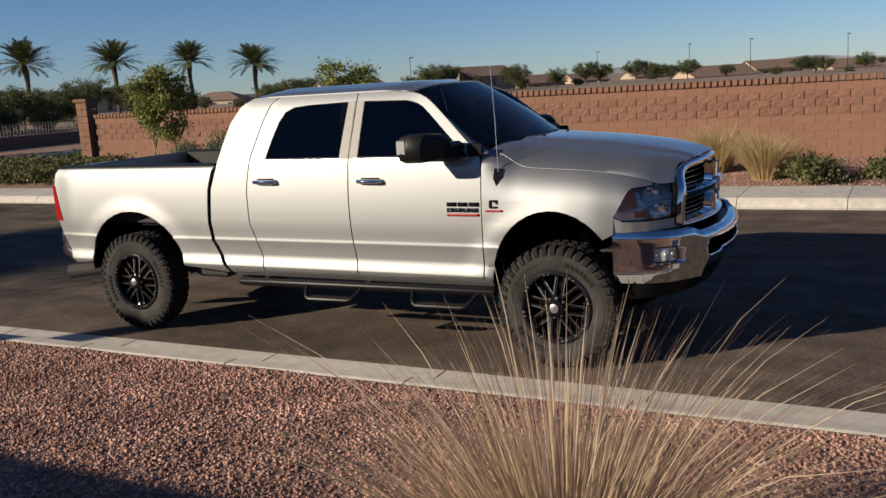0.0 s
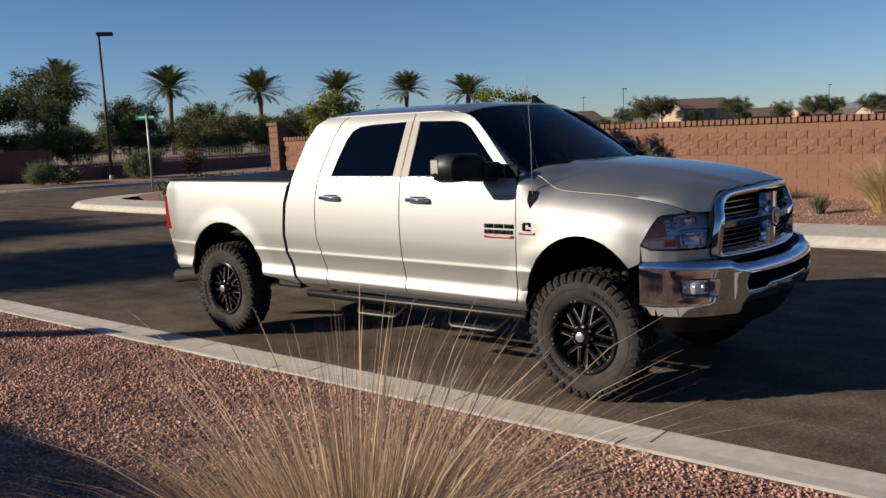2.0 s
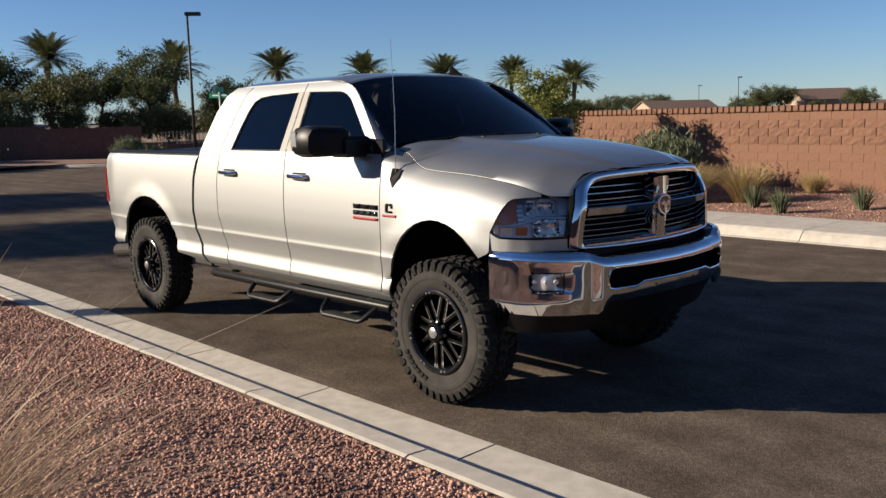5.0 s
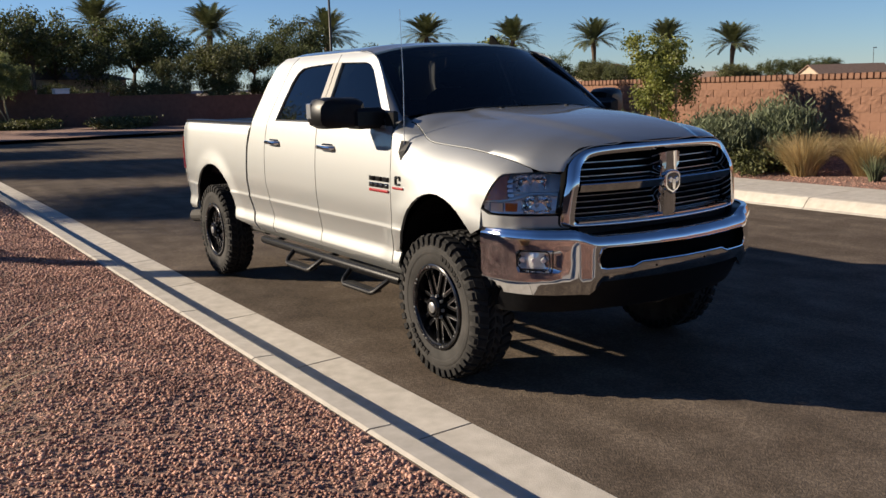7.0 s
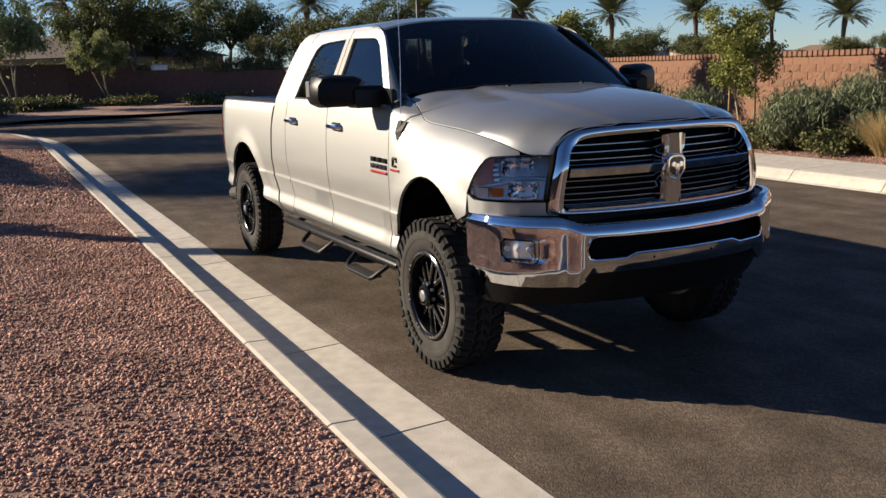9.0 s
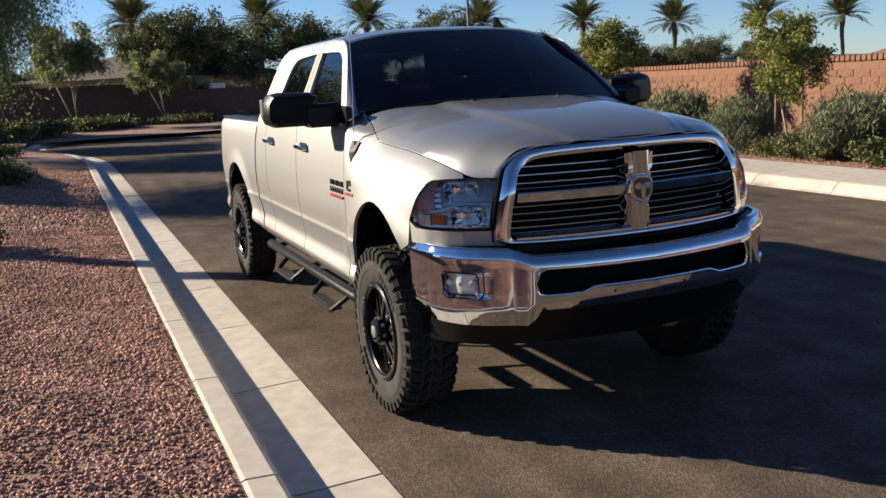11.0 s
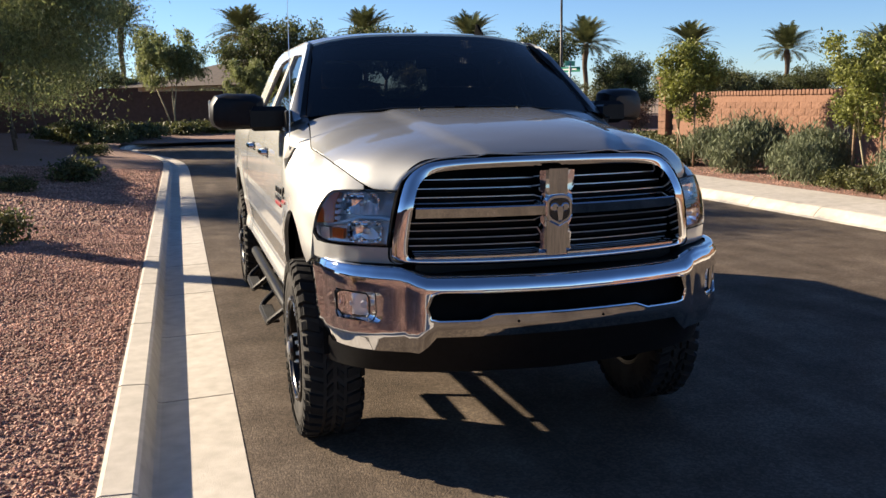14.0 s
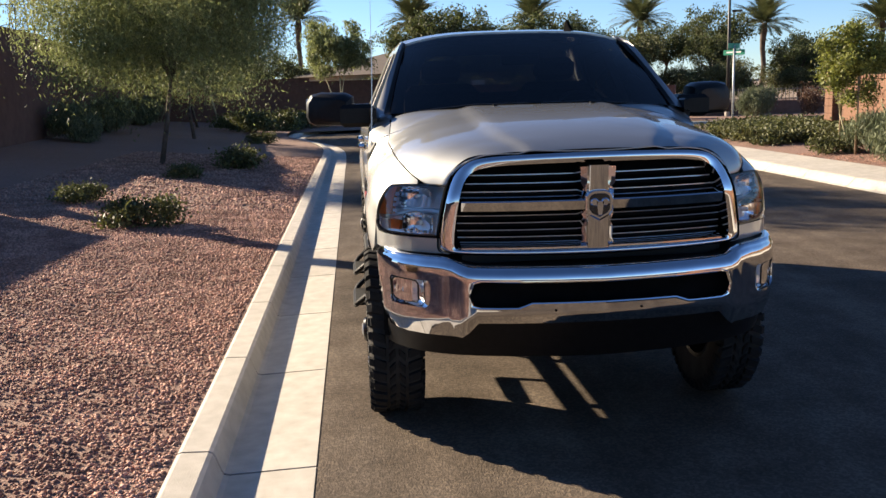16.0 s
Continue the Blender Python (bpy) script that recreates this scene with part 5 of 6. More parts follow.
def cowl_corner_at(side):
    def at(u, v):
        a, b = fender_at(-0.560, 1.52).lerp(fender_at(-0.51, 1.552), u), Vector((-0.66, -0.835, 1.612)).lerp(hood_at(0, 0.0) + Vector((0.006, 0.006, -0.004)), u)
        p = a.lerp(b, v) + Vector((0, 0, 0.008 * math.sin(math.pi * v)))
        return p if side == 0 else Vector((p.x, -p.y, p.z))
    return at


def cab_back_at(u, v):
    w = 2 * v - 1
    top, mid, low = roof_at(1, v), Vector((-2.955, w * 0.86, 1.70)), Vector((-3.0, w * 0.92, 1.2))
    if u < 0.45:
        p = top.lerp(mid, u / 0.45)
        p.x -= 0.035 * math.sin(math.pi * u / 0.45)
        return p
    return mid.lerp(low, (u - 0.45) / 0.55)


part("cab_back", facing(grid_bm(lambda u, v: cab_back_at(0.46 + 0.54 * u, v), 6, 10), (-1, 0, 0)), M["paint"], truck)
for a, b in ((0.0, 0.2), (0.8, 1.0)):
    part("cab_back", facing(grid_bm(lambda u, v: cab_back_at(0.46 * u, a + (b - a) * v), 8, 4), (-1, 0, 0)), M["paint"], truck)
part("cab_back", facing(grid_bm(lambda u, v: cab_back_at(0.1 * u, 0.2 + 0.6 * v), 3, 8), (-1, 0, 0)), M["paint"], truck)
part("rear_window", facing(grid_bm(lambda u, v: cab_back_at(0.1 + 0.36 * u, 0.2 + 0.6 * v), 6, 8), (-1, 0, 0)), M["rear_glass"], truck, "tinted rear window")
# cabin
solid("cabin_floor", box_data(-2.9, -0.6, -0.86, 0.86, 1.08, 1.12), M["interior"])
v, f = box_data(-0.98, -0.50, -0.84, 0.84, 1.30, 1.53, 0.05)
solid("dashboard", (v, f), M["interior"], label="black dashboard")
for y in (-0.42, 0.42):
    v, f = join(box_data(-1.80, -1.32, y - 0.27, y + 0.27, 1.12, 1.34, 0.05), box_data(-1.92, -1.76, y - 0.27, y + 0.27, 1.30, 1.76, 0.06), box_data(-1.93, -1.82, y - 0.14, y + 0.14, 1.77, 1.93, 0.04))
    solid("seat", (v, f), M["interior"], label="dark cloth front seat with headrest")
v, f = join(box_data(-2.80, -2.35, -0.8, 0.8, 1.12, 1.33, 0.05), box_data(-2.88, -2.74, -0.8, 0.8, 1.30, 1.66, 0.05))
solid("rear_bench", (v, f), M["interior"])
ring = [(-1.10 - 0.06 * math.sin(a), 0.42 + 0.19 * math.cos(a), 1.50 + 0.18 * math.sin(a)) for a in (2 * math.pi * k / 20 for k in range(21))]
v, f = tube(ring, 0.016, 6)
solid("steering_wheel", (v, f), M["interior"])
v, f = box_data(-0.97, -0.94, -0.12, 0.12, 1.86, 1.93, 0.01)
solid("rear_view_mirror", (v, f), M["black"])

# bonnet
def front_x(y):
    """The plan of the grille and the bonnet's front."""
    return 0.945 - 0.24 * y * y - 0.12 * max(0, abs(y) - 0.5) ** 2


def hood_at(u, v):
    w = 2 * v - 1
    rear = -0.405 - 0.125 * abs(w) ** 2.4
    lead = front_x(0.62 * w) - 0.080
    x = rear + (lead - rear) * u
    a = abs(w)
    half, rise, power = section(x)
    y = a * curve_table(SEAM_Y, x)
    z = SHOULDER + rise * max(0.0, 1 - (y / half) ** power) ** 0.5
    seam, front = curve_table(SEAM_Z, x), smooth01(0.20, 0.84, x)
    square = seam + (SHOULDER + rise - seam) * max(0.0, 1 - a ** 7) ** 0.8
    z += (square - z) * front + 0.016 * (1 - smooth01(0.44, 0.56, a)) + 0.003 * smooth01(0.5, 1, a)
    return Vector((x, math.copysign(y, w), z))


shade_edges(part("bonnet", facing(grid_bm(hood_at, 56, 64, 0.005), (0, 0, 1)), M["paint"], truck), 50)
for side in (0, 1):
    part("cowl_corner", facing(grid_bm(cowl_corner_at(side), 6, 4), (0, 0, 1)), M["paint"], truck)
# cowl below the glass with the wipers and washer nozzles
part("cowl", facing(grid_bm(lambda u, v: hood_at(0, v).lerp(screen_at(0.0, v), u) + Vector((0, 0, -0.012)), 2, 14), (0, 0, 1)), M["black"], truck, "black plastic cowl")
for y0, y1 in ((-0.68, -0.05), (0.02, 0.62)):
    v, f = tube([tuple(screen_at(0.0, (y / 0.850 + 1) / 2) + Vector((0.014, 0, lift))) for y, lift in ((y0, -0.004), ((y0 + y1) / 2, 0.004), (y1, -0.004))], 0.007, 6)
    solid("wiper", (v, f), M["black"], label="black wiper arm")
for y in (-0.26, 0.30):
    p = hood_at(0.07, (y / 0.84 + 1) / 2)
    solid("washer_nozzle", box_data(p.x - 0.012, p.x + 0.012, y - 0.012, y + 0.012, p.z - 0.002, p.z + 0.009, 0.003), M["black"], label="small washer nozzle")


# ---- front end ----
def grille_at(y, z):
    return Vector((front_x(y) - 0.02 - 0.05 * smooth01(1.22, 1.40, z), y, z))


def outline_bar(name, outer, inner, lift, mat, parent, depth=0.05, label="", rise=0.02):
    """A rounded band between two outlines on the grille surface, bulging forward."""
    n = len(outer)
    v, f = [], []
    for k in range(n):
        (ya, za), (yb, zb) = outer[k], inner[k]
        for j in range(6):
            t = j / 5
            y, z = ya + (yb - ya) * t, za + (zb - za) * t
            v.append(grille_at(y, z) + Vector((lift + rise * min(1.0, 3.6 * t, 3.6 * (1 - t)) - (0.03 if j == 0 else depth if j == 5 else 0), 0, 0)))
    for k in range(n):
        for j in range(5):
            a, b = k * 6 + j, (k + 1) % n * 6 + j
            f.append((a, a + 1, b + 1, b))
    bm = bmesh.new()
    vs = [bm.verts.new(p) for p in v]
    for q in f:
        bm.faces.new([vs[i] for i in q])
    return shade_edges(part(name, facing(bm, (1, 0, 0)), mat, parent, label, True), 60)


half_out = [(0, 0.982), (0.25, 0.983), (0.45, 0.985), (0.64, 0.990), (0.694, 1.004), (0.700, 1.05), (0.692, 1.12), (0.678, 1.20), (0.656, 1.28), (0.624, 1.35), (0.578, 1.397), (0.50, 1.424), (0.30, 1.436), (0, 1.440)]
half_in = [(0, 1.014), (0.22, 1.014), (0.40, 1.015), (0.57, 1.017), (0.614, 1.024), (0.620, 1.06), (0.613, 1.12), (0.602, 1.19), (0.588, 1.26), (0.566, 1.315), (0.525, 1.352), (0.45, 1.368), (0.27, 1.376), (0, 1.378)]


def rounded(pts, n=4):
    """A closed outline with its corners rounded by a curve through the points."""
    out, m = [], len(pts)
    for k in range(m):
        a, b, c, d = (Vector(pts[(k + j) % m]) for j in (-1, 0, 1, 2))
        for j in range(n):
            t = j / n
            out.append(tuple(0.5 * (2 * b + (c - a) * t + (2 * a - 5 * b + 4 * c - d) * t * t + (3 * b - a - 3 * c + d) * t ** 3)))
    return out


outer = rounded(half_out + [(-y, z) for y, z in half_out[-2:0:-1]])
inner = rounded(half_in + [(-y, z) for y, z in half_in[-2:0:-1]])
grille = outline_bar("grille_surround", outer, inner, 0.0, M["chrome"], truck, 0.10, "chrome crosshair grille surround", 0.013)
# black ring that paints the dark gap between bonnet and surround
seal = [(y * 1.013, 1.02 + (z - 1.02) * 1.020) for y, z in outer]
outline_bar("grille_seal", seal, outer, -0.014, M["gap"], grille, 0.03, "black strip standing in for the dark gap round the grille", 0.003)


def grille_bar(y0, y1, z0, z1, lift, depth, mat, name, label="", n=10, bulge=0.012, back=0.0):
    v, f = [], []
    prof = [(-depth, z0), (0.0, z0 + (z1 - z0) * 0.06), (bulge, z1 - (z1 - z0) * 0.14), (bulge * 0.6, z1 - (z1 - z0) * 0.04), (-depth, z1 + back)]
    for k in range(n + 1):
        y = y0 + (y1 - y0) * k / n
        for dx, z in prof:
            v.append(grille_at(y, z) + Vector((lift + dx, 0, 0)))
        if k:
            f += [((k - 1) * 5 + j, (k - 1) * 5 + (j + 1) % 5, k * 5 + (j + 1) % 5, k * 5 + j) for j in range(5)]
    f += [tuple(range(5))[::-1], tuple(n * 5 + j for j in range(5))]
    bm = bmesh.new()
    vs = [bm.verts.new(p) for p in v]
    for q in f:
        bm.faces.new([vs[i] for i in q])
    bmesh.ops.recalc_face_normals(bm, faces=bm.faces[:])
    return shade_edges(part(name, bm, mat, grille, label, True), 30)


for s in (-1, 1):
    grille_bar(s * 0.044, s * 0.600, 1.182, 1.232, 0.0, 0.07, M["chrome"], "crossbar", "chrome crossbar", 12, 0.012, 0.018)
    grille_bar(s * 0.050, s * 0.604, 1.012, 1.022, -0.004, 0.07, M["chrome"], "grille_sill", "sloping chrome sill of the grille", 12, 0.003, 0.024)
    for z in (1.335, 1.298, 1.262, 1.155, 1.122, 1.089, 1.058):
        reach = 0.612 if z < 1.2 else 0.596 - max(0, z - 1.25) * 0.55
        grille_bar(s * 0.060, s * reach, z - 0.016, z + 0.000, -0.075, 0.05, M["gap"], "slat", "black grille slat", 10, 0.003)
        grille_bar(s * 0.060, s * reach, z - 0.0005, z + 0.0040, -0.066, 0.006, M["bright_edge"], "slat_edge", "thin bright slat edge", 10, 0.001)
bm = bmesh.new()
for y, top in ((-0.64, 1.24), (-0.52, 1.38), (0, 1.40), (0.52, 1.38), (0.64, 1.24)):
    for z in (0.99, top):
        bm.verts.new(grille_at(y, z) + Vector((-0.135, 0, 0)))
bm.verts.ensure_lookup_table()
for k in range(4):
    bm.faces.new([bm.verts[i] for i in (2 * k, 2 * k + 2, 2 * k + 3, 2 * k + 1)])
part("grille_back", facing(bm, (1, 0, 0)), M["gap"], grille)


def upright_plate(profile, across, name, label):
    """A chrome plate up the middle of the grille: half widths by height, and its depth across."""
    v, f, n = [], [], len(across)
    for k, (z, w) in enumerate(profile):
        for t, dx in across:
            v.append(grille_at(w * t, z) + Vector((dx + 0.05 * smooth01(1.22, 1.40, z) + 0.06 * (z - 1.2), 0, 0)))
        if k:
            f += [((k - 1) * n + j, (k - 1) * n + j + 1, k * n + j + 1, k * n + j) for j in range(n - 1)]
    bm = bmesh.new()
    vs = [bm.verts.new(p) for p in v]
    for q in f:
        bm.faces.new([vs[i] for i in q])
    shade_edges(part(name, facing(bm, (1, 0, 0)), M["chrome"], grille, label, True), 30)


# broad recessed wings with the pockets, and the flat centre plate
upright_plate([(1.372, 0.086), (1.30, 0.084), (1.285, 0.070), (1.26, 0.078), (1.16, 0.078), (1.13, 0.062), (1.10, 0.078), (1.05, 0.074), (1.008, 0.090)], ((-1, -0.07), (-0.92, -0.012), (-0.55, -0.028), (0.55, -0.028), (0.92, -0.012), (1, -0.07)), "grille_upright", "chrome grille upright")
upright_plate([(1.380, 0.046), (1.30, 0.044), (1.20, 0.052), (1.12, 0.048), (1.05, 0.046), (1.010, 0.050)], ((-1, -0.03), (-0.94, 0.004), (-0.5, 0.009), (0.5, 0.009), (0.94, 0.004), (1, -0.03)), "centre_plate", "flat chrome centre plate")


def plate(outline, x0, x1, bevel=0.006, at=(0, 0)):
    """A flat badge plate facing forward from an outline of (y, z)."""
    n = len(outline)
    cy, cz = sum(p[0] for p in outline) / n, sum(p[1] for p in outline) / n
    v = [(x0, y + at[0], z + at[1]) for y, z in outline] + [(x1 - bevel, y + at[0], z + at[1]) for y, z in outline]
    v += [(x1, cy + (y - cy) * 0.9 + at[0], cz + (z - cz) * 0.9 + at[1]) for y, z in outline]
    f = [(j + r * n, (j + 1) % n + r * n, (j + 1) % n + r * n + n, j + r * n + n) for r in (0, 1) for j in range(n)]
    return v, f + [tuple(2 * n + j for j in range(n))]


shield = [(-0.050, 0.055), (-0.030, 0.064), (0, 0.066), (0.030, 0.064), (0.050, 0.055), (0.062, 0.040), (0.062, -0.025), (0.045, -0.048), (0, -0.072), (-0.045, -0.048), (-0.062, -0.025), (-0.062, 0.040)]
v, f = plate(shield, 0.915, 0.950, at=(0, 1.206))
badge = solid("badge", (v, f), M["chrome"], grille, "chrome shield badge")
v, f = plate([(y * 0.80, z * 0.80) for y, z in shield], 0.94, 0.953, at=(0, 1.206))
solid("badge_field", (v, f), M["gloss_black"], grille, "black field of the badge")
for y in (-0.024, 0.024):
    v, f = tube([(0.950, y, 1.218), (0.958, y, 1.218)], [0.022, 0.014], 12)
    solid("badge_relief", (v, f), M["chrome"], grille, "plain chrome relief")
v, f = plate([(-0.018, 0.02), (0.018, 0.02), (0.009, -0.045), (-0.009, -0.045)], 0.947, 0.958, 0.004, (0, 1.204))
solid("badge_relief", (v, f), M["chrome"], grille, "plain chrome relief")

# plan of the front corners, from the wing to the grille
CORNER = [(0.00, (0.425, 0.972)), (0.10, (0.48, 0.962)), (0.25, (0.55, 0.940)), (0.45, (0.635, 0.884)), (0.65, (0.71, 0.805)), (0.85, (0.775, 0.715)), (1.0, (0.815, 0.655))]


def corner_at(u, z):
    x = lerp_table([(k, p[0]) for k, p in CORNER], u)
    y = lerp_table([(k, p[1]) for k, p in CORNER], u)
    return Vector((x - 0.045 * smooth01(1.12, 1.30, z), -y + 0.014 * smooth01(1.12, 1.30, z) + 0.020 * smooth01(1.22, 1.30, z), z))


LAMP = [(0.10, 1.071), (0.0, 1.10), (0.065, 1.165), (0.13, 1.228), (0.19, 1.276), (0.26, 1.288), (0.60, 1.293), (0.97, 1.294), (0.985, 1.18), (0.968, 1.080), (0.93, 1.067), (0.40, 1.067)]
LAMP_MID = (0.5, 1.178)


def lamp_inset(d):
    """A surface set back from the lamp's lens."""
    return lambda u, z: corner_at(u, z) + Vector((-0.8, 0.6, 0)) * d


def lamp_back(u, z):
    """The silvered back of the lamp: deep at the inner end, fluted above the middle rib."""
    return corner_at(u, z) + Vector((-0.8, 0.6, 0)) * (0.030 + 0.015 * smooth01(0.2, 0.6, u) + 0.28 * (z - 1.07 - 0.118 * smooth01(1.183, 1.187, z)) + 0.0022 * math.sin(u * 120) * smooth01(1.19, 1.20, z) * smooth01(0.22, 0.26, u) * (1 - smooth01(0.72, 0.76, u)))


both("headlamp_fascia", [[(0.0, 0.992), (1.0, 0.992), (1.0, 1.060), (0.93, 1.060), (0.40, 1.060), (0.10, 1.064), (0.0, 1.092)]], corner_at, M["paint"], None, "", 0.05, 0.02)
# black strip put in for the dark gap between lamp and bonnet
both("headlamp_brow", [[(0.22, 1.288), (0.60, 1.297), (1.0, 1.298), (1.0, 1.303), (0.60, 1.304), (0.24, 1.298)]], lambda u, z: corner_at(u, z) + Vector((-0.02, 0.012, 0)), M["gap"], None, "", 0.05, 0.02)
lamps = both("headlamp", [LAMP], lamp_back, M["lamp_silver"], None, "headlamp with bright fluted reflectors", 0.012, 0.0)
both("headlamp_rim", [[LAMP[k], LAMP[(k + 1) % 12], tuple(c + (q - c) * 0.978 for c, q in zip(LAMP_MID, LAMP[(k + 1) % 12])), tuple(c + (q - c) * 0.978 for c, q in zip(LAMP_MID, LAMP[k]))] for k in range(12)],
     lambda u, z: corner_at(u, z) + Vector((-0.006, 0.004, 0)), M["black"], lamps, "black lamp rim", 0.2, 0.05)
both("lens", [LAMP], lambda u, z: corner_at(u, z) + Vector((0.002, -0.002, 0)), M["clear"], lamps, "clear lamp lens", 0.1, 0)
# amber corner, its small facets, the lower amber reflector and the clear corner reflectors
both("turn_signal", [[(0.045, 1.142), (0.355, 1.152), (0.375, 1.282), (0.26, 1.278), (0.195, 1.266), (0.13, 1.216)]], lamp_inset(0.014), M["amber"], lamps, "amber turn signal", 0.03, 0.02)
for z in (1.165, 1.190, 1.215, 1.240):
    both("signal_facet", [[(0.362, z), (0.432, z + 0.002), (0.436, z + 0.016), (0.366, z + 0.014)]], lamp_inset(0.018), M["lamp_silver"], lamps, "small bright facet", 0.03, 0.015)
both("turn_signal", [[(0.325, 1.085), (0.455, 1.085), (0.465, 1.130), (0.325, 1.130)]], lamp_inset(0.022), M["amber"], lamps, "amber lower reflector", 0.03, 0.02)
both("side_marker", [[(0.045, 1.092), (0.115, 1.082), (0.12, 1.130), (0.04, 1.128)], [(0.135, 1.082), (0.295, 1.082), (0.295, 1.130), (0.135, 1.130)]], lamp_inset(0.020), M["lamp_silver"], lamps, "chrome corner reflector", 0.03, 0.02)
both("divider", [[(0.03, 1.132), (0.22, 1.134), (0.42, 1.150), (0.62, 1.178), (0.80, 1.178), (0.965, 1.166), (0.965, 1.174), (0.80, 1.187), (0.62, 1.187), (0.42, 1.159), (0.22, 1.143), (0.03, 1.140)]], lamp_inset(0.016), M["satin"], lamps, "bright curved rib", 0.05, 0.05)
both("inner_mirror", [[(0.80, 1.195), (0.955, 1.190), (0.955, 1.280), (0.80, 1.280)], [(0.80, 1.085), (0.955, 1.085), (0.955, 1.160), (0.80, 1.168)]], lambda u, z: corner_at(u, z) + Vector((-0.8, 0.6, 0)) * (0.020 + 0.07 * (0.955 - u) + 0.30 * (z - (1.19 if z > 1.18 else 1.085))), M["lamp_silver"], lamps, "plain bright side reflector", 0.04, 0.0)
for side in (0, 1):
    for u, z, r, wide in ((0.66, 1.121, 0.049, 1.65), (0.62, 1.237, 0.048, 1.75)):
        c = corner_at(u, z)
        d, side_v, up = Vector((0.82, -0.57, 0)), Vector((0.57, 0.82, 0)), Vector((0, 0, 1))
        v, f = [], []
        for k in range(7):
            a = k / 6 * 1.3
            for j in range(28):
                b = 2 * math.pi * j / 28
                flute = 1 + 0.035 * (j % 2) * math.sin(a)
                p = c - d * (0.012 + 0.050 * math.cos(a)) + (side_v * math.copysign(abs(math.cos(b)) ** 0.5, math.cos(b)) * wide + up * math.copysign(abs(math.sin(b)) ** 0.5, math.sin(b))) * r * flute * (0.12 + 0.92 * math.sin(a))
                v.append((p.x, p.y if side == 0 else -p.y, p.z))
            if k:
                f += [((k - 1) * 28 + j, (k - 1) * 28 + (j + 1) % 28, k * 28 + (j + 1) % 28, k * 28 + j) for j in range(28)]
        solid("reflector_bowl", (v, f), M["lamp_mirror"], lamps[side], "chrome reflector bowl")
        v, f = tube([tuple(c - d * 0.055), tuple(c - d * 0.026), tuple(c - d * 0.022)], [0.012, 0.011, 0.004], 10)
        solid("bulb", (v, f) if side == 0 else flip((v, f)), M["satin"], lamps[side], "lamp bulb cap", True)

# bumper
PLAN = [(0.0, (1.055, 0.0)), (0.2, (1.047, 0.2)), (0.4, (1.022, 0.4)), (0.6, (0.978, 0.595)), (0.72, (0.935, 0.705)), (0.84, (0.872, 0.805)), (0.96, (0.788, 0.892)), (1.06, (0.70, 0.945)), (1.16, (0.605, 0.978)), (1.30, (0.468, 0.998)), (1.36, (0.41, 1.000))]


def bumper_plan(u):
    return Vector((lerp_table([(k, p[0]) for k, p in PLAN], u), -lerp_table([(k, p[1]) for k, p in PLAN], u), 0))


def bumper_top(u):
    return 0.938 + 0.010 * u + 0.036 * smooth01(0.58, 0.74, u)


def bumper_low(u):
    return 0.700 - 0.068 * smooth01(0.56, 0.63, u)


def bumper_at(u, t):
    """t from 0 at the lower lip to 1 at the top shelf's back."""
    p, q = bumper_plan(u - 0.01), bumper_plan(u + 0.01)
    d = (q - p).normalized()
    nor = Vector((-d.y, d.x, 0)) if -d.y > 0 or d.x < 0 and -d.y >= 0 else Vector((d.y, -d.x, 0))
    if nor.x < 0 and nor.y > 0:
        nor = -nor
    top, low = bumper_top(u), bumper_low(u)
    band = 0.045 + 0.03 * smooth01(0.56, 0.63, u)
    off = lerp_table([(0.0, -0.030), (0.06, -0.021), (0.14, -0.011), (0.20, -0.003), (0.23, -0.0005), (0.5, 0.0), (0.70, 0.002), (0.76, 0.0), (0.82, -0.010), (0.87, -0.026), (0.92, -0.045), (1.0, -0.075)], t)
    z = lerp_table([(0.0, low), (0.06, low + band * 0.3), (0.14, low + band * 0.65), (0.20, low + band * 0.93), (0.23, low + band), (0.70, top - 0.047), (0.76, top - 0.026), (0.82, top - 0.008), (0.87, top + 0.006), (0.92, top + 0.011), (1.0, top + 0.010)], t)
    off -= 0.026 * smooth01(0.625, 0.695, u) * (1 - smooth01(0.80, 0.95, t))
    r = bumper_plan(u) + nor * off
    return Vector((r.x, r.y, z))


polys = [[(0.0, 0.0), (0.70, 0.0), (0.70, 0.34), (0.70, 0.37), (0.585, 0.37), (0.55, 0.315), (0.38, 0.315), (0.33, 0.385), (0.0, 0.385)],
         [(0.585, 0.37), (0.70, 0.37), (0.70, 0.60), (0.70, 0.67), (0.575, 0.67), (0.598, 0.52)],
         [(0.0, 0.70), (0.54, 0.70), (0.575, 0.67), (0.70, 0.67), (0.70, 1.0), (0.0, 1.0)],
         [(0.70, 0.0), (1.355, 0.0), (1.355, 0.34), (1.05, 0.34), (0.82, 0.34), (0.70, 0.34)],
         [(0.70, 0.60), (0.81, 0.60), (1.05, 0.60), (1.355, 0.60), (1.355, 1.0), (0.70, 1.0), (0.70, 0.67)],
         [(0.70, 0.34), (0.82, 0.34), (0.80, 0.38), (0.79, 0.55), (0.81, 0.60), (0.70, 0.60), (0.70, 0.37)],
         [(1.05, 0.34), (1.355, 0.34), (1.355, 0.60), (1.05, 0.60), (1.075, 0.56), (1.07, 0.38)]]
bm = panel_bm(polys, bumper_at, 0.04, -0.022)
other = panel_bm(polys, bumper_at, 0.04, -0.022, True)
tmp = bpy.data.meshes.new("tmp")
other.to_mesh(tmp)
other.free()
bm.from_mesh(tmp)
bpy.data.meshes.remove(tmp)
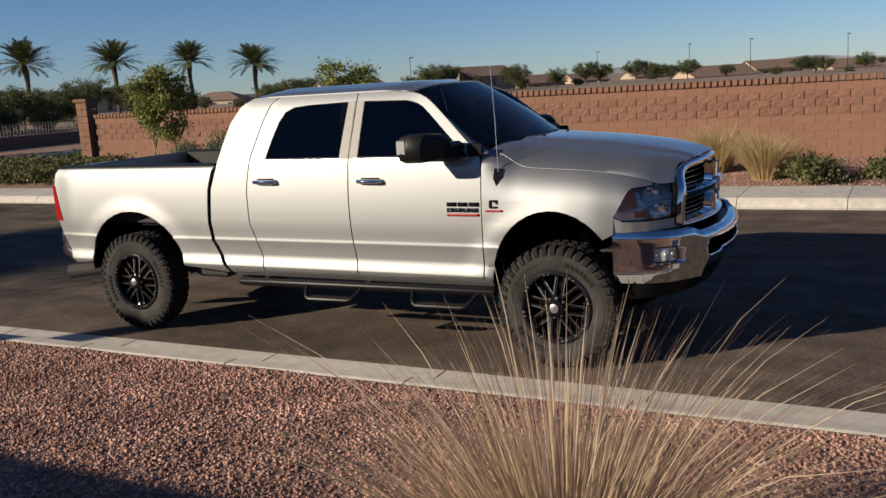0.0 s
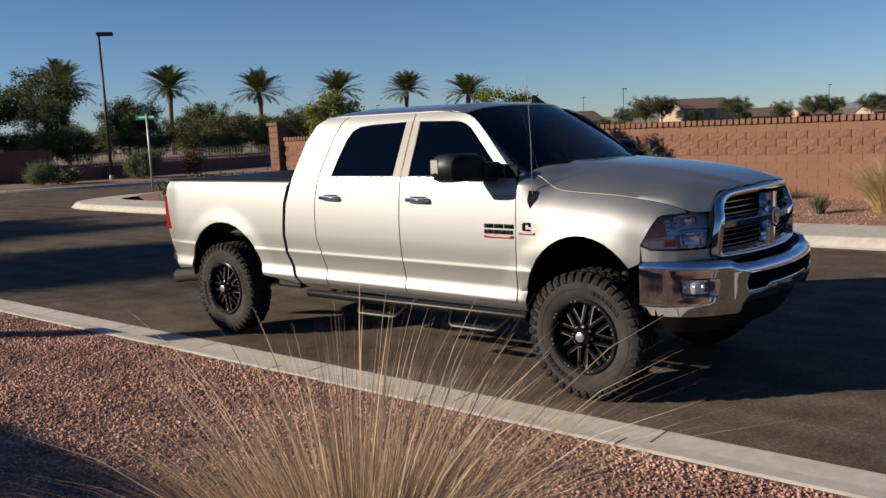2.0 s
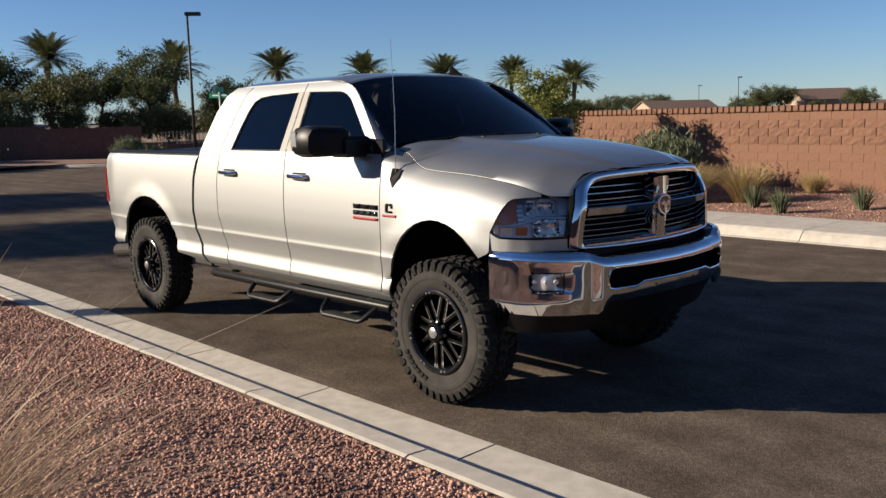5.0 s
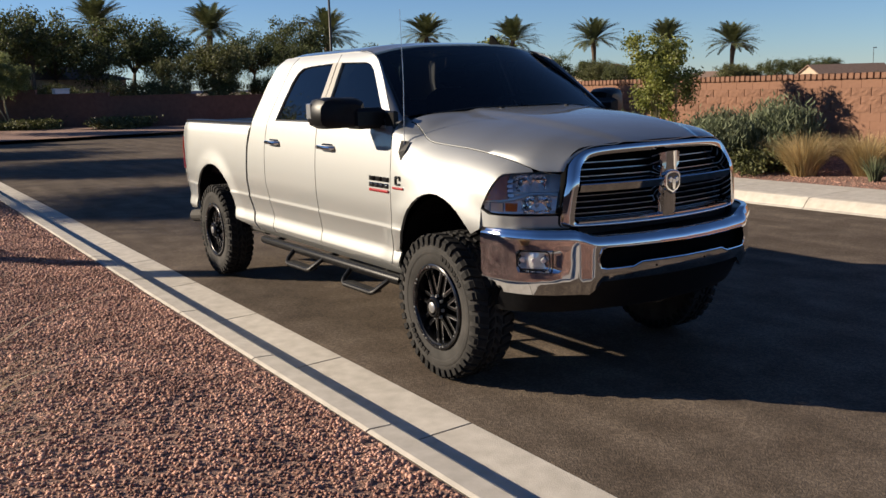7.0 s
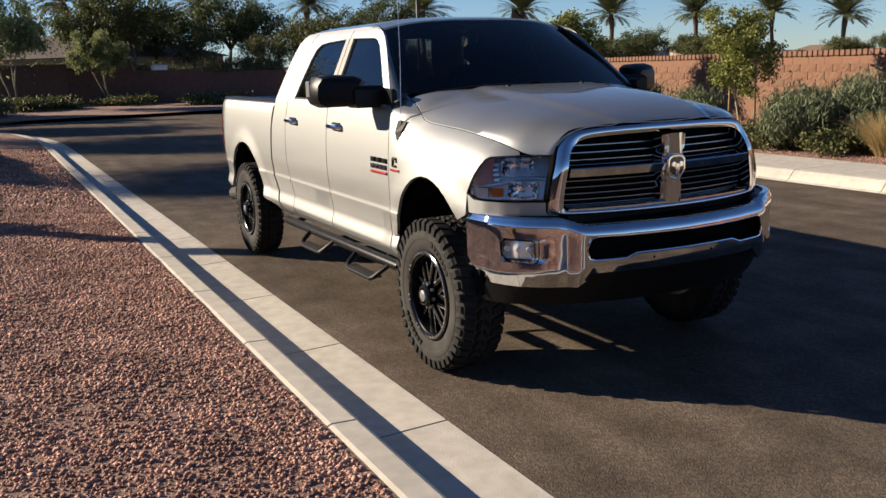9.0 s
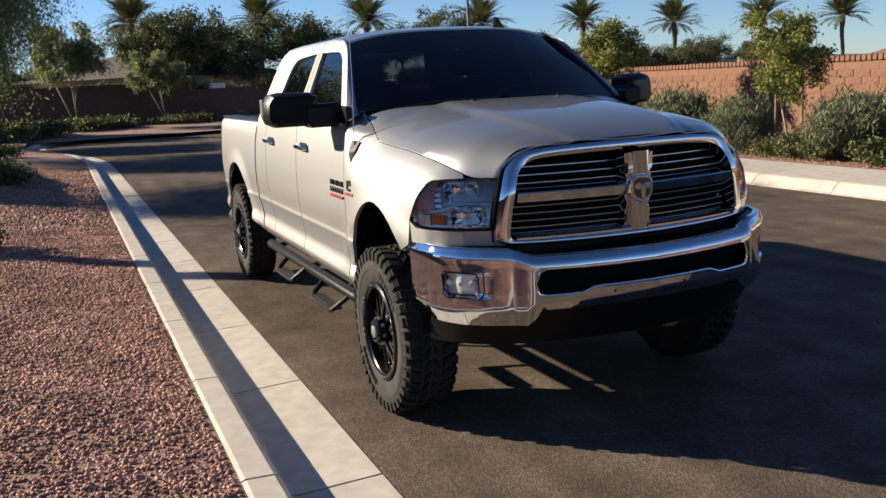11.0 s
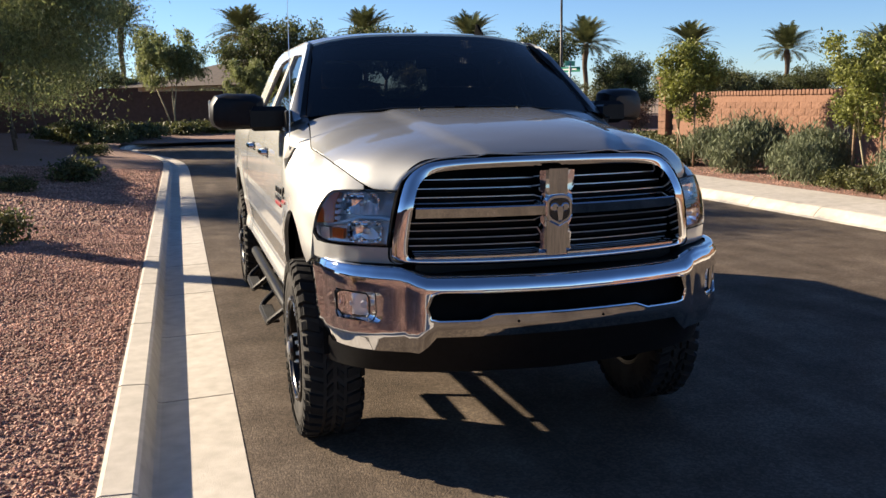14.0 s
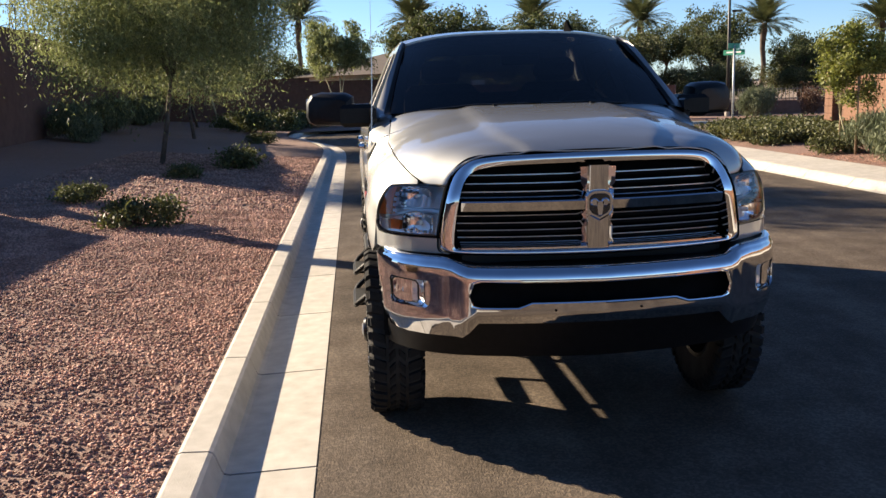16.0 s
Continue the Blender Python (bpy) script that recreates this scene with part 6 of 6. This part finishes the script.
bmesh.ops.delete(bm, geom=[q for q in bm.faces if all(abs(w.co.y) < 0.004 for w in q.verts)], context="FACES")
bmesh.ops.remove_doubles(bm, verts=bm.verts[:], dist=5e-4)
bumper = shade_edges(part("front_bumper", bm, M["chrome"], truck, "chrome front bumper", True), 50)
for side in (0, 1):
    def fog_at(u, t, depth):
        p = bumper_at(u, t) + Vector((-0.80, 0.60, 0)) * depth
        return p if side == 0 else Vector((p.x, -p.y, p.z))

    # chrome pocket behind the opening, sloping in from the inner end
    pocket = grid_bm(lambda a, b: fog_at(0.775 + 0.32 * a, 0.325 + 0.29 * b, 0.004 + 0.040 * smooth01(0.0, 0.45, a) * min(1.0, 7 * b, 7 * (1 - b)) * (1 - smooth01(0.93, 1.0, a))), 16, 10)
    part("fog_lamp_housing", facing(pocket, (1, 0, 0)), M["chrome"], bumper, "chrome fog lamp pocket", True)
    lens = [(0.885, 0.375), (1.035, 0.375), (1.060, 0.41), (1.060, 0.545), (1.035, 0.58), (0.885, 0.58), (0.872, 0.55), (0.872, 0.40)]
    fog = part("fog_lamp", panel_bm([lens], lambda u, t: bumper_at(u, t) + Vector((-0.8, 0.6, 0)) * 0.012, 0.05, 0, side == 1), M["clear"], bumper, "clear rectangular fog lamp")
    part("fog_reflector", panel_bm([lens], lambda u, t: bumper_at(u, t) + Vector((-0.8, 0.6, 0)) * (0.034 - 0.016 * math.cos((u - 0.965) * 33) * math.cos((t - 0.478) * 12)), 0.012, 0.0, side == 1), M["lamp_silver"], bumper, "curved fog lamp reflector")
    rim_pts = [tuple(fog_at(u, t, 0.012)) for u, t in lens + lens[:1]]
    solid("fog_rim", tube(rim_pts, 0.004, 6), M["black"], bumper, "thin dark lamp rim", True)
    for u in (0.905, 0.965, 1.03):
        p, q = fog_at(u, 0.478, 0.026), fog_at(u, 0.478, 0.014)
        solid("fog_bulb", tube([tuple(p), tuple(q)], [0.017, 0.011], 10), M["lamp_silver"], bumper, "small round reflector", True)
SLOT = [(0.0, 0.385), (0.17, 0.385), (0.32, 0.385), (0.38, 0.317), (0.46, 0.315), (0.548, 0.316), (0.583, 0.37), (0.597, 0.52), (0.574, 0.67), (0.54, 0.70), (0.35, 0.70), (0.17, 0.70), (0.0, 0.70)]
for s in (-1, 1):
    rim = [(lambda p: (p.x - 0.003, s * abs(p.y), p.z))(bumper_at(u, t)) for u, t in SLOT]
    v, f = tube(rim, 0.0075, 8)
    solid("slot_rim", (v, f), M["chrome"], bumper, "rounded chrome lip of the bumper slot", True)
v, f = join(box_data(0.78, 0.92, -0.66, 0.66, 0.70, 0.92), box_data(0.62, 0.78, -0.76, 0.76, 0.65, 0.95))
solid("bumper_recess", (v, f), M["gap"], bumper)
bm = grid_bm(lambda u, v: (lambda p: Vector((p.x - 0.045 - 0.12 * u, p.y * (1 if v < 0.5 else -1) * 0.97, 0.71 - 0.205 * u + 0.015 * abs(2 * v - 1))))(bumper_plan(1.12 * abs(1 - 2 * v))), 4, 24)
part("air_dam", facing(bm, (1, 0, 0)), M["black"], truck, "black plastic air dam", True)
# black strip that paints the dark body gap behind the bumper
bm = grid_bm(lambda u, v: (lambda p, s: Vector((p.x - 0.16 * u - 0.004, p.y * s * (1 - 0.12 * u), p.z - 0.010)))(bumper_at(1.1 * abs(1 - 2 * v), 1.0), 1 if v < 0.5 else -1), 2, 40)
part("bumper_filler", facing(bm, (0, 0, 1)), M["black"], truck, "black filler strip standing in for the dark gap behind the bumper")
# black box added for the dark of the same gap, under the grille
v, f = box_data(0.60, 0.82, -0.60, 0.60, 0.945, 0.985)
solid("grille_sill", (v, f), M["black"])
for y in (-0.22, 0.16):
    p = bumper_at(abs(y), 0.29)
    v, f = tube([(p.x - 0.004, y, p.z), (p.x + 0.002, y, p.z)], 0.006, 8)
    solid("bumper_bolt_hole", (v, f), M["gap"], bumper)


# ---- wheels ----
WHEEL_SIZE = Vector((0.982, 0.86, 0.982))


def lathe(profile, n):
    """A profile of (radius, y) turned round the y axis."""
    v, f, m = [], [], len(profile)
    for k in range(n):
        a = 2 * math.pi * k / n
        v += [(r * math.cos(a), y, r * math.sin(a)) for r, y in profile]
        b = (k + 1) % n
        f += [(k * m + j, k * m + j + 1, b * m + j + 1, b * m + j) for j in range(m - 1)]
    return v, f


def turned(data, a):
    v, f = data
    c, s = math.cos(a), math.sin(a)
    return [(x * c - z * s, y, x * s + z * c) for x, y, z in v], f


def block(r0, r1, y0, y1, a0, a1, skew=0.0, cut=0.008):
    """A tread lug between two angles, its outer face a little smaller."""
    v = []
    for r, c in ((r0, 0), (r1, cut)):
        for y, a in ((y0 + c, a0 + c), (y0 + c, a1 - c), (y1 - c, a1 - c + skew), (y1 - c, a0 + c + skew)):
            v.append((r * math.cos(a), y, r * math.sin(a)))
    return v, [(0, 1, 5, 4), (1, 2, 6, 5), (2, 3, 7, 6), (3, 0, 4, 7), (4, 5, 6, 7)]


def spoke_bar(x0, x1, y0, y1, z0, z1, depth):
    """A straight bar from the hub to the rim whose face slopes back from y0 to y1."""
    v = [(x0, y0, z0), (x0, y0, z1), (x1, y1, z1), (x1, y1, z0), (x0, y0 + depth, z0), (x0, y0 + depth, z1), (x1, y1 + depth, z1), (x1, y1 + depth, z0)]
    return v, [(0, 1, 2, 3), (0, 4, 5, 1), (1, 5, 6, 2), (2, 6, 7, 3), (3, 7, 4, 0)]


wheel = solid("wheel", lathe([(0.262, -0.135), (0.285, -0.150), (0.33, -0.158), (0.385, -0.158), (0.415, -0.150), (0.437, -0.135), (0.441, -0.08), (0.443, 0.0), (0.441, 0.08), (0.437, 0.135), (0.415, 0.150), (0.385, 0.158), (0.33, 0.158), (0.285, 0.150), (0.262, 0.135)], 72),
              M["sidewall"], None, "mud-terrain tyre on a black alloy rim", True)
sets = []
N = 40
for k in range(N):
    a = 2 * math.pi * k / N
    w = 2 * math.pi / N
    for s in (-1, 1):
        long = k % 2 == 0
        o = 0 if s < 0 else w / 2
        ya, yb = s * 0.060, s * (0.152 if long else 0.144)
        sets.append(block(0.425, 0.457, min(ya, yb), max(ya, yb), a + o, a + o + w * 0.70, 0.05 * s))
        # shoulder lug that wraps on to the side
        v = []
        for yy, r1, r0 in ((s * 0.140, 0.453, 0.425), (s * 0.163, 0.440, 0.40), (s * 0.166, 0.405 if long else 0.418, 0.39)):
            for r in (r0, r1):
                for aa in (a + o + 0.01, a + o + w * 0.62):
                    v.append((r * math.cos(aa), yy, r * math.sin(aa)))
        f = [(2, 3, 7, 6), (6, 7, 11, 10), (0, 2, 6, 4), (4, 6, 10, 8), (1, 5, 7, 3), (5, 9, 11, 7), (8, 10, 11, 9)]
        sets.append((v, f))
        sets.append(block(0.425, 0.457, *(sorted((s * 0.006, s * 0.052))), a + o + w * 0.25, a + o + w * 0.88, -0.07 * s))
solid("tread", join(*sets), M["rubber"], wheel, "chunky tread lugs")
ring_pts = lathe([(0.335, -0.1605), (0.345, -0.1625), (0.362, -0.1625), (0.372, -0.1605)], 60)
solid("sidewall_band", ring_pts, M["sidewall"], wheel)
solid("rim_ring", lathe([(0.243, -0.154), (0.247, -0.163), (0.262, -0.165), (0.270, -0.160)], 60), M["gloss_black"], wheel, "raised bead ring of the rim", True)
for a0 in (0.9, 4.0):
    for k in range(7):
        a = a0 + k * 0.115
        solid("sidewall_bar", block(0.318, 0.352, -0.1675, -0.160, a, a + 0.075, 0, 0.001), M["rubber"], wheel, "raised lettering bar on the sidewall")
rim = solid("rim", lathe([(0.272, -0.150), (0.266, -0.160), (0.250, -0.158), (0.236, -0.145), (0.230, -0.10), (0.228, 0.05), (0.24, 0.13), (0.262, 0.135)], 60), M["rim_black"], wheel, "gloss black rim", True)
solid("rim_back", lathe([(0.23, -0.02), (0.10, -0.03), (0.001, -0.03)], 40), M["gap"], wheel)
solid("brake_plate", lathe([(0.258, 0.125), (0.20, 0.10), (0.08, 0.10), (0.001, 0.10)], 32), M["gap"], wheel)
for k in range(8):
    a = 2 * math.pi * k / 8 + 0.2
    for z in (-0.028, 0.028):
        solid("spoke", turned(spoke_bar(0.050, 0.236, -0.126, -0.096, z - 0.011, z + 0.011, 0.045), a), M["rim_black"], wheel)
        edge = z + math.copysign(0.009, z)
        solid("milled_edge", turned(spoke_bar(0.085, 0.230, -0.1225, -0.0995, edge - 0.003, edge + 0.003, 0.004), a), M["dark_metal"], wheel, "bright milled spoke edge")
    lug = lathe([(0.001, -0.1665), (0.006, -0.1665), (0.007, -0.158)], 6)
    for da in (0.0, 0.13):
        solid("rim_bolt", ([(x + 0.2515 * math.cos(a + da + 0.33), y, z + 0.2515 * math.sin(a + da + 0.33)) for x, y, z in lug[0]], lug[1]), M["satin"], wheel)
    nut = lathe([(0.001, -0.158), (0.009, -0.158), (0.011, -0.14)], 6)
    solid("wheel_nut", ([(x + 0.072 * math.cos(a), y, z + 0.072 * math.sin(a)) for x, y, z in nut[0]], nut[1]), M["satin"], wheel)
solid("hub", lathe([(0.066, -0.08), (0.068, -0.172), (0.058, -0.186), (0.046, -0.188)], 28), M["rim_black"], wheel, "black centre hub", True)
solid("hub_cap", lathe([(0.036, -0.186), (0.034, -0.192), (0.024, -0.196), (0.010, -0.198), (0.001, -0.198)], 28), M["satin"], wheel, "dull silver centre cap", True)
wheel.location, wheel.rotation_euler, wheel.scale = (FRONT_X, -0.895, HUB_Z), (0, 0.35, 0), WHEEL_SIZE
for x, y, turn, spin in ((-4.077, -0.895, 0, 1.0), (FRONT_X, 0.895, math.pi, 0.2), (-4.077, 0.895, math.pi, 0.6)):
    ob = copy_thing(wheel, Matrix.LocRotScale((x, y, HUB_Z), Euler((0, spin, turn)), WHEEL_SIZE))

# ---- running gear ----
for s in (-1, 1):
    solid("frame_rail", box_data(-4.95, 0.72, s * 0.46 - 0.05, s * 0.46 + 0.05, 0.60, 0.78, 0.01), M["under"])
    for x in (FRONT_X + 0.12, REAR_X - 0.14):
        v, f = join(tube([(x, s * 0.60, 0.40), (x - 0.05, s * 0.55, 0.95)], 0.035, 10), tube([(x, s * 0.60, 0.40), (x - 0.02, s * 0.58, 0.62)], 0.022, 8))
        solid("shock_absorber", (v, f), M["under"])
    v, f = tube([(-3.35, s * 0.56, 0.62), (-4.05, s * 0.56, 0.50), (-4.75, s * 0.56, 0.64)], 0.035, 6)
    solid("leaf_spring", (v, f), M["under"])
    v, f = tube([(0.0, s * 0.42, 0.40), (-0.85, s * 0.46, 0.60)], 0.04, 8)
    solid("radius_arm", (v, f), M["under"])
for x in (FRONT_X, -4.077):
    v, f = join(tube([(x, -0.78, HUB_Z), (x, 0.78, HUB_Z)], 0.055, 12), tube([(x - 0.20, 0.18 if x else 0.3, HUB_Z - 0.01), (x - 0.05, 0.18 if x else 0.3, HUB_Z - 0.01), (x + 0.14, 0.18 if x else 0.3, HUB_Z)], [0.08, 0.17, 0.10], 14))
    solid("axle", (v, f), M["under"])
v, f = tube([(0.16, -0.70, 0.42), (0.16, 0.70, 0.47)], 0.022, 8)
solid("steering_link", (v, f), M["under"])
v, f = join(tube([(-0.4, -0.1, 0.68), (-1.7, -0.12, 0.62), (-3.9, 0.0, 0.52)], 0.05, 10), box_data(-1.9, -0.4, -0.3, 0.3, 0.55, 0.85, 0.05))
solid("drivetrain", (v, f), M["under"])
v, f = tube([(-2.2, -0.30, 0.60), (-3.6, -0.34, 0.62), (-4.5, -0.70, 0.56), (-4.70, -0.80, 0.52), (-5.04, -0.89, 0.485)], [0.045, 0.05, 0.055, 0.066, 0.068], 14, False)
solid("exhaust_pipe", (v, f), M["under"], label="dark exhaust pipe with a wide tip")
v, f = box_data(-3.45, -3.10, -0.88, -0.62, 0.50, 0.60, 0.03)
solid("spare_bracket", (v, f), M["under"])

# side steps
for side in (0, 1):
    s = -1 if side == 0 else 1
    v, f = tube([(-2.86, s * 0.985, 0.508), (-2.84, s * 0.985, 0.510), (-0.50, s * 0.985, 0.530), (-0.48, s * 0.985, 0.530)], [0.030, 0.035, 0.035, 0.030], 16)
    bar = solid("side_step", (v, f), M["black"], None, "black tubular side step", True)
    for x0, x1 in ((-2.13, -1.67), (-1.14, -0.66)):
        v, f = tube([(x0 - 0.03, s * 1.00, 0.515), (x0, s * 1.075, 0.455), (x0 + 0.012, s * 1.09, 0.432), (x0 + 0.04, s * 1.095, 0.420), (x1 - 0.05, s * 1.095, 0.424), (x1 - 0.015, s * 1.09, 0.437), (x1 + 0.05, s * 1.00, 0.520)], 0.018, 10)
        solid("step_hoop", (v, f), M["black"], bar, "drop step hoop", True)
        v, f = box_data(x0 + 0.02, x1 - 0.02, min(s * 1.03, s * 1.10), max(s * 1.03, s * 1.10), 0.424, 0.441, 0.005)
        solid("step_tread", (v, f), M["rubber"], bar, "flat ribbed step tread")
    for x in (-2.6, -1.6, -0.75):
        solid("step_bracket", join(tube([(x, s * 0.97, 0.53), (x, s * 0.5, 0.66)], 0.025, 8)), M["under"], bar)

# ---- bed ----
bed = solid("bed_floor", box_data(-4.98, -3.12, -0.82, 0.82, 0.95, 1.0), M["black"], None, "black lined bed floor")
for s in (-1, 1):
    solid("bed_liner", box_data(-4.98, -3.12, min(s * 0.80, s * 0.86), max(s * 0.80, s * 0.86), 0.98, 1.49), M["under"], None, "dark bed lining")
    v, f = box_data(-4.99, -3.085, min(s * 0.80, s * 0.925), max(s * 0.80, s * 0.925), 1.488, 1.512, 0.008)
    solid("rail_cap", (v, f), M["black"], None, "black plastic bed rail cap")
    v, f = box_data(-3.30, -3.16, min(s * 0.72, s * 0.80), max(s * 0.72, s * 0.80), 1.0, 1.44, 0.02)
    solid("tie_down_post", (v, f), M["satin"], None, "grey tie-down post")
solid("bed_front", box_data(-3.12, -3.075, -0.93, 0.93, 0.62, 1.485, 0.005), M["paint"])
solid("tailgate", box_data(-5.04, -4.97, -0.80, 0.80, 0.90, 1.495, 0.012), M["paint"])
solid("bed_under", box_data(-4.95, -4.70, -0.90, 0.90, 0.66, 0.94), M["gap"])
both("tail_lamp", [[(-4.955, 1.005), (-5.038, 1.0), (-5.062, 1.30), (-5.058, 1.335), (-5.035, 1.335)]], lambda x, z: bed_at(x, z) + Vector((-0.004, -0.006, 0)), M["red_lens"], None, "red tail lamp", 0.03, 0.05)
for side in (0, 1):
    v, f = [], []
    plan = [(-4.86, 0.955), (-4.98, 0.945), (-5.10, 0.90), (-5.17, 0.80), (-5.20, 0.6), (-5.20, 0.0)]
    for k, (x, y) in enumerate(plan):
        for dx, z in ((0.05, 0.885), (0.0, 0.87), (-0.01, 0.78), (0.0, 0.68 - 0.02 * (k == 0)), (0.06, 0.62)):
            v.append((x + dx if k > 1 else x, (y - (0.03 if dx > 0.04 else 0)) * (-1 if side == 0 else 1), z))
        if k:
            f += [((k - 1) * 5 + j, (k - 1) * 5 + j + 1, k * 5 + j + 1, k * 5 + j) for j in range(4)]
    solid("rear_bumper", (v, f), M["chrome"], None, "chrome rear bumper", True)

# ---- fittings ----
for doors, x0 in ((front_doors, -1.595), (rear_doors, -2.605)):
    for side in (0, 1):
        y = -side_at(x0, 1.36).y
        v, f = tube([(x0, -y - 0.004, 1.363), (x0 + 0.012, -y - 0.030, 1.363), (x0 + 0.05, -y - 0.036, 1.363), (x0 + 0.155, -y - 0.036, 1.361), (x0 + 0.20, -y - 0.028, 1.360), (x0 + 0.212, -y - 0.002, 1.360)], [0.015, 0.018, 0.017, 0.017, 0.019, 0.017], 10)
        solid("door_handle", (v, f) if side == 0 else flip((v, f)), M["chrome"], doors[side], "chrome door handle", True)
        v, f = box_data(x0 + 0.02, x0 + 0.19, -y - 0.006, -y + 0.01, 1.335, 1.388, 0.008)
        solid("handle_cup", (v, f) if side == 0 else flip((v, f)), M["black"], doors[side], "dark handle recess")


def flank_bar(x0, x1, z0, z1, mat, name, parent, label, lift=0.006):
    polys = [[(x0, z0), (x1, z0), (x1, z1), (x0, z1)]]
    return part(name, panel_bm(polys, lambda x, z: side_at(x, z) + Vector((0, -lift, 0)), 0.1, 0.006, parent in (front_doors[1], fenders[1])), mat, parent, label)


for side in (0, 1):
    d, w = front_doors[side], fenders[side]
    x = -0.832
    for k, (a, b) in enumerate(((0.0, 0.078), (0.090, 0.168), (0.180, 0.262))):
        flank_bar(x + a, x + b, 1.172, 1.202, M["black"], "name_bar", d, "dark name badge bar")
    for k in range(4):
        flank_bar(x + 0.066 * k, x + 0.066 * k + 0.058, 1.130, 1.160, M["gloss_black"], "name_bar", d, "dark name badge bar")
    flank_bar(x, x + 0.262, 1.100, 1.118, M["badge_red"], "badge_strip", d, "red badge strip")
    flank_bar(-0.518, -0.382, 1.134, 1.148, M["badge_red"], "badge_strip", w, "red badge strip")
    for a, b, z0, z1 in ((0.035, 0.095, 1.205, 1.220), (0.028, 0.050, 1.165, 1.212), (0.035, 0.095, 1.160, 1.173), (0.080, 0.098, 1.190, 1.212)):
        flank_bar(-0.518 + a, -0.518 + b, z0, z1, M["black"], "emblem_bar", w, "dark emblem bar")
    # towing mirror: arm and broad housing
    mir = join(box_data(-0.90, -0.70, -1.14, -0.93, 1.516, 1.652, 0.024), box_data(-0.66, -0.55, -0.96, -0.925, 1.51, 1.63, 0.01))
    head = [(-1.335, 1.545), (-1.35, 1.58), (-1.345, 1.67), (-1.315, 1.715), (-1.25, 1.728), (-1.10, 1.722), (-1.055, 1.70), (-1.045, 1.62), (-1.03, 1.545), (-1.06, 1.525), (-1.29, 1.522)]
    n = len(head)
    cy, cz = -1.19, 1.62
    v = []
    for x, k, dz in ((-0.925, 0.97, 0), (-0.90, 1.0, 0), (-0.80, 0.99, 0), (-0.75, 0.90, -0.004), (-0.722, 0.66, -0.008)):
        v += [(x - 0.10 * (abs(y) - 1.05) / 0.3, cy + (y - cy) * k, cz + dz + (z - cz) * k) for y, z in head]
    f = [(r * n + j, r * n + (j + 1) % n, r * n + n + (j + 1) % n, r * n + n + j) for r in range(4) for j in range(n)]
    f += [tuple(range(n))[::-1], tuple(4 * n + j for j in range(n))]
    mir = join(mir, (v, f))
    arm = solid("side_mirror", mir if side == 0 else flip(mir), M["black"], d, "large black towing mirror", True)
    v = [(-0.932 - 0.10 * (abs(y) - 1.05) / 0.3, cy + (y - cy) * 0.9, cz + (z - cz) * 0.88) for y, z in head]
    gl = (v, [tuple(range(n))[::-1]])
    solid("mirror_glass", gl if side == 0 else flip(gl), M["chrome"], d, "mirror glass")
    cap = box_data(-1.030, -0.965, -1.349, -1.336, 1.585, 1.69, 0.006)
    solid("mirror_lamp", cap if side == 0 else flip(cap), M["satin"], d, "pale marker lens on the mirror's edge")
foot = fender_at(-0.42, 1.42)
v, f = tube([tuple(foot + Vector((0, -0.006, 0))), tuple(foot + Vector((-0.015, 0.012, 0.38))), tuple(foot + Vector((-0.04, 0.02, 0.84)))], [0.0026, 0.0022, 0.0016], 6)
antenna = solid("antenna", (v, f), M["satin"], None, "thin whip antenna")
v = [tuple(fender_at(x, z) + Vector((0, -o, 0))) for x, z, o in ((-0.452, 1.375, 0.012), (-0.392, 1.385, 0.012), (-0.385, 1.440, 0.010), (-0.448, 1.446, 0.010), (-0.430, 1.318, 0.004))]
solid("antenna_base", (v, [(0, 1, 2, 3), (0, 4, 1)]), M["black"], antenna, "black antenna base")
v, f = [], []
for k, (x, w, h) in enumerate(((-1.19, 0.004, 0.004), (-1.23, 0.022, 0.020), (-1.27, 0.028, 0.042), (-1.31, 0.026, 0.064), (-1.335, 0.016, 0.066), (-1.342, 0.012, 0.0))):
    z = roof_at(min(1, max(0, (x + 1.15) / -1.64)), 0.72).z - 0.004
    v += [(x, 0.39 - w, z), (x, 0.39 - w * 0.3, z + h), (x, 0.39 + w * 0.3, z + h), (x, 0.39 + w, z)]
    if k:
        f += [(4 * k - 4 + j, 4 * k - 3 + j, 4 * k + 1 + j, 4 * k + j) for j in range(3)]
solid("roof_aerial", (v, f), M["gap"], None, "small fin-shaped roof aerial")
